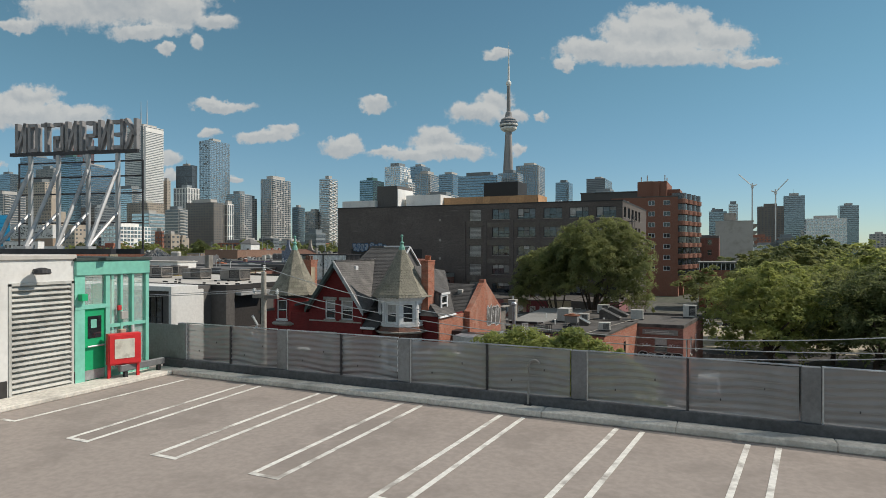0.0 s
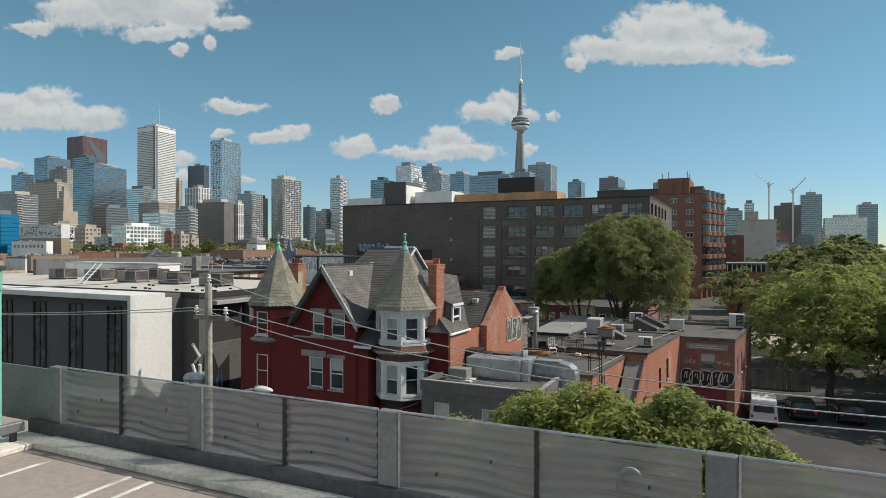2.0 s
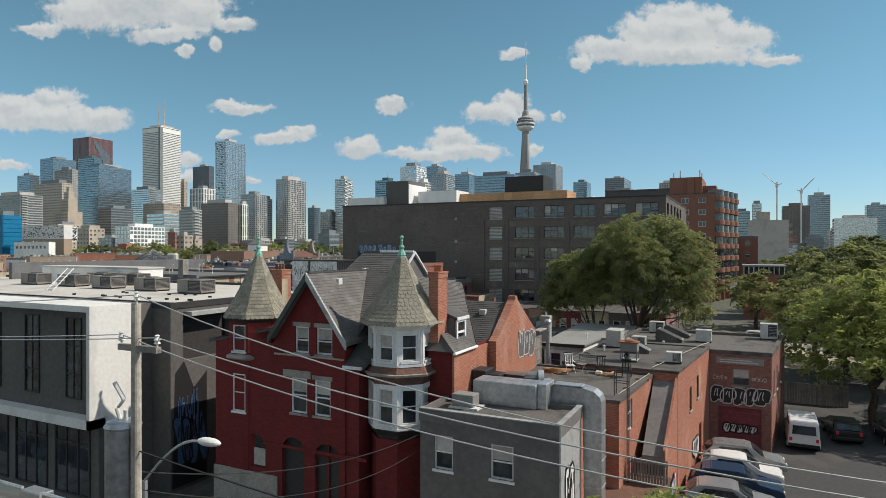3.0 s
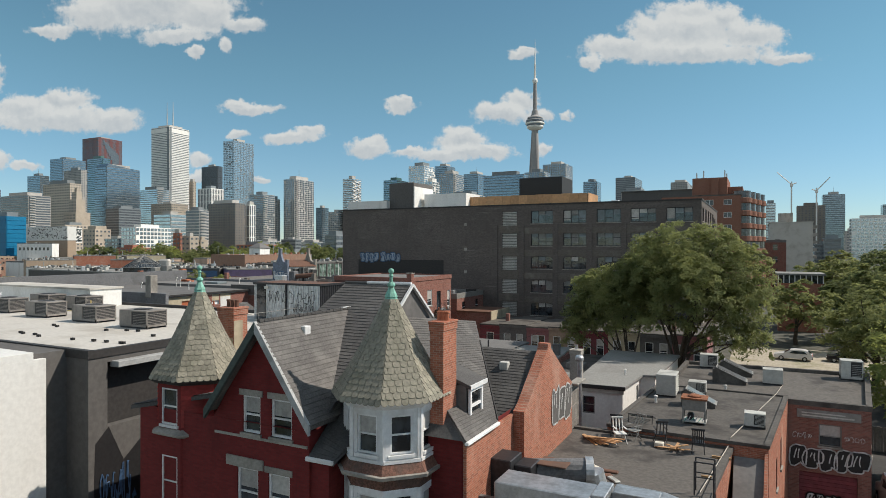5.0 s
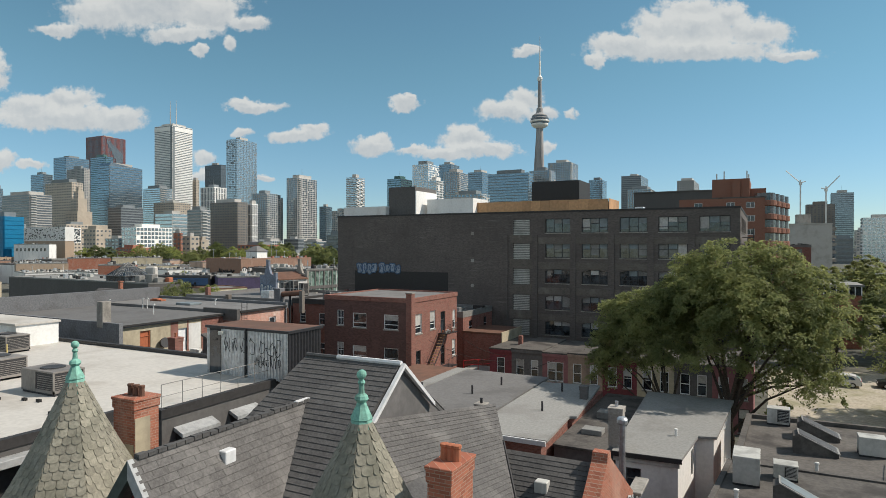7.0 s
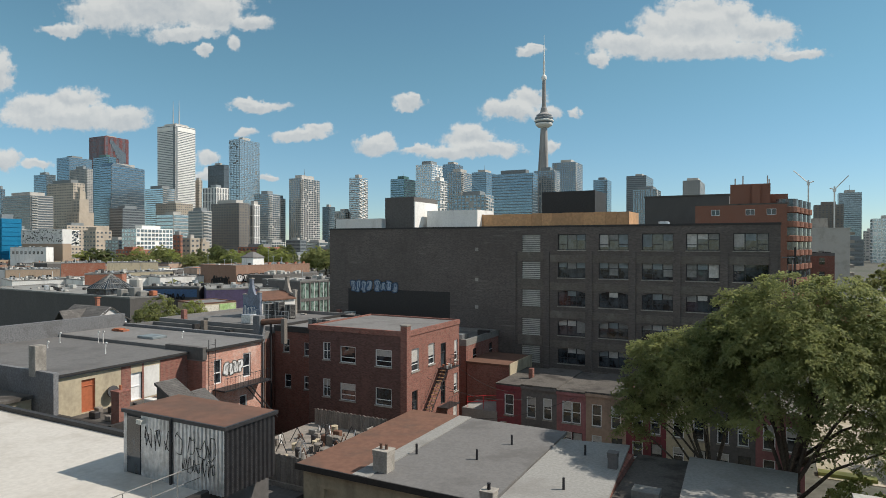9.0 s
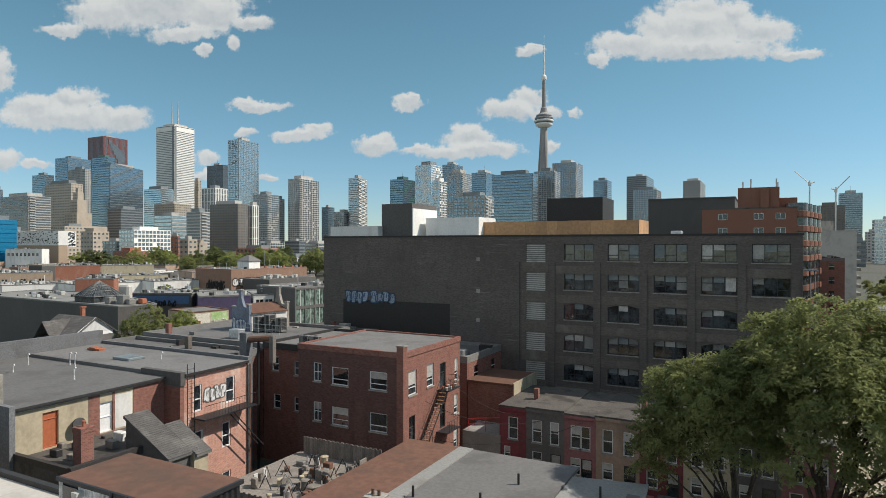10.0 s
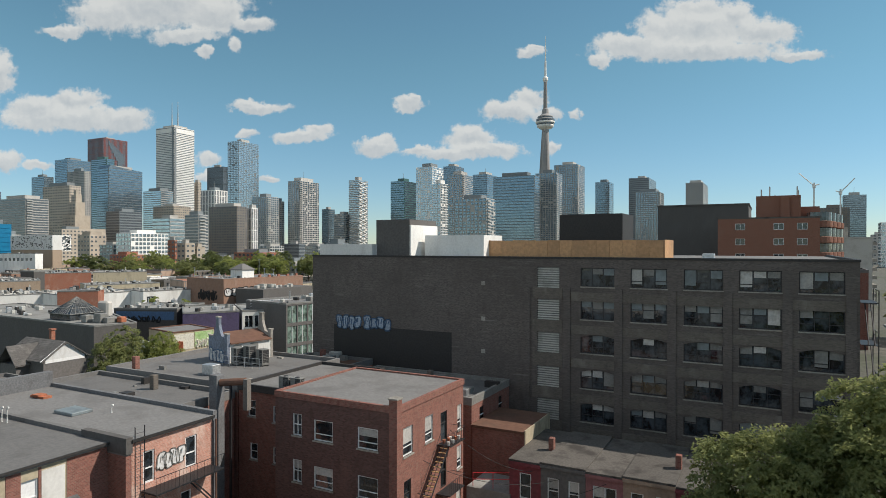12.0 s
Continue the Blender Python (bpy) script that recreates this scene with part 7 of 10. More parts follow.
fe = thing("fire_escape", "black steel fire escape on the warehouse corner", "fire escape", at=(-13.5, 104.6, 0))
for dy in (0.0, 3.0):
    part("post", rods(((1.1, dy, 0), (1.1, dy, 18.4), 0.04), n=6), "dark_steel", fe)
for z in (7.8, 11.0, 14.2, 17.4):
    part("landing", boxes((0, 1.1, 0, 3.0, z, z + 0.06)), "dark_steel", fe)
    part("rail", rods(((1.1, 0, z + 1), (1.1, 3, z + 1), 0.03), ((1.1, 0, z), (1.1, 0, z + 1), 0.03), ((1.1, 3, z), (1.1, 3, z + 1), 0.03), ((1.1, 1.5, z), (1.1, 1.5, z + 1), 0.03), n=5), "dark_steel", fe)
    if z < 17:
        part("stair", rods(((0.5, 0.2, z), (0.5, 2.8, z + 3.2), 0.05), ((0.9, 0.2, z), (0.9, 2.8, z + 3.2), 0.05), n=5), "dark_steel", fe)

# ---- red three-storey corner house ----
red = thing("apartment_house", "three-storey red brick house with white windows and flat roof", "house")
RX0, RX1, RY0, RY1, RZ1 = -50.4, -40.4, 81.0, 90.6, 11.5
fw = []
for za, zb in ((8.6, 10.0), (5.4, 6.85), (2.2, 3.7)):
    fw += [(3.4, 5.0, za, zb), (7.0, 8.6, za, zb), (1.55, 2.35, za + 0.1, zb + 0.2)]
rw = [(0.8, 2.05, 8.2, 10.05), (3.65, 4.8, 8.3, 10.1), (8.6, 9.3, 7.9, 9.8), (8.5, 9.3, 5.0, 6.7), (5.9, 6.9, 7.75, 9.85), (0.9, 1.8, 4.4, 6.6), (5.9, 6.8, 4.4, 6.4), (8.4, 9.2, 2.0, 3.7)]
bm = bmesh.new()
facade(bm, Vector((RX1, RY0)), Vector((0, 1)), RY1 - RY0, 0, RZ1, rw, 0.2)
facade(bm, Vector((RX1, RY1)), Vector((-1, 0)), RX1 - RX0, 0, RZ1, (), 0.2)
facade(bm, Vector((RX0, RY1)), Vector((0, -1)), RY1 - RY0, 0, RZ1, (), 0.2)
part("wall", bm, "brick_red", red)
# the front takes the darker brick, so part of its shade is painted
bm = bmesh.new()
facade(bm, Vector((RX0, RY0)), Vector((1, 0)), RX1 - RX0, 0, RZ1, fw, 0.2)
part("front_wall", bm, "brick_front_shaded", red, "dark maroon brick front with its shade put into the colour")
fsd, rsd2 = Side((RX0, RY0), (1, 0)), Side((RX1, RY0), (0, 1))
for k, s in enumerate(fw):
    window(red, fsd, *s, w=0.07, rows=(0.32,) if k % 3 < 2 else (0.5,), cols=(0.5,) if k % 3 == 2 else (), blind=0.4 if k % 2 else 0.0)
for k, s in enumerate(rw):
    if k in (4, 5, 6):
        window(red, rsd2, *s, "dark_trim", w=0.08, rows=(0.6,), sill="", name="door", label="dark fire door")
    else:
        window(red, rsd2, *s, w=0.07, rows=(0.3,), blind=0.6)
flat_roof(red, RX0, RX1 + 0.05, RY0 - 0.05, RY1, RZ1, "membrane_grey", 0.12, 0.2, "brick_red")
part("pilaster", boxes((RX1 - 0.5, RX1 + 0.09, RY0 - 0.1, RY0 + 0.5, 0, 12.05)), "brick_red", red)
part("corner_cap", boxes((RX1 - 0.56, RX1 + 0.14, RY0 - 0.15, RY0 + 0.56, 12.05, 12.14)), "stone_trim", red)
esc = thing("fire_escape", "zigzag black steel fire escape with wooden treads", "fire escape", at=(RX1, RY0, 0))
for z, y0, y1 in ((7.7, 5.4, 7.6), (4.35, 0.6, 2.6), (4.3, 5.2, 7.6)):
    part("landing", boxes((0.02, 1.1, y0, y1, z, z + 0.06)), "dark_steel", esc)
    bm = bmesh.new()
    n = 8
    for k in range(n + 1):
        y = y0 + (y1 - y0) * k / n
        rod(bm, (1.1, y, z), (1.1, y, z + 0.95), 0.014, n=4)
    rod(bm, (1.1, y0, z + 0.95), (1.1, y1, z + 0.95), 0.02, n=5)
    rod(bm, (0.02, y1, z + 0.95), (1.1, y1, z + 0.95), 0.02, n=5)
    part("railing", bm, "dark_steel", esc)
for dx in (0.25, 0.85):
    part("stringer", rods(((dx, 2.4, 4.4), (dx, 5.5, 7.7), 0.045), n=5), "dark_steel", esc)
    part("handrail", rods(((dx, 2.4, 5.3), (dx, 5.5, 8.6), 0.02), n=5), "dark_steel", esc)
for k in range(13):
    f = (k + 0.5) / 13
    part("tread", boxes((0.27, 0.83, 2.4 + 3.1 * f - 0.12, 2.4 + 3.1 * f + 0.12, 4.4 + 3.3 * f, 4.44 + 3.3 * f)), "timber", esc)
for dx in (0.25, 0.85):
    part("stringer", rods(((dx, 0.8, 4.4), (dx, -2.0, 1.2), 0.045), n=5), "dark_steel", esc)
for k in range(7):
    x = random.Random(k).uniform(0.2, 0.9)
    part("flower_pot", rods(((x, 5.6 + 0.28 * k, 7.76), (x, 5.6 + 0.28 * k, 8.0), 0.09, 0.12)), "terracotta" if k % 2 else "plastic_white", esc)
wing = thing("house_wing", "dark red brick rear wing with white windows", "house")
ww = [(1.0, 1.8, 8.2, 9.5), (3.6, 4.4, 8.0, 9.3), (1.2, 2.0, 4.8, 6.1), (3.6, 4.4, 4.8, 6.1), (5.6, 6.3, 5.0, 6.3)]
bm = bmesh.new()
block_walls(bm, -57.5, RX0 - 0.02, 84.5, 95, 0, 10.4, front=ww)
part("wall", bm, "brick_red", wing)
for s in ww:
    window(wing, Side((-57.5, 84.5), (1, 0)), *s, w=0.07, rows=(0.5,))
flat_roof(wing, -57.5, RX0 - 0.02, 84.4, 95, 10.5, "membrane_grey", 0.25, 0.2, "dark_trim")
part("downpipe", rods(((-51.3, 84.4, 0), (-51.3, 84.4, 10.4), 0.06)), "ac_shell", wing)
for k in range(2):
    ac_unit("air_conditioner", -53.4 + 1.2 * k, 85.4, 10.5, 1.0, 0.5, 1.0, "ac_grey", "grey wall-type condenser at the roof edge")
flue = thing("brick_flue", "dark flue with a rusty horizontal pipe and wooden post", "flue", at=(-56.8, 81.6, 0))
part("shaft", boxes((-0.4, 0.4, -0.4, 0.4, 0, 12.0), bev=0.03), "dark_concrete", flue)
part("pipe", rods(((0.4, 0, 11.4), (2.4, 0.6, 11.6), 0.28), n=12), "rust_metal", flue)
part("post", boxes((2.4, 2.8, 0.3, 0.7, 9.5, 11.8)), "weathered_wood", flue)
part("bracket", boxes((1.2, 1.35, 0.1, 0.25, 0, 11.3)), "dark_steel", flue)
yard = thing("board_fence", "weathered wooden board fence round a back yard", "fence", at=(-46.5, 66.5, 0))
for k in range(40):
    part("board", boxes((0.02 + 0.2 * k, 0.2 + 0.2 * k, 0, 0.05, 4.4, 6.0 + 0.06 * (k % 2))), "weathered_wood", yard)
for k in range(34):
    part("board", boxes((0.02 + 0.2 * k, 0.2 + 0.2 * k, 10.5, 10.55, 4.2, 5.6 + 0.06 * (k % 2))), "weathered_wood", yard)
part("rail", boxes((0, 8.0, 0.05, 0.12, 4.6, 4.7), (0, 8.0, 0.05, 0.12, 5.5, 5.6)), "weathered_wood", yard)
solid("yard_deck", boxes((-47, -38.6, 66.4, 77.3, 0, 4.4)), "weathered_wood", "raised wooden back yard deck full of clutter", "deck", kind="structure")
jr = random.Random(77)
for k in range(46):
    x, y = jr.uniform(-45.8, -39.2), jr.uniform(67, 76.5)
    kind = jr.choice(("crate", "bin", "can", "sheet"))
    w, h = jr.uniform(0.15, 0.4), jr.uniform(0.25, 0.7)
    if kind == "crate":
        solid("crate", boxes((x - w, x + w, y - w * 0.7, y + w * 0.7, 4.4, 4.4 + h), bev=0.03), jr.choice(("weathered_wood", "dark_steel", "rust_metal", "ac_grey", "weathered_wood")), "old storage crate in the cluttered yard", "crate", "yard clutter")
    elif kind == "sheet":
        solid("folded_chair", boxes((x - 0.05, x + 0.05, y - w, y + w, 4.4, 4.4 + h * 1.2), bev=0.02), jr.choice(("plastic_white", "dark_steel", "weathered_wood")), "folded chair leaning in the cluttered yard", "chair", "yard clutter")
    else:
        bm = bmesh.new()
        lathe(bm, x, y, ((w * 0.8, 4.4), (w * 0.9, 4.4 + h * 0.9), (w, 4.4 + h * 0.92), (w * 0.8, 4.4 + h)), 12)
        solid("bin", bm, jr.choice(("ac_grey", "dark_steel", "rust_metal", "weathered_wood", "cream_render")), "round bin in the cluttered yard", "bin", "yard clutter")
for k in range(26):
    x, y, a = jr.uniform(-45.6, -39.4), jr.uniform(66.8, 75.5), jr.uniform(0, 6.28)
    n = jr.uniform(0.5, 1.1)
    solid("scrap_pipe", rods(((x, y, 4.42), (x + n * 0.5 * math.cos(a), y + n * 0.5 * math.sin(a), 4.4 + n), 0.035), ((x + n * 0.5 * math.cos(a), y + n * 0.5 * math.sin(a), 4.4 + n), (x + n * math.cos(a), y + n * math.sin(a), 4.42), 0.03), n=6), jr.choice(("galvanised", "rust_metal", "weathered_wood", "dark_steel")), "bent scrap pipe lying in the cluttered yard", "pipe", "yard clutter")
kiosk = thing("red_kiosk", "dark shed with a red sprayed panel", "shed", at=(-38.4, 63.8, 0))
part("body", boxes((-3.0, 0, 0, 2.4, 0, 4.2)), "charcoal_render", kiosk)
part("panel", boxes((-1.9, -0.1, -0.04, 0, 2.8, 4.1)), "red_paint", kiosk)

# tan box house beside the red one
tan = thing("tan_shed", "small building with a peeling cream side wall", "building")
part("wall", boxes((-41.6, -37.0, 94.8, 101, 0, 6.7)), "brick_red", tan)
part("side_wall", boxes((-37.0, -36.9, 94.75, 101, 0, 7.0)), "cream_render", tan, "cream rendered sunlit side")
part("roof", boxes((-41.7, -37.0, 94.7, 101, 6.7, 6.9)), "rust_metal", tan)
stair_d = thing("red_stair_rail", "red steel stair rail beside the alley", "railing", at=(-40.0, 91.5, 3.2))
part("rail", rods(((0, 0, 1.0), (3.2, 0.4, 1.4), 0.03), ((0, 0, 0.5), (3.2, 0.4, 0.9), 0.03), ((0, 0, 0), (0, 0, 1), 0.03), ((1.6, 0.2, 0), (1.6, 0.2, 1.2), 0.03), ((3.2, 0.4, 0), (3.2, 0.4, 1.4), 0.03), n=5), "red_paint", stair_d)
solid("alley_wall", boxes((-40.4, -36.8, 91.2, 94.7, 0, 3.2)), "membrane_light", "pale grey lean-to between the houses", "lean-to", kind="structure")

# ---- row of small painted houses ----
ROW_MATS = ("maroon_render", "grey_render", "pink_render", "peach_render", "maroon_render", "cream_render", "grey_render", "pink_render")
x = -36.9
for k in range(8):
    w = (2.45, 3.3, 2.6, 3.4, 3.2, 3.3, 3.2, 3.3)[k]
    hs = thing("row_house", "two-storey %s painted row house with tall sash windows" % ("dark red", "grey", "rose pink", "peach", "maroon", "cream", "grey", "pink")[k], "house", "row houses", at=(x, 91.3, 0))
    top = 5.75 + (0.12 if k % 2 else 0.0)
    ho = [(0.5, 1.35, 3.05, 4.95), (w - 1.25, w - 0.45, 3.05, 4.95), (0.5, 1.35, 0.9, 2.3), (w - 1.2, w - 0.3, 0.2, 2.3)] if w > 2.5 else [(0.8, 1.7, 3.05, 4.95), (0.4, 1.0, 1.2, 2.4)]
    bm = bmesh.new()
    block_walls(bm, 0, w - 0.01, 0, 8.4, 0, top, front=ho)
    part("wall", bm, ROW_MATS[k], hs)
    sd = Side((0, 0), (1, 0))
    for q, s in enumerate(ho):
        window(hs, sd, *s, "white_trim" if q < 3 else "dark_trim", w=0.08, rows=(0.5,), blind=0.4 if (q + k) % 3 else 0.0)
    part("roof", boxes((-0.03, w + 0.02, -0.12, 8.5, top, top + 0.14)), "membrane_dark", hs)
    part("cornice", boxes((-0.02, w + 0.01, -0.16, -0.0, top - 0.25, top - 0.01)), ROW_MATS[k], hs)
    if k in (0, 3, 6):
        part("chimney", boxes((w - 0.4, w, 3, 3.5, top, top + 1.1), bev=0.02), "brick_red", hs)
    x += w

# ---- brick houses whose backs face the roofs ----
hb = thing("back_house", "brick house back with a terrace door and grey flat roof", "house")
bm = bmesh.new()
block_walls(bm, -68.5, -52.7, 60.4, 70.2, 0, 10.5, right=((1.6, 2.5, 8.05, 10.1), (5.0, 5.85, 8.05, 9.9)))
part("wall", bm, "cream_render", hb, "cream rendered wall")
part("wall", boxes((-53, -52.68, 64.7, 70.2, 0, 8.0), (-53, -52.68, 64.7, 65.4, 8.0, 10.5), (-53, -52.68, 67.7, 70.2, 8.0, 10.5), (-53, -52.68, 66.25, 66.4, 8.0, 10.5)), "brick_red", hb, "sunlit red brick wall")
part("patch", boxes((-52.69, -52.672, 66.4, 67.6, 8.1, 10.2)), "white_paint", hb, "white painted patch")
hsd = Side((-52.7, 60.4), (0, 1))
window(hb, hsd, 1.6, 2.5, 8.05, 10.1, "orange_door", "orange_door", rows=(0.8,), sill="", name="door", label="orange wooden terrace door")
window(hb, hsd, 5.0, 5.85, 8.05, 9.9, "white_trim", "white_trim", rows=(0.5,), sill="", name="door", label="white terrace door")
part("party_wall", boxes((-68.5, -52.4, 60.1, 60.4, 0, 10.9)), "dark_concrete", hb, "grey-brown party wall")
part("roof", boxes((-68.5, -52.5, 60.4, 70.2, 10.5, 10.72)), "membrane_grey", hb)
part("fascia", boxes((-52.5, -52.42, 60.4, 70.2, 10.6, 10.73)), "dark_trim", hb)
part("dish", rods(((-52.5, 63.9, 9.0), (-52.3, 63.9, 9.05), 0.36, 0.4), n=16), "ac_dark", hb, "dark satellite dish")
part("parapet", boxes((-69.0, -68.5, 52.0, 76.2, 9.5, 12.1)), "dark_concrete", hb, "dark back of a street parapet")
part("chimney", boxes((-54.9, -54.2, 60.05, 60.75, 10.5, 12.4), bev=0.03), "stone_trim", hb)
terr = thing("roof_terrace", "flat tar terrace with a low parapet and clutter", "terrace", kind="structure")
part("deck", boxes((-52.6, -47.3, 60.3, 67.2, 0, 8.0)), "membrane_dark", terr)
part("parapet", boxes((-47.6, -47.3, 60.3, 67.2, 8.0, 8.4), (-52.6, -47.6, 60.3, 60.55, 8.0, 8.35)), "dark_trim", terr)
chimney("chimney", -48.9, -48.2, 61.4, 62.1, 8.0, 10.0, "brick_red", "narrow dark brick chimney with a clay pot", 1)
for k in range(14):
    x, y = jr.uniform(-52.2, -48.0), jr.uniform(61, 67)
    s = jr.uniform(0.12, 0.4)
    solid("terrace_junk", boxes((x - s, x + s, y - s * 0.6, y + s * 0.6, 8.0, 8.0 + s * 1.3), bev=0.03), jr.choice(("ac_grey", "plastic_white", "weathered_wood", "weathered_wood", "dark_steel")), "small box or bag lying on the terrace", "junk", "terrace clutter")

ha = thing("back_house", "orange brick house back with white doors and sprayed letters", "house")
bm = bmesh.new()
hole = ((0.85, 1.6, 8.15, 10.0), (3.75, 4.6, 8.15, 10.05), (3.4, 4.2, 5.0, 6.8), (0.9, 1.7, 5.0, 6.8), (1.0, 1.8, 1.5, 3.2), (3.4, 4.2, 1.5, 3.2))
block_walls(bm, -68.5, -51.2, 70.3, 76.1, 0, 10.75, right=hole)
part("wall", bm, "brick_peeled", ha, "orange brick wall with peeling pale paint")
asd = Side((-51.2, 70.3), (0, 1))
for k, s in enumerate(hole):
    window(ha, asd, *s, "white_trim", "glass_dark", w=0.09, rows=(0.45,), sill="", name="door" if k < 2 else "window")
part("party_wall", boxes((-68.5, -51.1, 70.0, 70.3, 0, 10.1)), "brick_red", ha)
part("party_wall", boxes((-68.5, -51.1, 70.0, 70.3, 10.1, 10.96)), "membrane_grey", ha, "shaded red brick party wall")
part("wall_cap", boxes((-55.0, -51.0, 69.95, 70.35, 10.2, 11.1)), "charcoal_render", ha, "grey rendered wall top")
part("party_wall", boxes((-68.5, -51.1, 76.1, 76.4, 0, 11.2)), "dark_concrete", ha)
part("roof", boxes((-68.5, -51.0, 70.3, 76.1, 10.75, 10.95)), "membrane_grey", ha)
part("fascia", boxes((-51.0, -50.93, 70.3, 76.1, 10.8, 10.96)), "dark_trim", ha)
bubble_tag(ha, asd, 1.8, 9.15, 1.85, 1.1, 4, 61, 0.03, "ac_grey", "graffiti_white", 0.035)
part("landing", boxes((-51.15, -49.9, 71.0, 75.9, 7.75, 7.85)), "dark_steel", ha, "black steel landing")
bm = bmesh.new()
for k in range(20):
    y = 71.0 + 4.9 * k / 19
    rod(bm, (-49.9, y, 7.85), (-49.9, y, 8.75), 0.014, n=4)
rod(bm, (-49.9, 71, 8.75), (-49.9, 75.9, 8.75), 0.022, n=5)
part("railing", bm, "dark_steel", ha)
for dx in (0.0, 0.6):
    part("stair", rods(((-50.6 + dx, 73.6, 7.8), (-50.6 + dx, 76.6, 4.6), 0.05), n=5), "dark_steel", ha)
    part("ladder", rods(((-51.0, 70.5 + dx, 4.0), (-51.0, 70.5 + dx, 11.6), 0.03), n=5), "dark_steel", ha)
for k in range(22):
    part("rung", rods(((-51.0, 70.5, 4.3 + 0.33 * k), (-51.0, 71.1, 4.3 + 0.33 * k), 0.016), n=4), "dark_steel", ha)
part("downpipe", rods(((-50.95, 76.2, 0), (-50.95, 76.2, 10.7), 0.06)), "rust_metal", ha)
part("skylight", boxes((-60.5, -58.6, 71.6, 73.0, 10.95, 11.15), bev=0.03), "lid_blue", ha)
for x, y, h in ((-62.2, 69.4, 0.9), (-61.6, 69.4, 0.95), (-65.0, 68.0, 0.8), (-57.0, 66.5, 0.8), (-63.2, 66.0, 0.5), (-57.3, 73.4, 0.5)):
    v = thing("vent_pipe", "white swan-neck vent pipe on the grey roof", "vent pipe", "vent pipes", at=(x, y, 10.72 if y < 70 else 10.95))
    bm = bmesh.new()
    tube(bm, [(0, 0, 0), (0, 0, h * 0.9), (0.04, 0, h), (0.12, 0, h + 0.04), (0.18, 0, h - 0.04)], 0.05, 8)
    part("pipe", bm, "plastic_white", v)
solid("brick_pile", boxes((-66.4, -64.8, 73.4, 74.0, 10.95, 11.1), (-66.0, -65.2, 73.3, 73.9, 11.1, 11.2)), "terracotta", "small pile of orange bricks on the roof", "brick pile")
gab = thing("stair_hood", "lean-to stair hood with a weathered grey shingle roof", "shed", at=(-48.9, 64.4, 0))
bm = bmesh.new()
va = [bm.verts.new((x, 0, z)) for x, z in ((0.1, 0), (3.6, 0), (3.6, 8.0), (0.1, 9.75))]
vb = [bm.verts.new((x, 1.5, z)) for x, z in ((0.1, 0), (3.6, 0), (3.6, 8.0), (0.1, 9.75))]
bm.faces.new(va)
bm.faces.new(vb[::-1])
for k in range(4):
    bm.faces.new((va[k - 1], vb[k - 1], vb[k], va[k]))
part("wall", bm, "charcoal_render", gab)
part("wall", boxes((1.5, 3.9, 1.51, 2.5, 0, 7.9)), "cream_render", gab, "cream rendered lower wall")
shingled(gab, (3.8, -0.1, 7.98), (3.8, 1.5, 7.98), (0.0, 1.5, 9.9), (0.0, -0.1, 9.9), "shingle_tabs", tab=0.3)
shingled(gab, (4.1, 1.52, 7.83), (4.1, 2.6, 7.83), (1.4, 2.6, 9.2), (1.4, 1.52, 9.2), "shingle_tabs", tab=0.3)
low = thing("back_house", "cream back house with a low grey roof", "house")
bm = bmesh.new()
block_walls(bm, -68.5, -54.5, 50.8, 60.0, 0, 9.2, right=((1.0, 2.0, 6.5, 8.2),))
part("wall", bm, "cream_render", low)
part("roof", boxes((-68.5, -54.3, 55.3, 60.0, 9.2, 9.4)), "membrane_dark", low)

# ---- farther roofs on the left ----


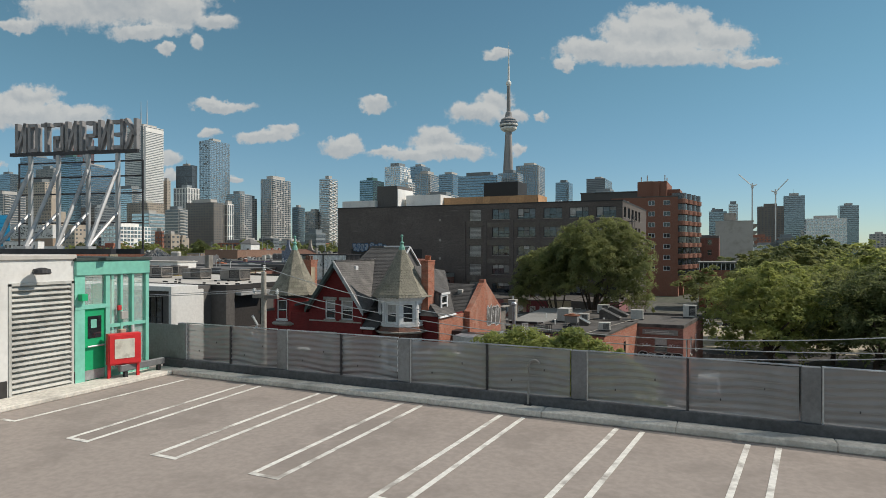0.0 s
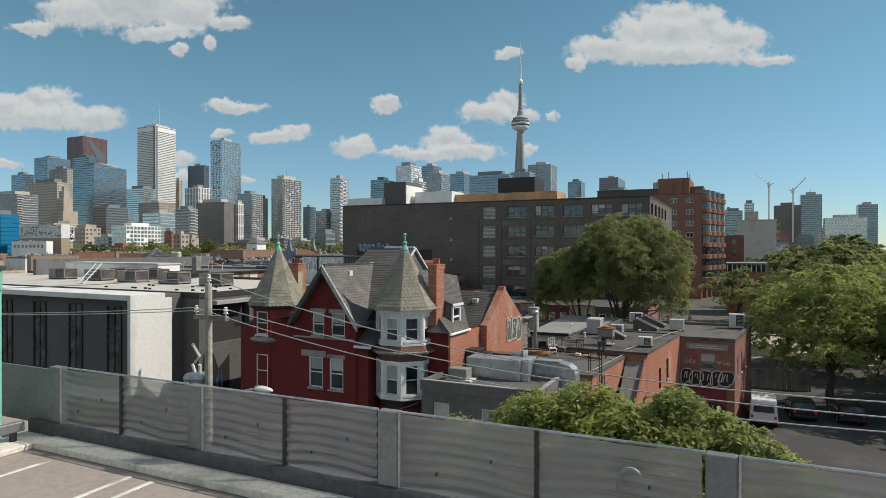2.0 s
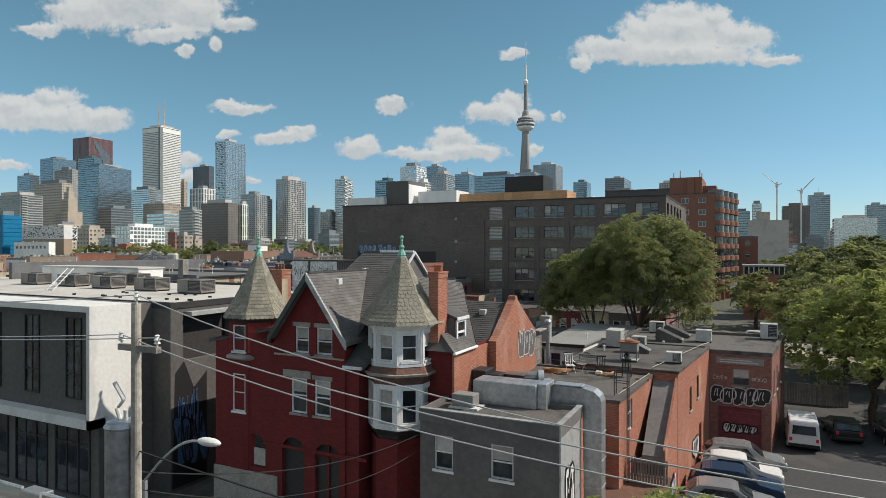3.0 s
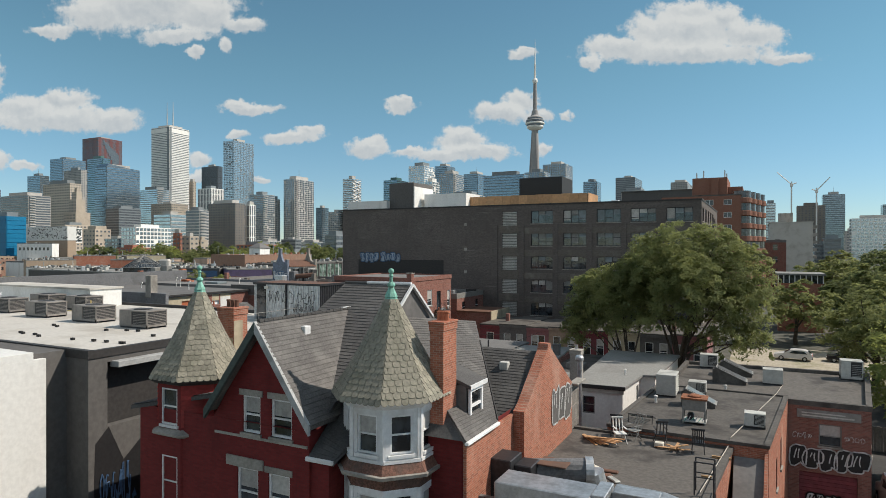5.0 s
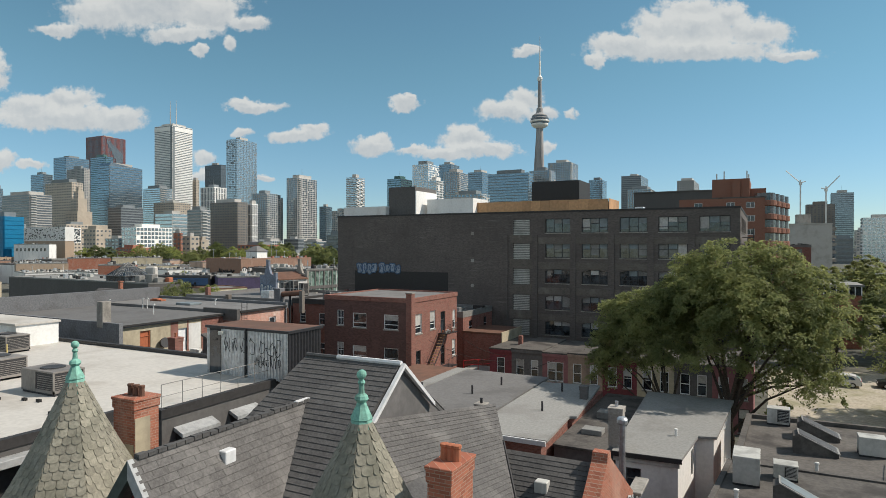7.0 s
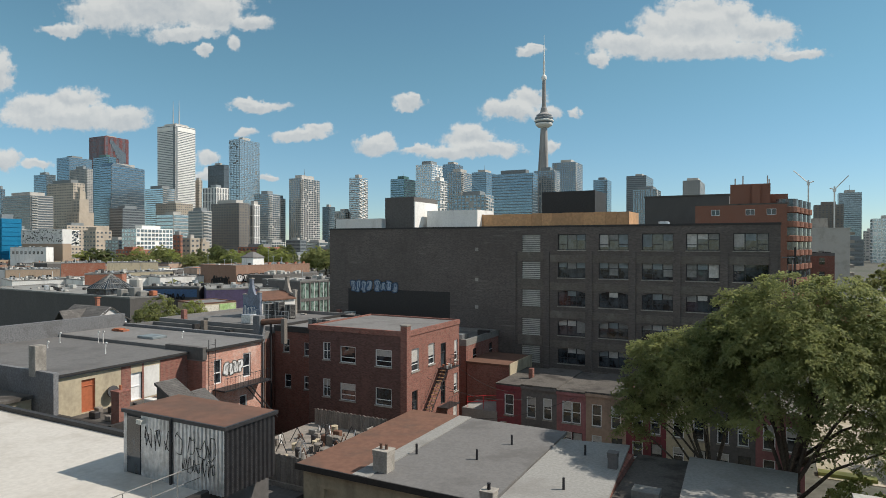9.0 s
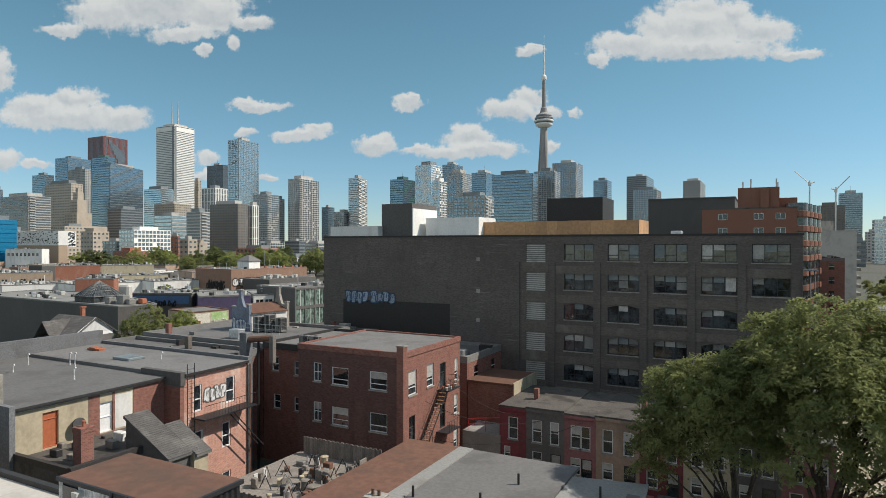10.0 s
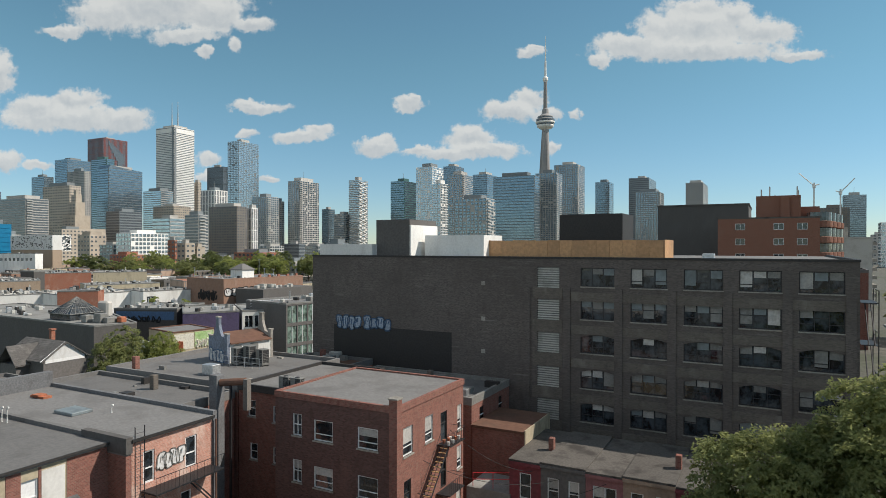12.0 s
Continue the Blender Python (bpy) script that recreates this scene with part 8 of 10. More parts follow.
def plain_house(x0, x1, y0, y1, h, wall, roof, label, name="shop_house", rows=2, clutter=2, seed=0, tall=0.35):
    """A flat-roofed block with parapet, window rows on its two seen sides and small things on its roof."""
    r = random.Random(seed)
    b = thing(name, label, "building", at=((x0 + x1) / 2, (y0 + y1) / 2, 0))
    w, d = (x1 - x0) / 2, (y1 - y0) / 2
    fr, ri = [], []
    for k in range(rows):
        z = h - 2.3 - 3.1 * k
        if z < 0.8:
            break
        n = max(1, int(2 * w / 3.2))
        fr += [(2 * w * (q + 0.5) / n - 0.55, 2 * w * (q + 0.5) / n + 0.55, z, z + 1.5) for q in range(n)]
        n = max(1, int(2 * d / 3.2))
        ri += [(2 * d * (q + 0.5) / n - 0.5, 2 * d * (q + 0.5) / n + 0.5, z, z + 1.5) for q in range(n)]
    bm = bmesh.new()
    block_walls(bm, -w, w, -d, d, 0, h, front=fr, right=ri)
    part("wall", bm, wall, b)
    for sd, ho in ((Side((-w, -d), (1, 0)), fr), (Side((w, -d), (0, 1)), ri)):
        for s in ho:
            bm = bmesh.new()
            sd.bar(bm, *s, -0.16, -0.12)
            wn = part("window", bm, "glass_dark", b)
            if name != "city_block":
                bm = bmesh.new()
                sd.bar(bm, s[0], s[1], s[2] + 0.72, s[2] + 0.8, -0.12, -0.07)
                part("sash_bar", bm, "white_trim", wn)
    flat_roof(b, -w, w, -d, d, h, roof, tall, 0.25, r.choice(("membrane_grey", wall, "ac_grey")))
    for k in range(clutter):
        x, y, s = r.uniform(-w + 1, w - 1), r.uniform(-d + 1, d - 1), r.uniform(0.4, 1.0)
        if r.random() < 0.4:
            part("chimney", boxes((x, x + 0.5, y, y + 0.5, h, h + 1.2), bev=0.03), r.choice(("brick_red", "brick_pale", "brick_orange")), b)
        else:
            part("roof_unit", boxes((x, x + 1.4 * s, y, y + s, h, h + s), bev=0.04), r.choice(("ac_shell", "ac_grey", "galvanised")), b)
    for mat in (("ac_grey", "dark_trim") if clutter else ()):
        rows_c = []
        for k in range(int(6 + w * 0.9) if clutter > 4 else 3):
            x, y, s = r.uniform(-w + 0.5, w - 0.5), r.uniform(-d + 0.5, d - 0.5), r.uniform(0.12, 0.5)
            rows_c.append((x, x + s * r.uniform(0.6, 3.0), y, y + s * r.uniform(0.6, 2.0), h, h + s * r.choice((0.7, 1.0, 1.2, 2.4 if clutter > 4 else 0.5))))
        cl = part("roof_clutter", boxes(*rows_c), r.choice((mat, mat, "stone_trim", "ac_grey")), b)
        cl["kind"] = "stuff"
    return b


WALLS = ("brick_far", "brick_far", "cream_render", "brick_tan", "white_paint", "charcoal_render", "peach_render", "brick_orange", "brick_pale", "cream_render")
ROOFS = ("membrane_grey", "membrane_dark", "membrane_light", "membrane_light", "white_roof", "white_roof")
WORDS = {"brick_far": "weathered brick", "brick_red": "red brick", "brick_orange": "orange brick", "cream_render": "cream rendered", "brick_tan": "tan brick", "white_paint": "white painted", "charcoal_render": "charcoal", "peach_render": "peach rendered", "brick_pale": "grey brick"}
plain_house(-75, -57.8, 77, 84.3, 9.8, "brick_red", "membrane_grey", "red brick shop house with a grey flat roof", clutter=1, seed=1)
plain_house(-90, -69.2, 66, 84, 8.2, "charcoal_render", "membrane_grey", "charcoal shop house with a grey flat roof", clutter=1, seed=2)
plain_house(-74.4, -57.7, 84.6, 98, 10.2, "brick_red", "membrane_grey", "dark shop house with a broad grey roof", clutter=2, seed=3)
plain_house(-66.4, -57.8, 98.3, 104, 9.2, "brick_red", "rust_metal", "low building with a rusty roof beside the warehouse", clutter=3, seed=4)
plain_house(-57.0, -41.9, 95.3, 103.8, 8.6, "brick_red", "membrane_grey", "low building behind the red house", clutter=4, seed=5)
def lot(bx, by, cx, cy, deep, h, wall, roof, label, name="shop_house", seed=0, clutter=6, side=(), front=(), glass="glass_dark", curb="ac_grey"):
    """A flat-roofed block whose long lit wall runs from (bx, by) to (cx, cy) and whose body lies behind it."""
    r = random.Random(seed)
    b = thing(name, label, "building", at=(bx, by, 0))
    d = Vector((cx - bx, cy - by))
    n = Vector((-d.y, d.x)).normalized() * deep
    foot = [tuple(n), (0, 0), tuple(d), tuple(d + n)]
    sides = quad_walls(b, foot, 0, h - 0.07, wall, {0: front, 1: side})
    for k, ho in ((0, front), (1, side)):
        for s in ho:
            bm = bmesh.new()
            sides[k].bar(bm, *s, -0.16, -0.12)
            wn = part("window", bm, glass, b)
            bm = bmesh.new()
            mid = (s[0] + s[1]) / 2
            sides[k].bar(bm, mid - 0.05, mid + 0.05, s[2], s[3], -0.12, -0.06)
            part("mullion", bm, "white_trim", wn)
    tar_roof(b, foot, h, roof, 0.22, 0.3, curb)
    for mat in ("ac_shell", "ac_grey", "galvanised", "dark_trim"):
        rows_c = []
        for k in range(clutter):
            f, g, q = r.uniform(0.03, 0.93), r.uniform(0.08, 0.9), r.uniform(0.2, 0.8)
            p = d * f + n * g
            rows_c.append((p.x, p.x + q * r.uniform(0.5, 2.2), p.y, p.y + q, h, h + q * r.choice((0.4, 0.7, 1.0, 1.0, 1.3))))
        cl = part("roof_clutter", boxes(*rows_c, bev=0.04), mat, b)
        cl["kind"] = "stuff"
    for k in range(2 if clutter > 4 else 0):
        p = d * r.uniform(0.1, 0.9) + n * r.uniform(0.1, 0.8)
        part("vent_pipe", rods(((p.x, p.y, h), (p.x, p.y, h + r.uniform(1.2, 2.2)), 0.09), n=6), r.choice(("galvanised", "plastic_white")), b)
    return b, sides


def win_row(first, step, count, wide, z0, z1):
    return [(first + step * k, first + step * k + wide, z0, z1) for k in range(count)]


# dark hall with the glass pyramid
hall = thing("long_hall", "long charcoal hall with a pale roof and crowded roof units", "building", at=(-109.5, 106.2, 0))
HF = [(-48, 2.2), (0, 0), (1.6, 6.0), (-24, 17.0), (-50, 16.0)]
quad_walls(hall, HF, 0, 9.53, "charcoal_render")
tar_roof(hall, HF, 9.6, "membrane_light", 0.18, 0.3, "ac_grey")
hr = random.Random(77)
for mat, cnt in (("ac_shell", 14), ("ac_grey", 18), ("galvanised", 10), ("dark_trim", 10)):
    rows_c = []
    for k in range(cnt):
        x = hr.uniform(-44, -3)
        y, q = hr.uniform(3.0, 6.5 + max(0, -x - 3) * 0.38 if x > -24 else 14), hr.uniform(0.25, 0.8)
        if -19.5 < x < -7.5 and y < 10.5:
            continue
        rows_c.append((x, x + q * hr.uniform(0.6, 1.6), y, y + q, 9.6, 9.6 + q * hr.choice((0.5, 0.8, 1.0, 1.2))))
    cl = part("roof_clutter", boxes(*rows_c, bev=0.04), mat, hall)
    cl["kind"] = "stuff"
for x, y, w, h in ((-6.6, 2.2, 1.2, 1.2), (-4.6, 3.0, 1.6, 1.5), (-2.9, 3.4, 1.0, 0.9)):
    part("roof_unit", boxes((x, x + w, y, y + 1.3, 9.62, 9.6 + h), bev=0.06), "ac_grey", hall, "tall grey condenser unit")
part("roof_unit", boxes((-1.9, -0.8, 5.0, 6.0, 9.62, 10.5), bev=0.1), "terracotta", hall, "faded red roof box")
pyr = thing("pyramid_skylight", "dark glass pyramid skylight on a flat roof", "skylight", at=(-122.4, 111.6, 9.6))
bm = bmesh.new()
lathe(bm, 0, 0, ((3.9, 0), (3.9, 0.9), (4.05, 0.92), (4.05, 1.0), (0.1, 3.6)), 4, math.pi / 4)
part("glazing", bm, "glass_dark", pyr)
bm = bmesh.new()
for k in range(36):
    a = 2 * math.pi * (k + 0.5) / 36
    q = 2.88 / max(abs(math.cos(a)), abs(math.sin(a)))
    rod(bm, (q * math.cos(a), q * math.sin(a), 1.02), (0, 0, 3.66), 0.035, n=4)
for f in (0.0, 0.33, 0.66):
    q, z = 2.88 * (1 - f), 1.04 + 2.6 * f
    for k in range(4):
        p = [(q, -q), (q, q), (-q, q), (-q, -q)]
        rod(bm, (*p[k], z), (*p[(k + 1) % 4], z), 0.05, n=4)
part("lattice", bm, "ac_grey", pyr, "grey metal glazing bars")
part("flashing", boxes((0.6, 3.4, 3.1, 4.3, 0, 2.7), bev=0.3), "white_roof", pyr, "white roof hood behind the glass")

# blocks beyond the hall
lot(-161.5, 131.5, -156.0, 137.5, 8, 11.4, "brick_orange", "membrane_grey", "small orange brick block with roof tank", seed=21, clutter=3)
lot(-268.6, 190, -260.5, 203.5, 20, 11, "brick_orange", "membrane_light", "broad orange brick hall with cluttered roof", seed=22, clutter=9)
lot(-260.2, 204, -249, 220, 20, 11, "cream_render", "membrane_light", "cream rendered hall with cluttered roof", seed=23, clutter=9)
lot(-243, 156, -236, 170, 18, 10, "brick_tan", "membrane_light", "beige brick block with small dark windows", seed=24, clutter=10, side=win_row(1.2, 5.2, 3, 1.5, 6.6, 8.0))
lot(-205, 138, -200, 152, 18, 8.2, "white_paint", "white_roof", "low white block with a crowded pale roof", seed=25, clutter=12)
lot(-188, 148, -184, 168, 22, 8.4, "white_paint", "white_roof", "low white painted block with roof units", seed=26, clutter=14)
lot(-214, 172, -205, 192, 14, 9.0, "cream_render", "membrane_light", "cream low block with roof units", seed=27, clutter=10)
lot(-176, 164, -172, 179, 14, 8.8, "white_paint", "membrane_light", "white painted block with a pale roof", seed=28, clutter=6, side=win_row(1.0, 6.0, 1, 2.2, 4.5, 7.4))
lot(-180, 181, -176, 192, 12, 10.8, "peach_render", "terracotta", "peach rendered house with a tiled roof", seed=29, clutter=2)
lot(-171, 187, -166, 198, 10, 10.6, "grey_render", "membrane_grey", "teal-grey shop house with tall windows", seed=30, clutter=3, side=win_row(0.8, 3.2, 3, 1.7, 6.8, 9.4), glass="loft_glass")
gw, gsd = lot(-156.5, 175, -152.5, 204, 18, 12.2, "brick_far", "membrane_grey", "brown brick block with a sprayed orange side wall", seed=31, clutter=8, curb="brick_far")
bubble_tag(gw, gsd[1], 0.6, 8.6, 10.0, 2.4, 5, 81, 0.05, "graffiti_black", "graffiti_white", 0.14)
scribble(gw, gsd[0], 6.0, 7.5, 9.0, 3.2, 93, "graffiti_black", 0.2, 0.05, 9)
part("roof_house", boxes((-7.4, -2.6, 9.6, 14.4, 12.2, 14.5)), "white_paint", gw, "white roof house with a grey hipped roof")
bm = bmesh.new()
lathe(bm, -5, 12, ((3.8, 14.5), (3.8, 14.7), (0.6, 16.4)), 4, math.pi / 4)
part("hipped_roof", bm, "membrane_grey", gw)
for k in range(5):
    part("pilaster", boxes((-0.1 + 0.6 * k, 0.5 + 0.6 * k, 13.5 + 3.4 * k, 14.3 + 3.4 * k, 0, 13.0)), "brick_orange", gw)
for x, y, h in ((-14, 2, 3.2), (-9, 4, 2.0), (-1, 17, 2.8), (-2, 22, 2.4), (-6, 20, 5.5)):
    part("mast", rods(((x, y, 12.2), (x, y, 12.2 + h), 0.07), ((x - 0.5, y, 12.0 + h), (x + 0.5, y, 12.0 + h), 0.05), n=5), "galvanised", gw)
part("annexe", boxes((1.6, 12, 3.0, 24, 0, 9.6)), "charcoal_render", gw)
rows_c = [(hr.uniform(2, 10), 0, hr.uniform(4, 22), hr.uniform(0.4, 1.2)) for k in range(16)]
cl = part("roof_clutter", boxes(*[(x, x + q * 1.5, y, y + q, 9.6, 9.6 + q * 0.9) for x, u, y, q in rows_c], bev=0.05), "ac_shell", gw)
cl["kind"] = "stuff"
bl, bsd = lot(-128.5, 122.5, -117.5, 127.5, 12, 9.9, "charcoal_render", "membrane_light", "low block with a blue sprayed wall and pale roof", seed=32, clutter=6)
bm = bmesh.new()
bsd[1].bar(bm, 0.4, 11.6, 7.9, 9.5, 0.002, 0.03)
part("painted_band", bm, "graffiti_blue", bl, "blue painted band")
scribble(bl, bsd[1], 1.0, 8.1, 8.0, 1.1, 97, "graffiti_black", 0.12, 0.05, 9)
lot(-109.5, 122.2, -103.6, 129.4, 14, 10, "purple_paint", "membrane_light", "dark purple painted shop block with a long pale roof", seed=33, clutter=3)
lot(-103.3, 129.8, -97.6, 137.0, 14, 10, "white_paint", "membrane_light", "white framed block with a row of tall windows", seed=34, clutter=3, side=win_row(0.5, 1.7, 5, 1.3, 7.2, 9.2))
rl = thing("roof_rail", "white steel roof screen on short posts", "roof screen", at=(-104.5, 133.5, 10.0))
for k in range(9):
    part("post", rods(((0.55 * k, 0.8 * k, 0), (0.55 * k, 0.8 * k, 1.6), 0.06), n=5), "white_trim", rl)
for z in (0.6, 1.1, 1.58):
    part("rail", rods(((-0.2, -0.3, z), (4.6, 6.7, z), 0.07), n=5), "white_trim", rl)
lot(-94.6, 131.5, -91.0, 150.0, 12, 11.5, "grey_render", "membrane_grey", "green-tinted glass loft block with steel frames", seed=35, clutter=6, side=[w for z in (1.0, 4.6, 8.2) for w in win_row(0.3, 2.3, 8, 2.05, z, z + 3.0)], glass="loft_glass")

lot(-423.6, 252, -404, 262, 7, 17, "white_paint", "white_roof", "low white block with two rows of dark windows", seed=36, clutter=3, side=win_row(1.2, 2.5, 8, 1.3, 12.8, 14.6))

# lane behind the near roofs
post = thing("poster_wall", "low lane building with a white and a green painted panel", "building", at=(-99.3, 112.0, 0))
PF = [(-7.6, 1.6), (0, 0), (1.3, 6.6), (-6.2, 8.4)]
psd = quad_walls(post, PF, 0, 8.53, "cream_render")
tar_roof(post, PF, 8.6, "membrane_grey", 0.15, 0.25, "rust_metal")
bm = bmesh.new()
psd[1].bar(bm, 0.15, 3.3, 5.9, 8.3, 0.002, 0.04)
part("panel", bm, "paper", post, "white painted panel")
bm = bmesh.new()
psd[1].bar(bm, 3.45, 6.6, 6.1, 8.4, 0.002, 0.04)
part("panel", bm, "poster_green", post, "green and white painted panel")
scribble(post, psd[1], 0.3, 6.5, 1.3, 1.3, 91, "terracotta", 0.1, 0.06, 5)
scribble(post, psd[1], 3.7, 6.6, 2.6, 1.3, 92, "paper", 0.12, 0.06, 6)
lane = thing("lane_fence", "weathered grey board fence along the lane", "fence", at=(-93.2, 107.2, 0))
for k in range(22):
    part("board", boxes((0.0, 0.04, 0.26 * k, 0.26 * k + 0.24, 0, 6.2 + 0.06 * (k % 3))), "weathered_wood", lane)
part("rail", boxes((-0.1, -0.002, 0, 5.7, 5.7, 5.85)), "weathered_wood", lane)
sw = thing("sprayed_wall", "white lane wall with teal sprayed letters", "wall", at=(-104.5, 109.4, 0))
part("wall", boxes((0, 4.6, -0.3, 0, 0, 7.6)), "white_paint", sw)
bubble_tag(sw, Side((0, -0.3), (1, 0)), 0.3, 5.0, 4.0, 1.4, 4, 94, 0.03, "graffiti_black", "poster_green", 0.08)
gabled = thing("gabled_house", "small house with grey shingle gables and white trim", "house", at=(-99.2, 95.6, 0))
part("wall", boxes((-8.2, 0, -2.6, 2.9, 0, 7.5)), "grey_render", gabled)
shingled(gabled, (-8.6, -3.0, 7.4), (0.35, -3.0, 7.4), (0.35, 0.1, 9.6), (-8.6, 0.1, 9.6), "shingle_tabs", tab=0.5, rowh=0.3)
shingled(gabled, (0.35, 3.2, 7.4), (-8.6, 3.2, 7.4), (-8.6, 0.1, 9.6), (0.35, 0.1, 9.6), "shingle_tabs", tab=0.5, rowh=0.3)
bm = bmesh.new()
prism(bm, [(0.0, -2.4), (0.06, -2.4), (0.06, 2.6), (0.0, 2.6)], 7.1, 7.5)
for sgn in (-1, 1):
    rod(bm, (0.1, 0.1 + sgn * 3.1, 7.35), (0.1, 0.1, 9.5), 0.11, n=4)
part("bargeboard", bm, "white_trim", gabled)
bm = bmesh.new()
for x in (0.0, 0.05):
    poly(bm, (x, -2.5, 7.5), (x, 2.7, 7.5), (x, 0.1, 9.4))
part("gable", bm, "white_trim", gabled)
part("cross_gable", boxes((-6.4, -3.0, -4.2, -2.61, 0, 7.0)), "grey_render", gabled)
shingled(gabled, (-6.8, -4.5, 6.9), (-6.8, -0.6, 6.9), (-4.7, -0.6, 9.2), (-4.7, -4.5, 9.2), "shingle_tabs", tab=0.5, rowh=0.3)
shingled(gabled, (-2.6, -0.6, 6.9), (-2.6, -4.5, 6.9), (-4.7, -4.5, 9.2), (-4.7, -0.6, 9.2), "shingle_tabs", tab=0.5, rowh=0.3)
part("chimney", boxes((-5.0, -4.5, 1.0, 1.5, 8.6, 10.6), (-5.1, -4.4, 0.9, 1.6, 10.6, 10.75)), "brick_orange", gabled, "thin orange chimney")

# stair house with stepped gables on the roof
sh = thing("stair_house", "sprayed stair house with a front painted in blue-grey shade, stepped gables and a rusty roof", "roof house", at=(-70.0, 92.6, 10.2))
sh.rotation_euler = (0, 0, radians(-12))
sh.scale = (1, 1, 1.13)
GW, GL = 3.4, 5.3
# front gable carries its shade as blue-grey colour, the rear one stays pale
for y0, mat, lab in ((0, "gable_shade_render", "rendered gable wall with its shade painted blue-grey"), (GL - 0.3, "stone_trim", "pale stepped gable wall")):
    bm = bmesh.new()
    out = [(0, 0), (GW, 0), (GW, 2.5), (2.9, 2.5), (2.9, 2.2), (2.3, 2.35), (2.0, 2.9), (1.85, 3.3), (1.85, 3.9), (1.35, 3.9), (1.35, 3.2), (1.1, 2.7), (0.8, 2.2), (0, 2.2)]
    va = [bm.verts.new((x, y0, z)) for x, z in out]
    vb = [bm.verts.new((x, y0 + 0.3, z)) for x, z in out]
    bm.faces.new(va)
    bm.faces.new(vb[::-1])
    for k in range(len(out)):
        bm.faces.new((va[k - 1], vb[k - 1], vb[k], va[k]))
    part("gable_wall", bm, mat, sh, lab)
    part("coping", boxes((1.3, 1.9, y0 - 0.04, y0 + 0.34, 3.9, 4.0), (2.86, GW + 0.04, y0 - 0.04, y0 + 0.34, 2.5, 2.6), (-0.04, 0.94, y0 - 0.04, y0 + 0.34, 2.2, 2.3)), "stone_trim", sh)
part("side_wall", boxes((GW - 0.22, GW - 0.02, 0.31, GL - 0.31, 0, 1.75), (0.02, 0.2, 0.31, GL - 0.31, 0, 2.0)), "white_paint", sh, "white painted side wall")
for k in range(2):
    part("door", boxes((GW - 0.019, GW + 0.03, 0.7 + 1.9 * k, 1.6 + 1.9 * k, 0.1, 1.5)), "ac_grey", sh)
bm = bmesh.new()
slab_roof(bm, [Vector(p) for p in ((GW + 0.2, 0.31, 1.75), (GW + 0.2, GL - 0.31, 1.75), (1.0, GL - 0.31, 2.5), (1.0, 0.31, 2.5))], 0.1)
part("roof", bm, "rust_metal", sh)
for k, (x, y, h) in enumerate(((-65.4, 92.0, 1.7), (-64.3, 92.5, 1.9), (-63.0, 92.9, 1.6))):
    ac_unit("roof_condenser", x, y, 10.2, 0.95, 0.8, h, "ac_grey", "tall weathered grey condenser beside the stair house", turn=-12, fan=False)
fs = thing("roof_railing", "bare steel guard rail on the roof edge", "railing", at=(-66.6, 91.2, 10.2))
for k in range(6):
    part("post", rods(((0.95 * k, 0.02 * k, 0), (0.95 * k, 0.02 * k, 1.0), 0.025), n=5), "galvanised", fs)
for z in (0.5, 0.98):
    part("rail", rods(((0, 0, z), (4.75, 0.1, z), 0.022), n=5), "galvanised", fs)
bubble_tag(sh, Side((0, 0), (1, 0)), 0.2, 0.5, 2.6, 1.2, 4, 71, 0.03, "graffiti_blue", "graffiti_white")
wing2 = thing("gallery_wing", "white box building with a dark speckled facade", "gallery", at=(-432, 275, 0))
part("wall", boxes((-22.7, 22.8, 0, 6, 19.2, 28.3)), "white_paint", wing2)
part("base", boxes((-22.5, 22.6, 0.2, 5.8, 0, 19.2)), "brick_tan", wing2)
sp = random.Random(17)
rows_c = []
for k in range(150):
    x, z, s = sp.uniform(-22, 22), sp.uniform(20, 27.8), sp.uniform(0.25, 0.7)
    rows_c.append((x, x + s * sp.uniform(0.6, 2.5), -0.12, -0.004, z, z + s))
pat = part("speckle", boxes(*rows_c), "dark_trim", wing2, "irregular dark inlays")
pat["kind"] = "stuff"
rs = random.Random(41)
n_far = 0
for gy in range(0, 11):
    for gx2 in range(0, 13):
        y0 = 118 + gy * 22 + rs.uniform(-3, 3)
        x0 = -100 - gx2 * 24 - gy * 13 + rs.uniform(-4, 4)
        if rs.random() < 0.16:
            continue
        if x0 > -182 and y0 < 214 or -290 < x0 < -160 and 120 < y0 < 224 or y0 > 250 and x0 > -330:
            continue
        w, d, h = rs.uniform(8, 15), rs.uniform(11, 19), rs.uniform(5.5, 9.0)
        wl = rs.choice(WALLS)
        plain_house(x0, x0 + w, y0, y0 + d, h, wl, rs.choice(ROOFS), "%s low city building with a flat roof" % WORDS[wl], "city_block", rows=rs.choice((0, 0, 1)), clutter=rs.randint(2, 5), seed=n_far)
        n_far += 1

# ---- brick apartment tower and neighbours on the right ----
apt = thing("apartment_tower", "tall orange-red brick apartment tower with rounded corner balconies", "apartment tower")
aw = []
for k in range(7):
    z = 25.0 - 3.0 * k
    for s in (3.2, 10.0, 14.0):
        aw.append((s, s + 1.8, z, z + 1.3))
bm = bmesh.new()
block_walls(bm, -29.2, -11.4, 186, 232, 0, 27.2, front=aw, right=[(2 + 3.6 * k, 3.8 + 3.6 * k, 25.0 - 3 * q, 26.3 - 3 * q) for k in range(12) for q in range(7)])
part("wall", bm, "brick_tower", apt)
for s in aw:
    window(apt, Side((-29.2, 186), (1, 0)), *s, w=0.1, rows=(), cols=(0.5,), sill="")
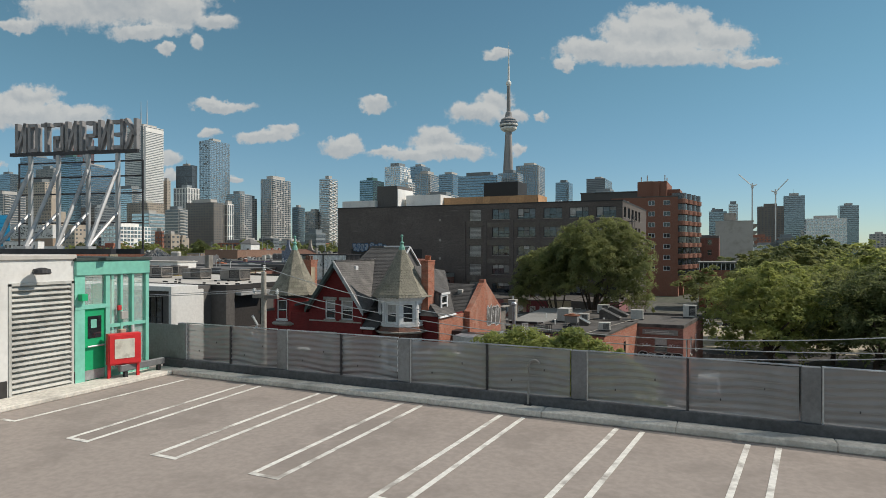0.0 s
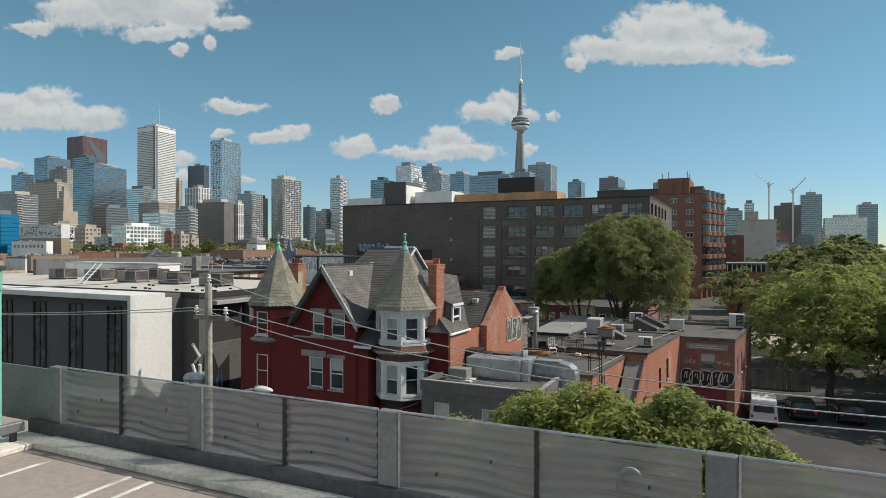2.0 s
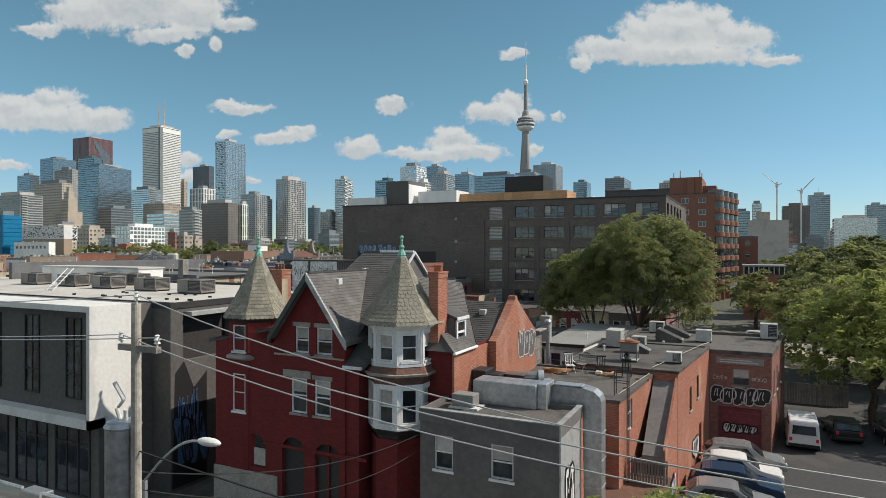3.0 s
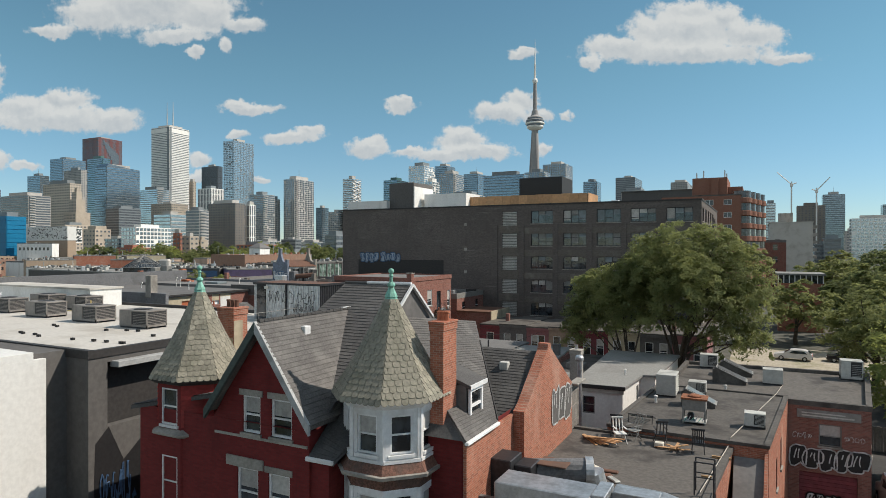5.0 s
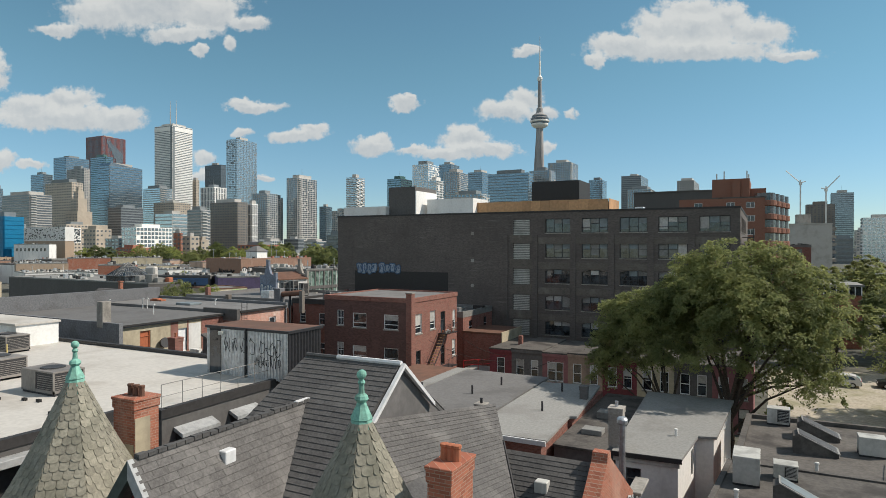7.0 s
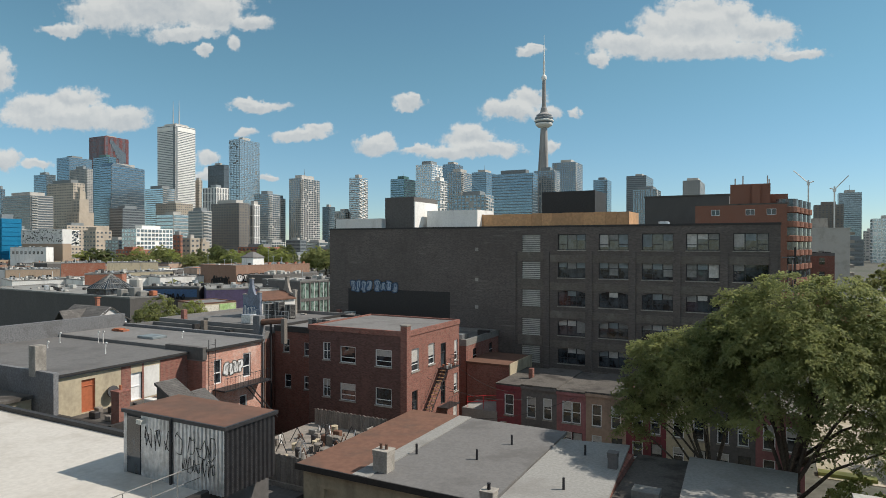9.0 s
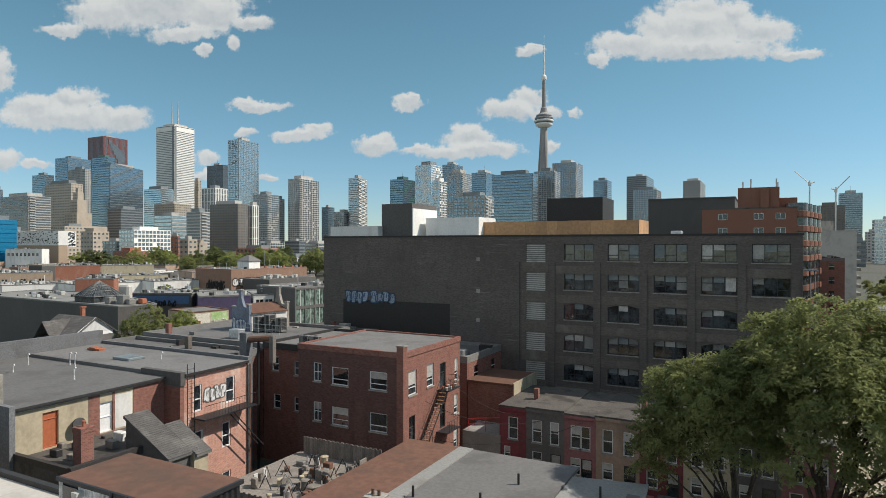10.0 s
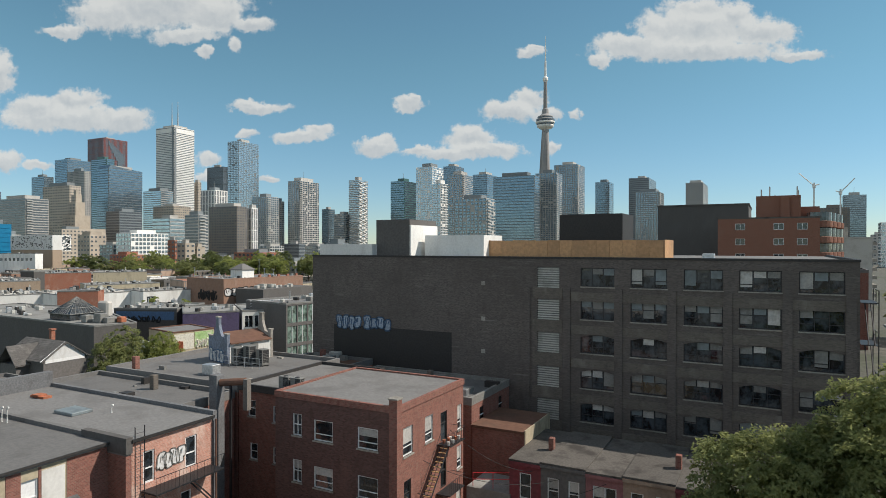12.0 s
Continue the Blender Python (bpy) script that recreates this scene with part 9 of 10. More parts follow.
part("roof", boxes((-29.3, -11.3, 186, 232, 27.2, 27.5)), "membrane_dark", apt)
part("plant_room", boxes((-22.3, -14.5, 188, 205, 27.4, 31.8)), "brick_tower", apt)
part("plant_room", boxes((-14.5, -11.2, 190, 200, 27.4, 29.6)), "brick_tower", apt)
part("plant_room", boxes((-18.0, -16.4, 187.4, 188, 27.4, 31.6)), "brick_tower", apt)
for x, y, h in ((-21.5, 189, 1.4), (-20.0, 190, 2.0), (-15.2, 189, 1.8), (-14.9, 192, 1.3), (-19, 203, 1.2)):
    part("antenna", boxes((x, x + 0.25, y, y + 0.25, 31.8, 31.8 + h)), "ac_shell", apt)
for q in range(1, 4):
    part("bay_wall", boxes((-11.38, -11.4 + 1.0 * q, 186.1 + 4.6 * q, 190.68 + 4.6 * q, 0, 27.0)), "brick_tower", apt)
for k in range(8):
    z = 4.4 + 3.0 * k
    for q in range(4):
        bm = bmesh.new()
        lathe(bm, -11.4 + 1.0 * q, 188.4 + 4.6 * q, ((2.2, z), (2.3, z + 0.1), (2.3, z + 1.2), (2.15, z + 1.25)), 18)
        bal = part("balcony", bm, "brick_tower", apt)
        bm = bmesh.new()
        lathe(bm, -11.4 + 1.0 * q, 188.4 + 4.6 * q, ((2.05, z + 1.2), (2.05, z + 2.9)), 18)
        part("glazing", bm, "glass_bright", bal)
grey = thing("grey_tower", "plain dark grey rendered block", "apartment block")
part("wall", boxes((-48.4, -25, 235, 262, 0, 33.0)), "charcoal_render", grey)
part("roof", boxes((-48.6, -24.8, 234.8, 262.2, 33.0, 33.4)), "membrane_dark", grey)
blank = thing("apartment_block", "white-grey apartment slab with a blank end wall", "apartment block")
part("wall", boxes((-4.2, 10.5, 300, 345, 0, 24.5)), "white_roof", blank, "blank pale grey end wall")
part("roof", boxes((-4.4, 10.7, 299.8, 345.2, 24.5, 24.9)), "white_roof", blank)
part("plant_room", boxes((-1, 4, 305, 312, 24.8, 28.5)), "stone_trim", blank)
for k in range(8):
    for q in range(8):
        part("balcony", boxes((10.5, 11.9, 301 + 5.4 * q, 305 + 5.4 * q, 2.0 + 2.9 * k, 3.1 + 2.9 * k)), "stone_trim", blank)
dk = plain_house(-6.5, -1.5, 205, 222, 16.5, "brick_red", "membrane_dark", "dark red brick side block", clutter=1, seed=91, rows=4)
gh = thing("glazed_hall", "low brick hall with a white glazed roof strip", "hall", at=(-1, 150, 0))
part("wall", boxes((-3.6, 3.4, 0, 9, 0, 8.6)), "brick_orange", gh)
part("roof", boxes((-3.9, 3.7, -0.4, 9.4, 10.0, 10.3)), "membrane_light", gh)
for k in range(9):
    part("post", boxes((-3.6 + 0.86 * k, -3.45 + 0.86 * k, -0.2, 0.0, 8.6, 10.0)), "white_trim", gh)
part("glazing", boxes((-3.5, 3.3, -0.06, 8.9, 8.6, 10.0)), "glass_bright", gh)

# ---- skyline ----
matter("tower_white", (0.80, 0.79, 0.76), 0.6, fine=0.3, coarse=0.02, var=0.05, dirty=0.15, bump=0)
matter("tower_beige", (0.46, 0.40, 0.33), 0.8, fine=0.3, coarse=0.03, var=0.08, dirty=0.2, bump=0)
matter("tower_concrete", (0.44, 0.43, 0.41), 0.8, fine=0.3, coarse=0.03, var=0.1, dirty=0.2, bump=0)
matter("tower_red", (0.22, 0.060, 0.050), 0.4, fine=0.3, coarse=0.03, var=0.08, dirty=0.1, bump=0)
matter("tower_black", (0.028, 0.03, 0.035), 0.35, fine=0.3, coarse=0.03, var=0.1, dirty=0.1, bump=0)
matter("tower_brown", (0.20, 0.18, 0.16), 0.8, fine=0.3, coarse=0.03, var=0.1, dirty=0.2, bump=0)
matter("tower_slate", (0.20, 0.225, 0.24), 0.5, fine=0.3, coarse=0.03, var=0.1, dirty=0.1, bump=0)
matter("tower_teal", (0.07, 0.15, 0.145), 0.35, fine=0.3, coarse=0.03, var=0.1, dirty=0.1, bump=0)
matter("cladding_blue", (0.0, 0.16, 0.32), 0.5, fine=0.4, coarse=0.05, var=0.08, dirty=0.1, bump=0)
matter("cn_concrete", (0.33, 0.32, 0.32), 0.85, fine=0.2, coarse=0.02, var=0.06, dirty=0.1, bump=0)
glazing("city_glass", (0.17, 0.225, 0.265), 0.14, 0.35)
glazing("city_glass_pale", (0.36, 0.43, 0.47), 0.16, 0.3)
glazing("city_glass_dark", (0.085, 0.10, 0.115), 0.16, 0.4)
for k in ("city_glass", "city_glass_pale"):
    MATS[k].node_tree.nodes["Principled BSDF"].inputs["Metallic"].default_value = 0.75
STYLES = {
    "glass": ("tower_slate", "city_glass", "bands", 4.0, 0.78, "blue-grey glass"),
    "blue": ("tower_slate", "city_glass_pale", "grid", 3.2, 0.8, "pale blue glass"),
    "pale": ("tower_concrete", "city_glass_pale", "bands", 4.0, 0.7, "pale glass and concrete"),
    "teal": ("tower_teal", "city_glass", "bands", 4.0, 0.7, "green-tinted glass"),
    "red": ("tower_red", "city_glass_dark", "ribs", 4.0, 0.45, "dark red granite"),
    "white": ("tower_white", "city_glass_dark", "bands", 3.9, 0.30, "white-clad"),
    "whitegrid": ("tower_white", "city_glass_pale", "grid", 3.4, 0.72, "white gridded"),
    "black": ("tower_black", "city_glass_dark", "ribs", 4.0, 0.6, "black steel and glass"),
    "beige": ("tower_beige", "city_glass_dark", "grid", 3.7, 0.42, "beige stone"),
    "concrete": ("tower_concrete", "city_glass_dark", "grid", 3.2, 0.5, "grey concrete"),
    "ribs": ("tower_white", "city_glass_dark", "ribs", 3.2, 0.45, "white ribbed concrete"),
    "slab": ("tower_brown", "city_glass_dark", "grid", 3.0, 0.5, "brown concrete slab"),
    "condo": ("tower_concrete", "city_glass", "grid", 3.0, 0.68, "glass and concrete"),
    "balcony": ("tower_concrete", "city_glass_dark", "bands", 3.0, 0.6, "balconied concrete"),
    "dark": ("tower_slate", "city_glass_dark", "bands", 3.6, 0.6, "dark glass"),
    "brick": ("brick_orange", "city_glass_dark", "grid", 3.2, 0.45, "red brick"),
    "bluebox": ("cladding_blue", "cladding_blue", "bands", 3.0, 0.9, "bright blue clad"),
    "lattice": ("tower_concrete", "city_glass_pale", "bands", 3.0, 0.5, "latticed white"),
}


def tower(name, style, x0, x1, y0, y1, h, extra=True):
    """A far tower: body, set-out window panes by floors on the sides that show, plant room and mast."""
    wall, glass, lay, storey, share, word = STYLES[style]
    r = random.Random(int(x0 * 7 + y0))
    kindly = name.replace("_", " ")
    b = thing(name, "%s %s in the downtown skyline" % (word, kindly), "tower" if h > 40 else "building", at=((x0 + x1) / 2, (y0 + y1) / 2, 0))
    w, d = (x1 - x0) / 2, (y1 - y0) / 2
    part("body", boxes((-w, w, -d, d, 0, h)), wall, b)
    verts, faces = [], []

    def pane(p, q, z0, z1, nx, ny):
        """One proud pane with its edges."""
        o = 0.25
        i = len(verts)
        for a in (0.0, o):
            verts.extend([(p[0] + nx * a, p[1] + ny * a, z0), (q[0] + nx * a, q[1] + ny * a, z0), (q[0] + nx * a, q[1] + ny * a, z1), (p[0] + nx * a, p[1] + ny * a, z1)])
        faces.extend([(i + 4, i + 5, i + 6, i + 7), (i, i + 1, i + 5, i + 4), (i + 3, i + 7, i + 6, i + 2), (i, i + 4, i + 7, i + 3), (i + 1, i + 2, i + 6, i + 5)])

    right = (x0 + x1) / 2 < 0.04 * y0 + 10
    sides = [((-w, -d), (1, 0), 2 * w, 0, -1)]
    sides.append(((w, -d), (0, 1), 2 * d, 1, 0) if right else ((-w, d), (0, -1), 2 * d, -1, 0))
    n = max(1, int(h / storey))
    for (px, py), (ax, ay), ln, nx, ny in sides:
        if lay == "bands":
            for k in range(n):
                z = h * k / n
                pane((px + ax * 0.4, py + ay * 0.4), (px + ax * (ln - 0.4), py + ay * (ln - 0.4)), z + storey * (1 - share) / 2, z + storey * (1 + share) / 2, nx, ny)
        elif lay == "ribs":
            m = max(3, int(ln / 3.4))
            for k in range(m):
                s0, s1 = ln * (k + 0.5 - share / 2) / m, ln * (k + 0.5 + share / 2) / m
                for q in range(0, n, 4):
                    pane((px + ax * s0, py + ay * s0), (px + ax * s1, py + ay * s1), h * q / n + 0.6, min(h - 1.2, h * (q + 4) / n - 0.3), nx, ny)
        else:
            m = max(2, int(ln / 3.8))
            for q in range(n):
                z = h * q / n
                for k in range(m):
                    if r.random() < 0.06:
                        continue
                    s0, s1 = ln * (k + 0.5 - share / 2) / m, ln * (k + 0.5 + share / 2) / m
                    pane((px + ax * s0, py + ay * s0), (px + ax * s1, py + ay * s1), z + storey * (1 - share) / 2, z + storey * (1 + share) / 2, nx, ny)
    me = bpy.data.meshes.new("glazing")
    me.from_pydata(verts, [], faces)
    me.materials.append(MATS[glass])
    ob = new("glazing", me)
    ob.parent = b
    ob["kind"] = "stuff"
    if style in ("balcony", "condo") and h > 30:
        for k in range(0, n, 1):
            part("balcony", boxes((w - 0.3, w + 1.3, -d + 1, -d + min(8, 2 * d - 1), h * k / n, h * k / n + 1.1)), wall, b)
    if extra:
        f = r.uniform(0.35, 0.7)
        part("plant_room", boxes((-w * f, w * f, -d * f, d * f, h, h + min(6.0, 2 + h * 0.03))), r.choice((wall, "tower_concrete", "tower_slate")), b)
    if h > 110 and r.random() < 0.35 and style != "white":
        part("mast", rods(((0, 0, h), (0, 0, h + 16), 0.5, 0.15), n=6), "ac_grey", b)
    return b


tower("office_tower", "glass", -1113, -1085, 586, 591, 106)
tower("condo_tower", "balcony", -871, -811, 478, 505, 79)
tower("office_tower", "glass", -1508, -1458, 870, 890, 177)
tower("office_tower", "glass", -1564, -1514, 955, 1013, 230)
tower("office_tower", "red", -1593, -1529, 1056, 1124, 298)
tower("office_tower", "teal", -1321, -1269, 890, 908, 207)
tower("condo_tower", "concrete", -1267, -1211, 805, 817, 169)
tower("office_tower", "beige", -927, -865, 564, 580, 104)
tower("office_tower", "glass", -993, -963, 687, 748, 147)
tower("office_tower", "pale", -1067, -1017, 827, 853, 124)
tower("office_tower", "white", -1272, -1212, 1013, 1069, 291)
tower("office_tower", "black", -1287, -1231, 1173, 1190, 220)
tower("condo_tower", "beige", -1220, -1207, 1075, 1085, 171)
tower("condo_tower", "blue", -905, -878, 881, 932, 213)
tower("office_tower", "ribs", -870, -838, 790, 818, 115)
tower("apartment_tower", "slab", -602, -557, 567, 583, 67)
tower("apartment_tower", "ribs", -570, -563, 596, 606, 67)
tower("condo_tower", "condo", -670, -643, 705, 729, 91)
tower("condo_tower", "condo", -672, -662, 751, 762, 88)
tower("condo_tower", "condo", -655, -634, 762, 808, 118)
tower("condo_tower", "glass", -802, -786, 1025, 1045, 94)
tower("office_tower", "whitegrid", -532, -512, 402, 440, 33)
tower("office_tower", "dark", -846, -817, 604, 639, 70)
tower("office_tower", "pale", -624, -596, 509, 531, 52)
tower("office_tower", "beige", -861, -815, 691, 722, 82)
tower("condo_tower", "balcony", -543, -523, 484, 496, 53)
tower("office_tower", "beige", -719, -702, 456, 485, 40)
tower("office_tower", "beige", -586, -568, 401, 417, 32)
tower("apartment_house", "brick", -420, -412, 366, 368, 26)
tower("apartment_house", "beige", -431, -421, 383, 392, 24)
tower("apartment_house", "beige", -426, -421, 394, 402, 21)
tower("gallery_building", "bluebox", -488, -467, 269, 282, 36)
tower("office_block", "concrete", -543, -512, 305, 312, 30)
tower("apartment_house", "dark", -287, -277, 386, 398, 24)
tower("condo_tower", "condo", -653, -633, 870, 898, 74)
tower("condo_tower", "lattice", -630, -610, 879, 904, 129)
tower("office_tower", "teal", -622, -593, 993, 1033, 137)
tower("condo_tower", "whitegrid", -477, -450, 834, 868, 136)
tower("condo_tower", "whitegrid", -433, -420, 803, 825, 108)
tower("condo_tower", "glass", -627, -599, 1205, 1246, 188)
tower("condo_tower", "condo", -480, -454, 940, 980, 136)
tower("office_block", "condo", -290, -257, 587, 609, 67)
tower("condo_tower", "glass", -528, -498, 1138, 1192, 159)
tower("condo_tower", "glass", -378, -315, 887, 909, 122)
tower("condo_tower", "condo", -334, -302, 945, 976, 131)
tower("condo_tower", "condo", -355, -314, 1102, 1151, 163)
tower("condo_tower", "glass", -337, -309, 1319, 1358, 152)
tower("condo_tower", "dark", -256, -220, 1246, 1327, 149)
tower("condo_tower", "condo", -207, -172, 1050, 1099, 106)
tower("condo_tower", "concrete", -160, -130, 1281, 1380, 139)
tower("condo_tower", "glass", 105, 143, 1493, 1520, 122)
tower("condo_tower", "glass", 198, 229, 1440, 1470, 96)
tower("office_tower", "pale", 0, 13, 1100, 1130, 83)
tower("office_tower", "glass", -29, -3, 1110, 1130, 72)
tower("apartment_house", "concrete", 176, 194, 1010, 1030, 32)
tower("unfinished_tower", "slab", 39, 73, 1035, 1060, 74)
tower("apartment_house", "dark", 46, 60, 711, 729, 24)
tower("apartment_house", "whitegrid", 82, 122, 838, 856, 47)
tower("apartment_house", "concrete", 87, 101, 942, 960, 36)
tower("condo_tower", "condo", -40, -28, 1643, 1661, 104)
# first tall white tower: dark corner strips and two masts
fcp = thing("mast_pair", "two tall red and white masts on the white tower", "mast", at=(-1240, 1040, 291))
for dx in (-12, 8):
    part("mast", rods(((dx, 0, 0), (dx, 0, 38), 1.3, 0.9), ((dx, 0, 38), (dx, 0, 64), 0.7, 0.35), n=8), "tower_concrete", fcp)
strip = thing("tower_strip", "dark vertical corner strip of the white tower", "facade strip", at=(-1212, 1013, 0))
part("strip", boxes((-6.5, -1.0, -0.6, 0, 2, 288), (0, 0.6, 1.0, 6, 2, 288)), "tower_slate", strip)
part("band", boxes((-60, -6.6, -0.5, 0, 278, 286), (0, 0.5, 6.1, 56, 278, 286)), "tower_white", strip)
# stepped clock tower in pale stone
cl = thing("stepped_tower", "pale stone stepped tower of an older office building", "tower", at=(-843, 560, 0))
for x, z0, z1 in ((28, 0, 44), (13, 44, 62), (8, 62, 80), (5, 80, 90), (2.5, 90, 96)):
    part("tier", boxes((-x, x, -x * 0.8, x * 0.8, z0, z1)), "tower_beige", cl)
    bm = bmesh.new()
    for k in range(int(x / 1.6)):
        xx = -x + 1.2 + 3.2 * k
        for q in range(max(1, int((z1 - z0) / 4))):
            box(bm, xx, xx + 1.3, -x * 0.8 - 0.2, -x * 0.8, z0 + 1 + 4 * q, z0 + 3 + 4 * q)
    pw = part("glazing", bm, "city_glass_dark", cl)
    pw["kind"] = "stuff"
# raised white box with scattered dark squares, on thin legs
oc = thing("raised_box_building", "white box building with scattered dark squares on thin legs", "gallery", at=(-464, 300, 0))
part("body", boxes((-36, 10, 0, 14, 18, 29)), "tower_white", oc)
pr = random.Random(4)
bm = bmesh.new()
for k in range(150):
    x, z = pr.uniform(-35.6, 9), pr.uniform(18.4, 28)
    s = pr.uniform(0.4, 0.9)
    box(bm, x, x + s * 1.4, -0.15, 0, z, z + s)
    y = pr.uniform(0.4, 13)
    box(bm, 10, 10.15, y, y + s * 1.4, z, z + s)
dots = part("glazing", bm, "city_glass_dark", oc)
dots["kind"] = "stuff"
for k in range(6):
    part("leg", rods(((-32 + 8 * k, 3, 0), (-31 + 8 * k, 4, 18), 0.4), n=6), "tower_slate", oc)
# white lattice on the slim condo
lt = thing("facade_lattice", "white criss-cross balcony lattice on the slim condo", "facade lattice", at=(-610, 879, 0))
for k in range(20):
    z = 6 + 6 * k
    part("brace", rods(((0.8, 0, z), (0.8, 22, z + 6), 0.6), ((0.8, 22, z), (0.8, 0, z + 6), 0.6), ((0, -0.8, z + 3 * (k % 2)), (-18, -0.8, z + 6 - 3 * (k % 2)), 0.5), n=5), "tower_white", lt)
# slanting glass prow of the faceted tower
pw = thing("glass_crown", "slanted glass crown of a faceted tower", "roof crown", at=(-978, 700, 147))
bm = bmesh.new()
vs = [bm.verts.new(p) for p in ((-14.5, -12.5, 0), (14.5, -12.5, 0), (14.5, 47, 0), (-14.5, 47, 0), (-14.5, -6, 6), (10, -6, 6), (10, 30, 2), (-14.5, 30, 2))]
for f in ((0, 1, 5, 4), (1, 2, 6, 5), (2, 3, 7, 6), (3, 0, 4, 7), (4, 5, 6, 7)):
    bm.faces.new([vs[k] for k in f])
part("glazing", bm, "city_glass", pw)
# stepped notch of the red tower
nt = thing("tower_notch", "dark stepped notch on the red granite tower", "facade notch", at=(-1529, 1056, 0))
for k in range(9):
    part("notch", boxes((0, 0.8, 14 + 5 * k, 19 + 5 * k, 296 - 16 - 9 * k if k < 5 else 200 + 9 * (k - 4), 292 - 4 * k)), "city_glass_dark", nt)

# needle tower
cn = thing("needle_tower", "very tall concrete needle tower with a round pod", "tower", at=(-500.7, 1491.7, 0))
bm = bmesh.new()
lathe(bm, 0, 0, ((20, 0), (15, 90), (11, 200), (8.2, 300), (7.0, 330), (6.2, 345)), 6, 0.3)
part("shaft", bm, "cn_concrete", cn)
for k in range(3):
    a = 0.3 + math.pi / 3 + 2 * math.pi * k / 3
    bm = bmesh.new()
    ca, sa = math.cos(a), math.sin(a)
    vs = [bm.verts.new(p) for p in ((26 * ca - 2 * sa, 26 * sa + 2 * ca, 0), (26 * ca + 2 * sa, 26 * sa - 2 * ca, 0), (8 * ca + 2 * sa, 8 * sa - 2 * ca, 300), (8 * ca - 2 * sa, 8 * sa + 2 * ca, 300), (0, 0, 0), (0, 0, 300))]
    for f in ((0, 1, 2, 3), (0, 3, 5, 4), (1, 4, 5, 2)):
        bm.faces.new([vs[q] for q in f])
    part("leg", bm, "cn_concrete", cn)
for name, mat, label, prof in (
    ("pod_base", "tower_white", "white ring under the pod", ((8, 302), (14, 304), (19.5, 308), (20.5, 311), (20, 312.5))),
    ("pod_band", "city_glass_dark", "", ((19, 312), (21, 314), (21, 316.5))),
    ("pod_ring", "tower_white", "white pod ring", ((21, 316), (23.2, 317), (23.6, 319.5), (22.6, 320.5))),
    ("pod_band", "city_glass_dark", "", ((21.6, 320), (22.4, 322), (21.8, 325.5))),
    ("pod_ring", "cn_concrete", "", ((21.5, 325), (22.2, 326), (20.5, 327.5))),
    ("pod_band", "city_glass_dark", "", ((18.4, 327), (18.2, 331))),
    ("pod_roof", "cn_concrete", "", ((18.8, 331), (18.4, 333), (13, 336), (9, 339), (7.5, 350), (5, 352))),
):
    bm = bmesh.new()
    lathe(bm, 0, 0, prof, 32)
    part(name, bm, mat, cn, label)
bm = bmesh.new()
lathe(bm, 0, 0, ((5.2, 345), (4.2, 415), (4.0, 420)), 12)
part("upper_shaft", bm, "cn_concrete", cn)
bm = bmesh.new()
lathe(bm, 0, 0, ((4.0, 416), (6.2, 420), (6.4, 425), (4.0, 429), (3.0, 430)), 20)
part("upper_pod", bm, "tower_white", cn)
bm = bmesh.new()
lathe(bm, 0, 0, ((2.8, 430), (2.4, 465), (1.5, 466), (1.2, 500), (0.7, 501), (0.4, 526)), 10)
part("mast", bm, "tower_white", cn)

# construction cranes
for x, y, z, jib in ((31.6, 1030, 108, -18), (62, 1030, 98, 16)):
    cr = thing("tower_crane", "distant white tower crane above a building site", "crane", "tower cranes", at=(x, y, 0))
    part("mast", boxes((-0.9, 0.9, -0.9, 0.9, 0, z)), "tower_white", cr)
    part("jib", rods(((0, 0, z - 4), (jib, 0, z + 14), 0.7), ((0, 0, z - 4), (-jib * 0.35, 0, z - 2), 0.8), n=5), "tower_white", cr)
    part("cab", boxes((-1.8, 1.8, -1.8, 1.8, z - 7, z - 3)), "tower_white", cr)

# lower city in front of the towers
rc = random.Random(9)
fill = (("condo", "city_block"), ("beige", "city_block"), ("concrete", "city_block"), ("dark", "city_block"), ("brick", "city_block"), ("whitegrid", "city_block"), ("pale", "city_block"))
for k in range(64):
    f = k / 63
    ang = radians(-57 + 62 * f)
    dist = rc.uniform(430, 880)
    cxx, cyy = -10 + dist * math.sin(ang), 60 + dist * math.cos(ang)
    if cxx > -25 and cyy < 520:
        continue
    w, d, h = rc.uniform(12, 30), rc.uniform(10, 24), rc.uniform(9, 22) * (0.7 + dist / 1500)
    st, nm = rc.choice(fill)
    tower(nm, st, cxx - w / 2, cxx + w / 2, cyy - d / 2, cyy + d / 2, h)

# ---- trees ----


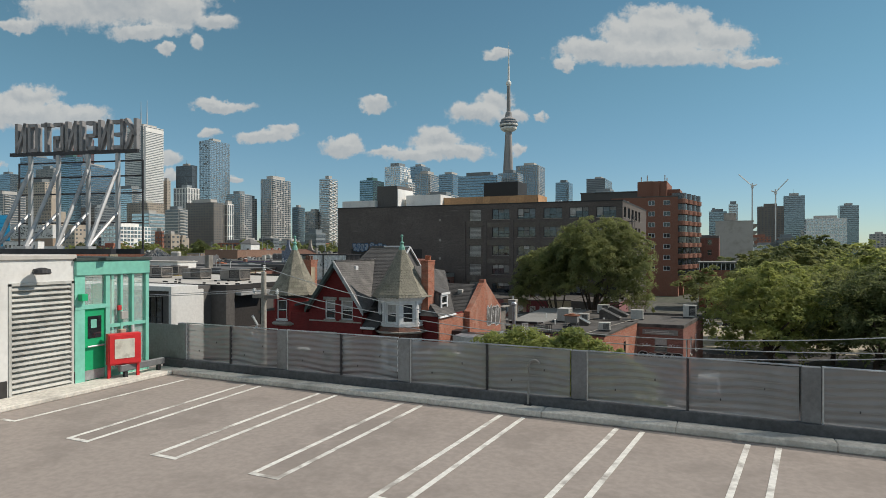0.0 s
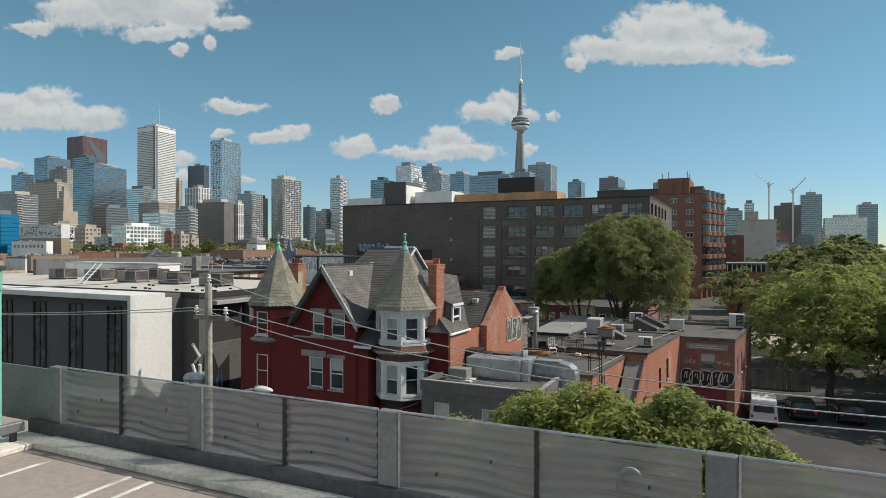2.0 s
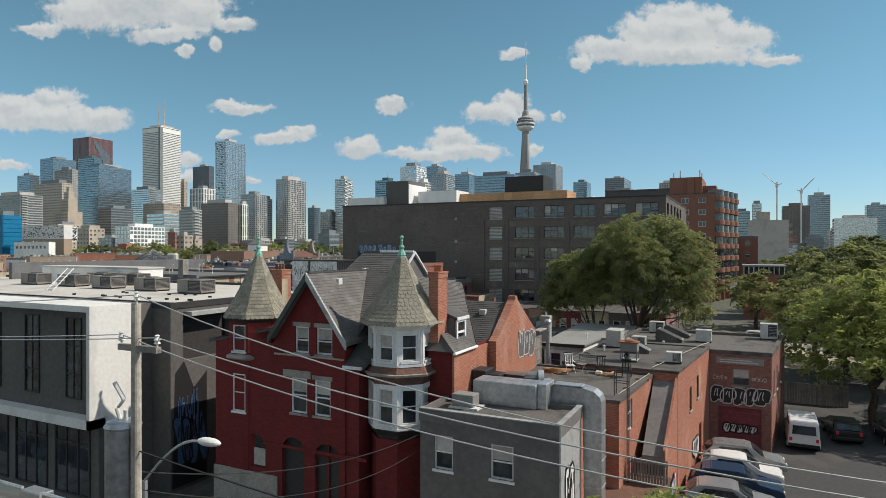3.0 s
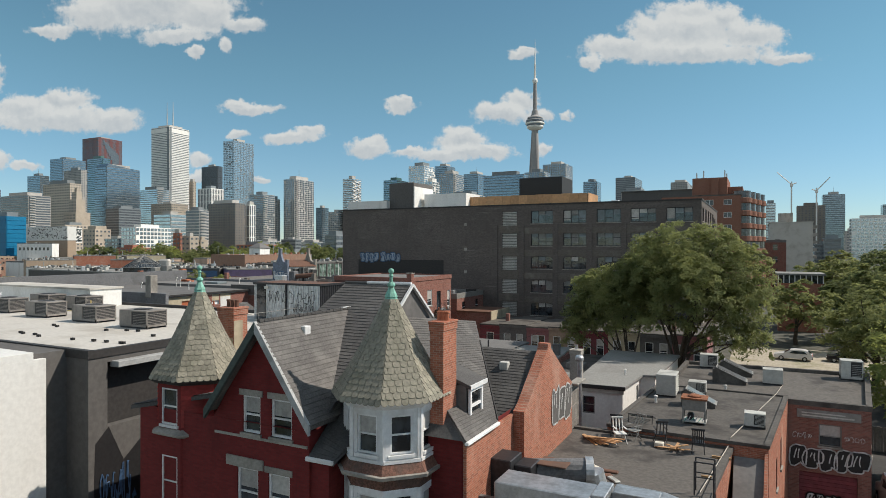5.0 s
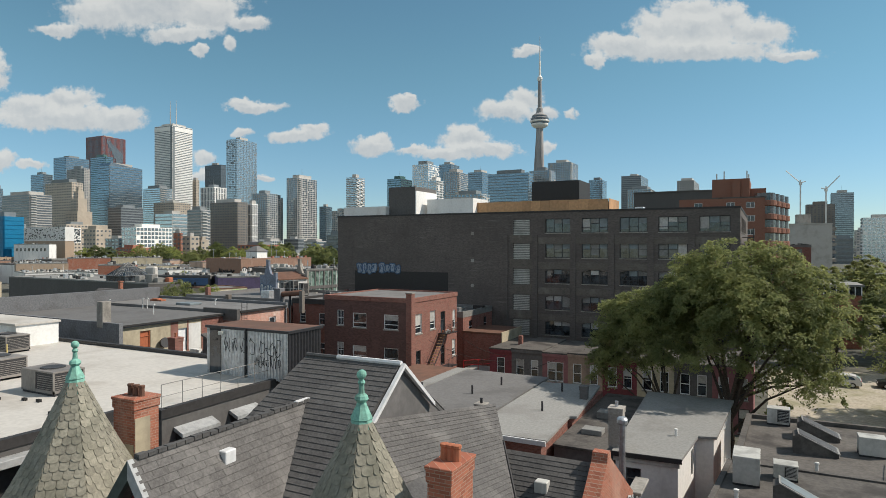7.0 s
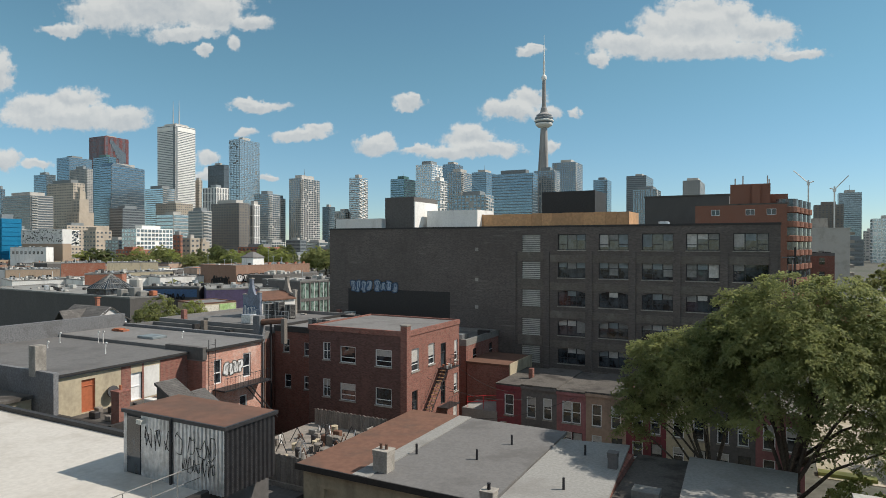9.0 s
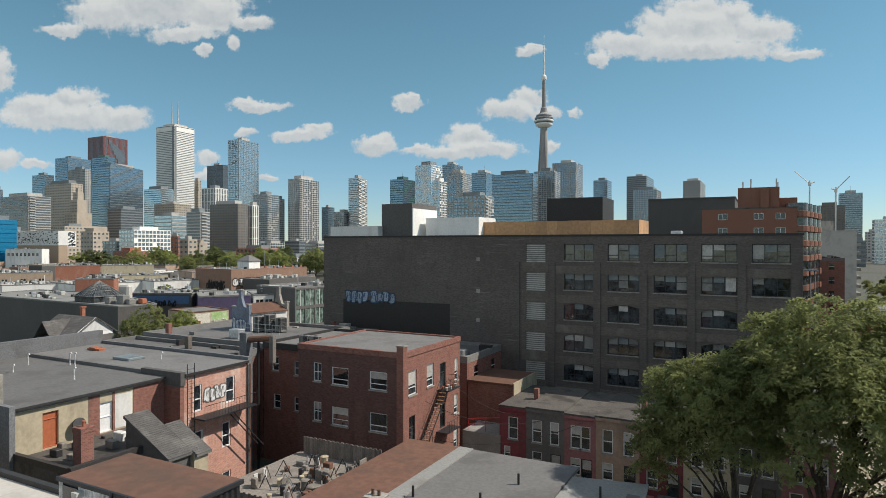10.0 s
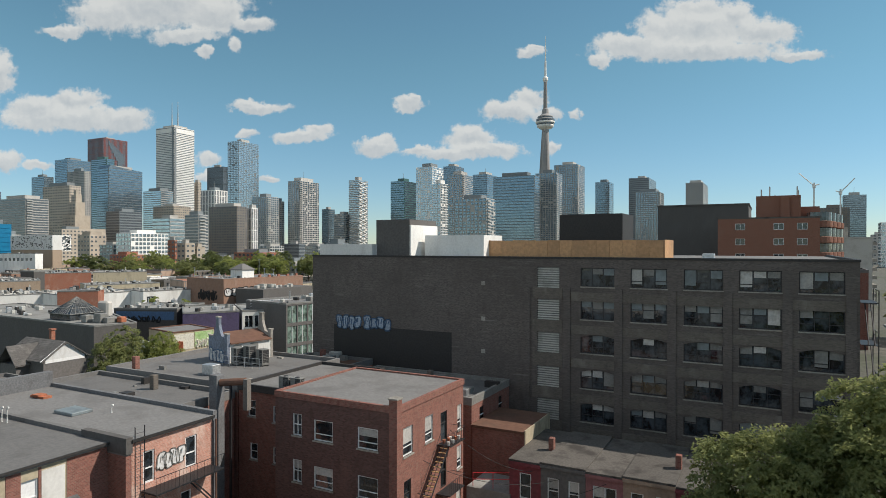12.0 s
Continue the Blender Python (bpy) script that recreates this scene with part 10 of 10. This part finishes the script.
def leaf_cloud(blobs, count, leaf, seed, name="crown", clump=0.6):
    """Many small folded leaf blades in drooping sprays, set mostly in the outer shell of the given lobes (x, y, z, radius, height)."""
    rng = np.random.default_rng(seed)
    B = np.array(blobs)
    weights = B[:, 3] * (B[:, 3] + B[:, 4])
    sprays = max(60, count // 62)
    pick = rng.choice(len(B), sprays, p=weights / weights.sum())
    dirs = rng.normal(size=(sprays, 3))
    dirs /= np.linalg.norm(dirs, axis=1)[:, None]
    dirs[:, 2] = np.where(dirs[:, 2] < -0.55, -dirs[:, 2], dirs[:, 2])
    rad = np.where(rng.random(sprays) < 0.72, rng.uniform(0.78, 1.08, sprays), rng.uniform(0.25, 0.8, sprays))
    c = B[pick, :3] + dirs * rad[:, None] * np.stack([B[pick, 3], B[pick, 3], B[pick, 4]], 1)
    face = dirs * 0.65 + np.array([0, 0, 0.75]) + rng.normal(size=(sprays, 3)) * 0.22
    face /= np.linalg.norm(face, axis=1)[:, None]
    size = clump * np.clip(rng.normal(1, 0.33, sprays), 0.45, 1.8)
    which = rng.integers(0, sprays, count)
    q = rng.normal(size=(count, 3))
    q *= (rng.uniform(0, 1, count) ** 0.5 / np.linalg.norm(q, axis=1))[:, None]
    n = face[which]
    lift = (q * n).sum(1)
    flat = q - n * lift[:, None]
    p = c[which] + (flat * 1.15 + n * (lift * 0.42)[:, None]) * size[which][:, None]
    p[:, 2] -= (flat ** 2).sum(1) * size[which] * 0.35
    n = n + rng.normal(size=(count, 3)) * 0.42
    n /= np.linalg.norm(n, axis=1)[:, None]
    a = np.cross(n, rng.normal(size=(count, 3)))
    a /= np.linalg.norm(a, axis=1)[:, None] + 1e-6
    b = np.cross(n, a)
    ln = leaf * rng.uniform(0.6, 1.4, count)[:, None]
    wd = ln * 0.46
    fold = n * ln * 0.14
    v = np.stack([p - a * ln, p + b * wd + fold, p + a * ln, p - b * wd + fold], 1).reshape(-1, 3)
    me = bpy.data.meshes.new(name)
    me.from_pydata(v.tolist(), [], np.arange(count * 4).reshape(-1, 4).tolist())
    return me


def tree(name, label, at, blobs, trunk, limbs, count, leaf, mat, seed, clump=0.6):
    """Trunk and limbs that taper, and a crown of leaf clumps with gaps."""
    t = thing(name, label, "tree", at=at)
    rng = random.Random(seed)
    bm = bmesh.new()
    h, r = trunk
    p, rr = Vector((0, 0, -0.1)), r
    for k in range(4):
        q = Vector((rng.uniform(-0.15, 0.15) * (k + 1), rng.uniform(-0.15, 0.15) * (k + 1), h * (k + 1) / 4))
        rod(bm, p, q, rr, rr * 0.86, 10)
        p, rr = q, rr * 0.86
    part("trunk", bm, "bark", t)
    for b in [blobs[k % len(blobs)] for k in range(limbs)]:
        bm = bmesh.new()
        s = Vector((0, 0, h * rng.uniform(0.55, 1.0)))
        e = Vector((b[0] + rng.uniform(-0.5, 0.5) * b[3], b[1] + rng.uniform(-0.5, 0.5) * b[3], b[2] + rng.uniform(-0.2, 0.5) * b[4]))
        m = s.lerp(e, 0.5) + Vector((rng.uniform(-0.4, 0.4), rng.uniform(-0.4, 0.4), 0.4))
        rod(bm, s, m, rr * 0.8, rr * 0.5, 7)
        rod(bm, m, e, rr * 0.5, rr * 0.18, 6)
        for k in range(4):
            g = m.lerp(e, rng.uniform(0.1, 0.9))
            rod(bm, g, g + Vector((rng.uniform(-1, 1) * b[3] * 0.5, rng.uniform(-1, 1) * b[3] * 0.5, rng.uniform(0.1, 0.5) * b[4])), rr * 0.16, rr * 0.05, 5)
        part("limb", bm, "bark", t)
    me = leaf_cloud(blobs, count, leaf, seed, clump=clump)
    me.materials.append(MATS[mat])
    c = new("crown", me)
    c.parent = t
    return t


tree("large_tree", "large spreading honey locust with airy olive-green foliage", (-13.5, 79.5, 0),
     ((0.5, 0, 14.0, 4.0, 2.9), (3.7, 0, 12.6, 3.3, 3.0), (-1.6, -0.5, 12.6, 3.5, 2.8), (5.1, 0, 9.8, 2.0, 2.5), (2.0, -1.5, 10.6, 3.4, 2.2), (0.5, 2.0, 11.5, 3.9, 3.0), (5.4, -0.3, 7.8, 1.3, 1.5), (2.4, 0.4, 14.9, 2.4, 1.8), (-2.2, 0.4, 14.4, 2.2, 1.7), (3.4, -1.2, 7.8, 2.3, 2.0), (-1.0, -2.2, 9.2, 2.6, 2.0), (5.6, 0.8, 6.8, 1.4, 1.7), (-3.6, 0.2, 11.6, 2.4, 2.4), (3.6, 2.2, 10.0, 2.8, 2.6), (4.6, -1.0, 11.6, 2.4, 2.4), (1.0, -3.0, 12.2, 2.6, 2.4)),
     (5.8, 0.3), 18, 105000, 0.105, "leaves", 1, 0.5)
tree("large_tree", "smaller honey locust with drooping feathery foliage beside the row houses", (-17.6, 80.2, 0),
     ((-1.5, 0, 10.7, 3.0, 2.5), (-3.7, 0.3, 10.4, 2.0, 2.1), (0.2, -1.0, 9.4, 2.6, 2.0), (-4.5, -0.6, 8.5, 1.4, 1.6), (-2.3, 0.5, 8.2, 2.1, 1.5), (-4.9, -0.5, 6.8, 1.0, 1.3), (1.2, 0.6, 11.4, 2.2, 2.0)),
     (5.0, 0.2), 11, 50000, 0.105, "leaves", 2, 0.5)
LOBES_PARK = ((0, 0, 7.4, 3.8, 3.4), (2.4, 0.8, 6.6, 2.8, 2.6), (-2.5, -0.5, 6.4, 2.9, 2.7), (0.3, -2.4, 6.0, 2.8, 2.6), (0, 2.4, 6.8, 2.9, 2.6), (0.5, 0.2, 9.4, 2.3, 1.8), (-1.2, -1.8, 4.4, 2.4, 1.8), (2.8, 1.0, 4.4, 2.2, 2.0), (-2.7, 1.2, 4.2, 2.1, 2.0), (0.8, -2.8, 3.8, 2.0, 1.8), (3.2, -1.6, 7.4, 1.9, 1.7), (-2.8, 1.8, 8.0, 1.8, 1.6))
KINDS = (("leaves", "broad park tree with mid-green foliage"), ("leaves_bright", "leafy tree with bright yellow-green foliage"), ("leaves_dark", "dense dark green park tree"))
proto = [tree("park_tree", lab, ((12.0, 88.0, 0), (5.0, 73.0, 0), (13.5, 71.0, 0))[k], LOBES_PARK, (4.4, 0.3), 8, 26000, 0.14, mat, 20 + k, 0.55) for k, (mat, lab) in enumerate(KINDS)]
proto += [tree("far_tree", lab.replace("park tree", "tree") + " in the distance", ((8.0, 128.0, 0), (15.0, 118.0, 0), (6.0, 140.0, 0))[k], LOBES_PARK, (4.4, 0.3), 4, 6500, 0.26, mat, 40 + k, 0.7) for k, (mat, lab) in enumerate(KINDS)]
proto[1].scale = (1.18, 1.18, 1.08)
proto[2].scale = (1.2, 1.2, 1.08)


def plant(kind, x, y, size, tall, turn):
    m = Matrix.LocRotScale((x, y, 0), Euler((0, 0, radians(turn))), None)
    made = copy_thing(proto[kind], m)
    made.scale = (size, size, tall)
    return made


# the park beside the car lot, near rows first
for kind, x, y, s, h, a in (
    (2, 18.5, 80, 1.3, 1.1, 10), (2, 21.5, 69, 1.25, 1.1, 200), (0, 5.5, 92, 1.1, 0.95, 80), (0, 23, 90, 1.4, 1.15, 130), (1, 12.0, 100, 1.1, 0.98, 170),
    (0, 3.6, 104, 1.15, 0.92, 220), (2, 29, 100, 1.5, 1.2, 300), (2, 30, 80, 1.4, 1.2, 215), (0, 31, 70, 1.35, 1.2, 335), (2, 38, 90, 1.5, 1.25, 255),
    (4, 20, 114, 1.4, 1.15, 20), (3, -2.5, 133, 1.2, 0.92, 60), (3, 22, 128, 1.5, 1.25, 140), (5, 34, 122, 1.6, 1.3, 180), (3, 14, 148, 1.6, 1.35, 210),
    (4, 26, 150, 1.5, 1.3, 250), (5, 40, 146, 1.6, 1.35, 290), (3, 5, 168, 1.5, 1.15, 15), (5, 18, 176, 1.7, 1.45, 55), (3, 36, 175, 1.7, 1.35, 95),
    (5, 54, 170, 1.7, 1.3, 135), (3, 50, 130, 1.6, 1.2, 175), (5, 24, 208, 1.8, 1.5, 10), (3, 44, 214, 1.8, 1.4, 50), (5, 64, 205, 1.8, 1.3, 90),
    (3, 12, 224, 1.6, 1.3, 130), (5, 60, 260, 1.9, 1.4, 170), (3, 35, 262, 1.9, 1.5, 230),
    (4, -10.4, 78.2, 0.32, 0.56, 33), (4, -8.9, 79.0, 0.28, 0.45, 140), (0, -97.5, 102.6, 0.8, 0.96, 70), (1, -93.6, 105.4, 0.62, 0.9, 20), (0, -95.2, 100.4, 0.55, 0.72, 220), (4, -150, 147, 0.8, 0.85, 20), (4, -143, 150, 0.75, 0.8, 90),
    (3, -150, 236, 1.6, 1.2, 0), (4, -128, 225, 1.4, 1.15, 80), (3, -112, 205, 1.4, 1.1, 50),
):
    plant(kind, x, y, s, h, a)
tr = random.Random(13)
for k in range(105):
    f = tr.random()
    x, y = -420 + 330 * f + tr.uniform(-12, 12), 235 + 170 * (1 - abs(f - 0.5)) * tr.uniform(0.5, 1.3)
    plant(tr.choice((3, 4, 3, 5)), x, y, tr.uniform(1.2, 2.0), tr.uniform(1.0, 1.7), tr.uniform(0, 360))
for x, y, top, s in ((-4.4, 22.3, 11.12, 31), (-2.85, 22.3, 11.1, 34), (-1.9, 22.2, 10.6, 32), (-5.8, 22.4, 10.5, 33)):
    tree("street_tree", "young street tree with long bright green leaflets", (x, y, 0),
         ((0, 0, top - 1.6, 1.2, 1.2), (0.8, 0.2, top - 2.2, 1.0, 1.1), (-0.8, 0, top - 2.2, 1.0, 1.1), (0.2, -0.5, top - 2.8, 1.0, 1.1), (0.25, 0.3, top - 0.62, 0.62, 0.55), (0.75, 0, top - 1.0, 0.65, 0.6), (-0.7, 0, top - 0.95, 0.7, 0.6), (0, 0.4, top - 3.8, 1.1, 1.1)),
         (top - 4.5, 0.11), 8, 34000, 0.058, "leaves_bright", s, 0.26)
solid("weeds", boxes((-11, -7, 96.5, 97.5, 0, 0.3)), "leaves", "strip of weeds along the gravel lot", "weeds", kind="stuff")

# ---- street things ----
pole = thing("utility_pole", "weathered wooden utility pole with crossarm and transformer", "utility pole", at=(-16.35, 25.5, 0))
part("shaft", rods(((0, 0, 0), (0, 0, 12.3), 0.145, 0.105), n=14), "pole_wood", pole)
part("crossarm", boxes((-0.55, 0.75, -0.07, 0.07, 11.2, 11.34)), "weathered_wood", pole)
for dx, z in ((-0.5, 11.34), (0.7, 11.34), (0.02, 12.3)):
    bm = bmesh.new()
    lathe(bm, dx, 0, ((0.02, z), (0.03, z + 0.06), (0.08, z + 0.08), (0.04, z + 0.13), (0.08, z + 0.16), (0.04, z + 0.22), (0.06, z + 0.26), (0.02, z + 0.28)), 10)
    part("insulator", bm, "plastic_white", pole)
tra = bmesh.new()
lathe(tra, -0.52, 0.05, ((0.36, 7.7), (0.39, 7.75), (0.39, 9.35), (0.42, 9.4), (0.36, 9.5), (0.1, 9.55)), 18)
can = part("transformer", tra, "galvanised", pole, "grey cylindrical transformer")
part("bushing", rods(((-0.6, 0.05, 9.5), (-0.68, 0.0, 9.8), 0.05), ((-0.42, 0.05, 9.5), (-0.36, 0.0, 9.8), 0.05)), "plastic_white", can)
part("bracket", boxes((-0.3, 0.0, -0.05, 0.05, 8.2, 8.3), (-0.3, 0.0, -0.05, 0.05, 9.1, 9.2)), "dark_steel", pole)
part("cutout", rods(((-0.15, -0.2, 10.1), (-0.35, -0.3, 10.5), 0.05), ((-0.15, -0.2, 10.1), (-0.35, -0.2, 9.9), 0.035), n=6), "plastic_white", pole)


def wire(p, q, low, name, label, mat, r=0.018, n=28, lowest=None):
    """A hanging wire from p to q that sags by low in the middle."""
    w = thing(name, label, "cable", "overhead cables")
    p, q = Vector(p), Vector(q)
    bm = bmesh.new()
    tube(bm, [p.lerp(q, k / n) - Vector((0, 0, 4 * low * k / n * (1 - k / n))) for k in range(n + 1)], r, 5)
    part("strand", bm, mat, w)
    return w


copy_thing(pole, pose(14.0, 26.0, 0))
for dx, z, low in ((-0.5, 11.55, 1.68), (0.7, 11.55, 1.36), (0.02, 12.5, 2.05)):
    wire((-16.35 + dx, 25.5, z), (14.0 + dx, 26.0, z), low, "power_line", "bright bare power line strung along the street", "cable_bright", 0.015)
    wire((-16.35 + dx, 25.5, z), (-62 + dx, 24.0, z), 0.9, "power_line", "bare power line along the street", "cable_bright", 0.013)
wire((-16.35, 25.5, 8.9), (14.0, 26.0, 8.9), 0.8, "service_cable", "black telephone cable along the street", "cable_black", 0.02)
wire((-16.35, 25.5, 8.4), (-15.8, 38.5, 5.9), 0.6, "service_cable", "black service cable to the annexe", "cable_black", 0.015)
wire((-16.35, 25.5, 8.0), (-15.9, 38.5, 5.2), 0.9, "service_cable", "black service cable to the annexe", "cable_black", 0.013)
wire((-40.2, 88.0, 8.4), (-35, 91.2, 5.2), 0.7, "service_cable", "black cable between the brick houses", "cable_black", 0.02)
wire((-40.2, 84.0, 7.4), (-33, 91.2, 5.0), 0.9, "service_cable", "black cable between the brick houses", "cable_black", 0.02)
wire((-29.6, 91.2, 5.3), (-40.2, 86.5, 3.6), 0.9, "service_cable", "black cable between the brick houses", "cable_black", 0.02)


def street_lamp(x, y, top, turn, label):
    s = thing("street_lamp", label, "street lamp", "street lamps", at=(x, y, 0))
    s.rotation_euler.z = radians(turn)
    part("pole", rods(((0, 0, 0), (0, 0, top - 1.3), 0.09, 0.07), n=10), "galvanised", s)
    bm = bmesh.new()
    tube(bm, [(1.9 * k / 8, 0, top - 1.3 + 1.25 * math.sin(k / 8 * math.pi / 2)) for k in range(9)], 0.032, 8)
    part("arm", bm, "galvanised", s)
    bm = bmesh.new()
    bmesh.ops.create_uvsphere(bm, u_segments=14, v_segments=8, radius=1.0, matrix=Matrix.Translation((2.2, 0, top - 0.03)) @ Matrix.Diagonal((0.36, 0.14, 0.1, 1)))
    part("head", bm, "plastic_white", s, "pale cobra head")
    return s


street_lamp(-17.2, 26.4, 9.05, 0, "steel street lamp with a curved arm and pale head")
stand = thing("stand_pipe", "bent galvanised stand pipe on the deck beside the fence", "stand pipe", at=(-3.16, 19.76, 9.42))
bm = bmesh.new()
tube(bm, [(0, 0, 0), (0, 0, 0.5), (0, 0, 0.95)] + [(0.16 - 0.16 * math.cos(math.pi * k / 10), -0.02, 0.95 + 0.2 * math.sin(math.pi * k / 10)) for k in range(1, 9)], 0.03, 8)
part("riser", bm, "ac_grey", stand)
part("base", boxes((-0.09, 0.09, -0.07, 0.07, 0, 0.06), bev=0.01), "dark_steel", stand)


def car(x, y, turn, mat, label, length=4.5, width=1.8, high=1.5, van=False):
    c = thing("van" if van else "car", label, "van" if van else "car", "parked cars", at=(x, y, 0.03))
    c.rotation_euler.z = radians(turn)
    L, W, H = length / 2, width / 2, high
    if van:
        prof = [(-L, 0.3), (L, 0.3), (L, 0.9), (L - 0.25, 1.05), (L - 1.0, 1.15), (L - 1.7, H - 0.05), (L - 2.0, H), (-L + 0.1, H), (-L, H - 0.2)]
    else:
        prof = [(-L, 0.3), (L, 0.3), (L, 0.65), (L - 0.2, 0.8), (L - 1.2, 0.92), (L - 1.9, H - 0.05), (L - 2.2, H), (-L + 1.0, H), (-L + 0.6, H - 0.06), (-L + 0.1, 0.98), (-L, 0.9)]
    bm = bmesh.new()
    sides = []
    for s in (-1, 1):
        sides.append([bm.verts.new((px, s * W * (0.86 if pz > 1.0 else 1.0), pz)) for px, pz in prof])
    bm.faces.new(sides[0])
    bm.faces.new(sides[1][::-1])
    n = len(prof)
    for k in range(n):
        bm.faces.new((sides[0][k], sides[0][(k + 1) % n], sides[1][(k + 1) % n], sides[1][k]))
    bmesh.ops.bevel(bm, geom=list(bm.edges), offset=0.05, segments=2, affect="EDGES")
    body = part("body", bm, mat, c)
    z0, z1 = (1.15, H - 0.25) if van else (0.98, H - 0.14)
    for s in (-1, 1):
        bm = bmesh.new()
        pts = ((L - 1.75, z0), (-L + (0.5 if van else 0.55), z0), (-L + (0.5 if van else 0.95), z1), (L - 2.15, z1))
        vs = [bm.verts.new((px, s * W * (0.965 if pz < 1.05 else 0.875) + s * 0.02, pz)) for px, pz in pts]
        bm.faces.new(vs)
        part("side_window", bm, "glass_dark", c)
        for px in (-L + 0.85, L - 0.85):
            wb = bmesh.new()
            rod(wb, (px, s * (W - 0.2), 0.31), (px, s * (W + 0.01), 0.31), 0.31, n=18)
            wh = part("wheel", wb, "rubber", c)
            wb = bmesh.new()
            rod(wb, (px, s * (W + 0.01), 0.31), (px, s * (W + 0.025), 0.31), 0.18, n=14)
            part("rim", wb, "galvanised", wh)
    bm = bmesh.new()
    if van:
        pts = ((L - 1.03, -0.82, 1.2), (L - 1.03, 0.82, 1.2), (L - 1.66, 0.72, H - 0.12), (L - 1.66, -0.72, H - 0.12))
        rear = ((-L - 0.012, -0.7, 1.15), (-L - 0.012, 0.7, 1.15), (-L + 0.0, 0.66, H - 0.32), (-L + 0.0, -0.66, H - 0.32))
    else:
        pts = ((L - 1.24, -0.78, 0.97), (L - 1.24, 0.78, 0.97), (L - 1.88, 0.68, H - 0.1), (L - 1.88, -0.68, H - 0.1))
        rear = ((-L + 0.12, -0.7, 1.03), (-L + 0.12, 0.7, 1.03), (-L + 0.5, 0.64, H - 0.12), (-L + 0.5, -0.64, H - 0.12))
    bm.faces.new([bm.verts.new(Vector(p) + Vector((0.04, 0, 0.03))) for p in pts])
    part("windscreen", bm, "glass_dark", c)
    bm = bmesh.new()
    bm.faces.new([bm.verts.new(Vector(p) + Vector((-0.03, 0, 0.02))) for p in rear])
    part("rear_window", bm, "glass_dark", c)
    for s in (-1, 1):
        part("headlight", boxes((L - 0.06, L + 0.012, s * (W - 0.35) - 0.16, s * (W - 0.35) + 0.16, 0.6, 0.72), bev=0.02), "plastic_white", c)
        part("tail_light", boxes((-L - 0.012, -L + 0.06, s * (W - 0.2) - 0.1, s * (W - 0.2) + 0.1, 0.7, 0.95), bev=0.02), "red_paint", c)
    part("bumper", boxes((-L - 0.05, -L + 0.12, -W + 0.05, W - 0.05, 0.32, 0.55), bev=0.03), "car_dark", c)
    return c


car(-0.3, 65.9, 90, "car_white", "white delivery van parked beside the brick wall", 5.0, 1.95, 2.05, True)
car(-3.9, 58.4, 5, "car_silver", "silver estate car parked by the sprayed garage door", 4.6, 1.8, 1.55)
car(-4.0, 56.0, 3, "car_white", "white hatchback parked in the back lane", 4.3, 1.75, 1.5)
car(-4.2, 53.6, 2, "car_blue", "dark blue car parked in the back lane", 4.6, 1.8, 1.5)
car(-4.4, 51.0, 4, "car_silver", "grey car parked in the back lane", 4.4, 1.8, 1.45)
car(2.4, 68.6, 95, "car_dark", "black car parked under the trees", 4.5, 1.8, 1.45)
car(5.6, 69.0, 93, "car_dark", "dark car in deep tree shade", 4.5, 1.8, 1.45)
car(-3.5, 118, 175, "car_white", "white car parked on the far lot", 4.4, 1.8, 1.45)
car(2.5, 119, 178, "car_dark", "dark car parked on the far lot", 4.4, 1.8, 1.45)
lf = thing("board_fence", "dark wooden board fence behind the car park", "fence", at=(-2.0, 78.3, 0))
for k in range(30):
    part("board", boxes((0.2 * k, 0.2 * k + 0.18, 0, 0.04, 0, 1.8 + 0.05 * (k % 2))), "weathered_wood", lf)
part("rail", boxes((0, 6.0, 0.04, 0.1, 0.5, 0.6), (0, 6.0, 0.04, 0.1, 1.4, 1.5)), "weathered_wood", lf)
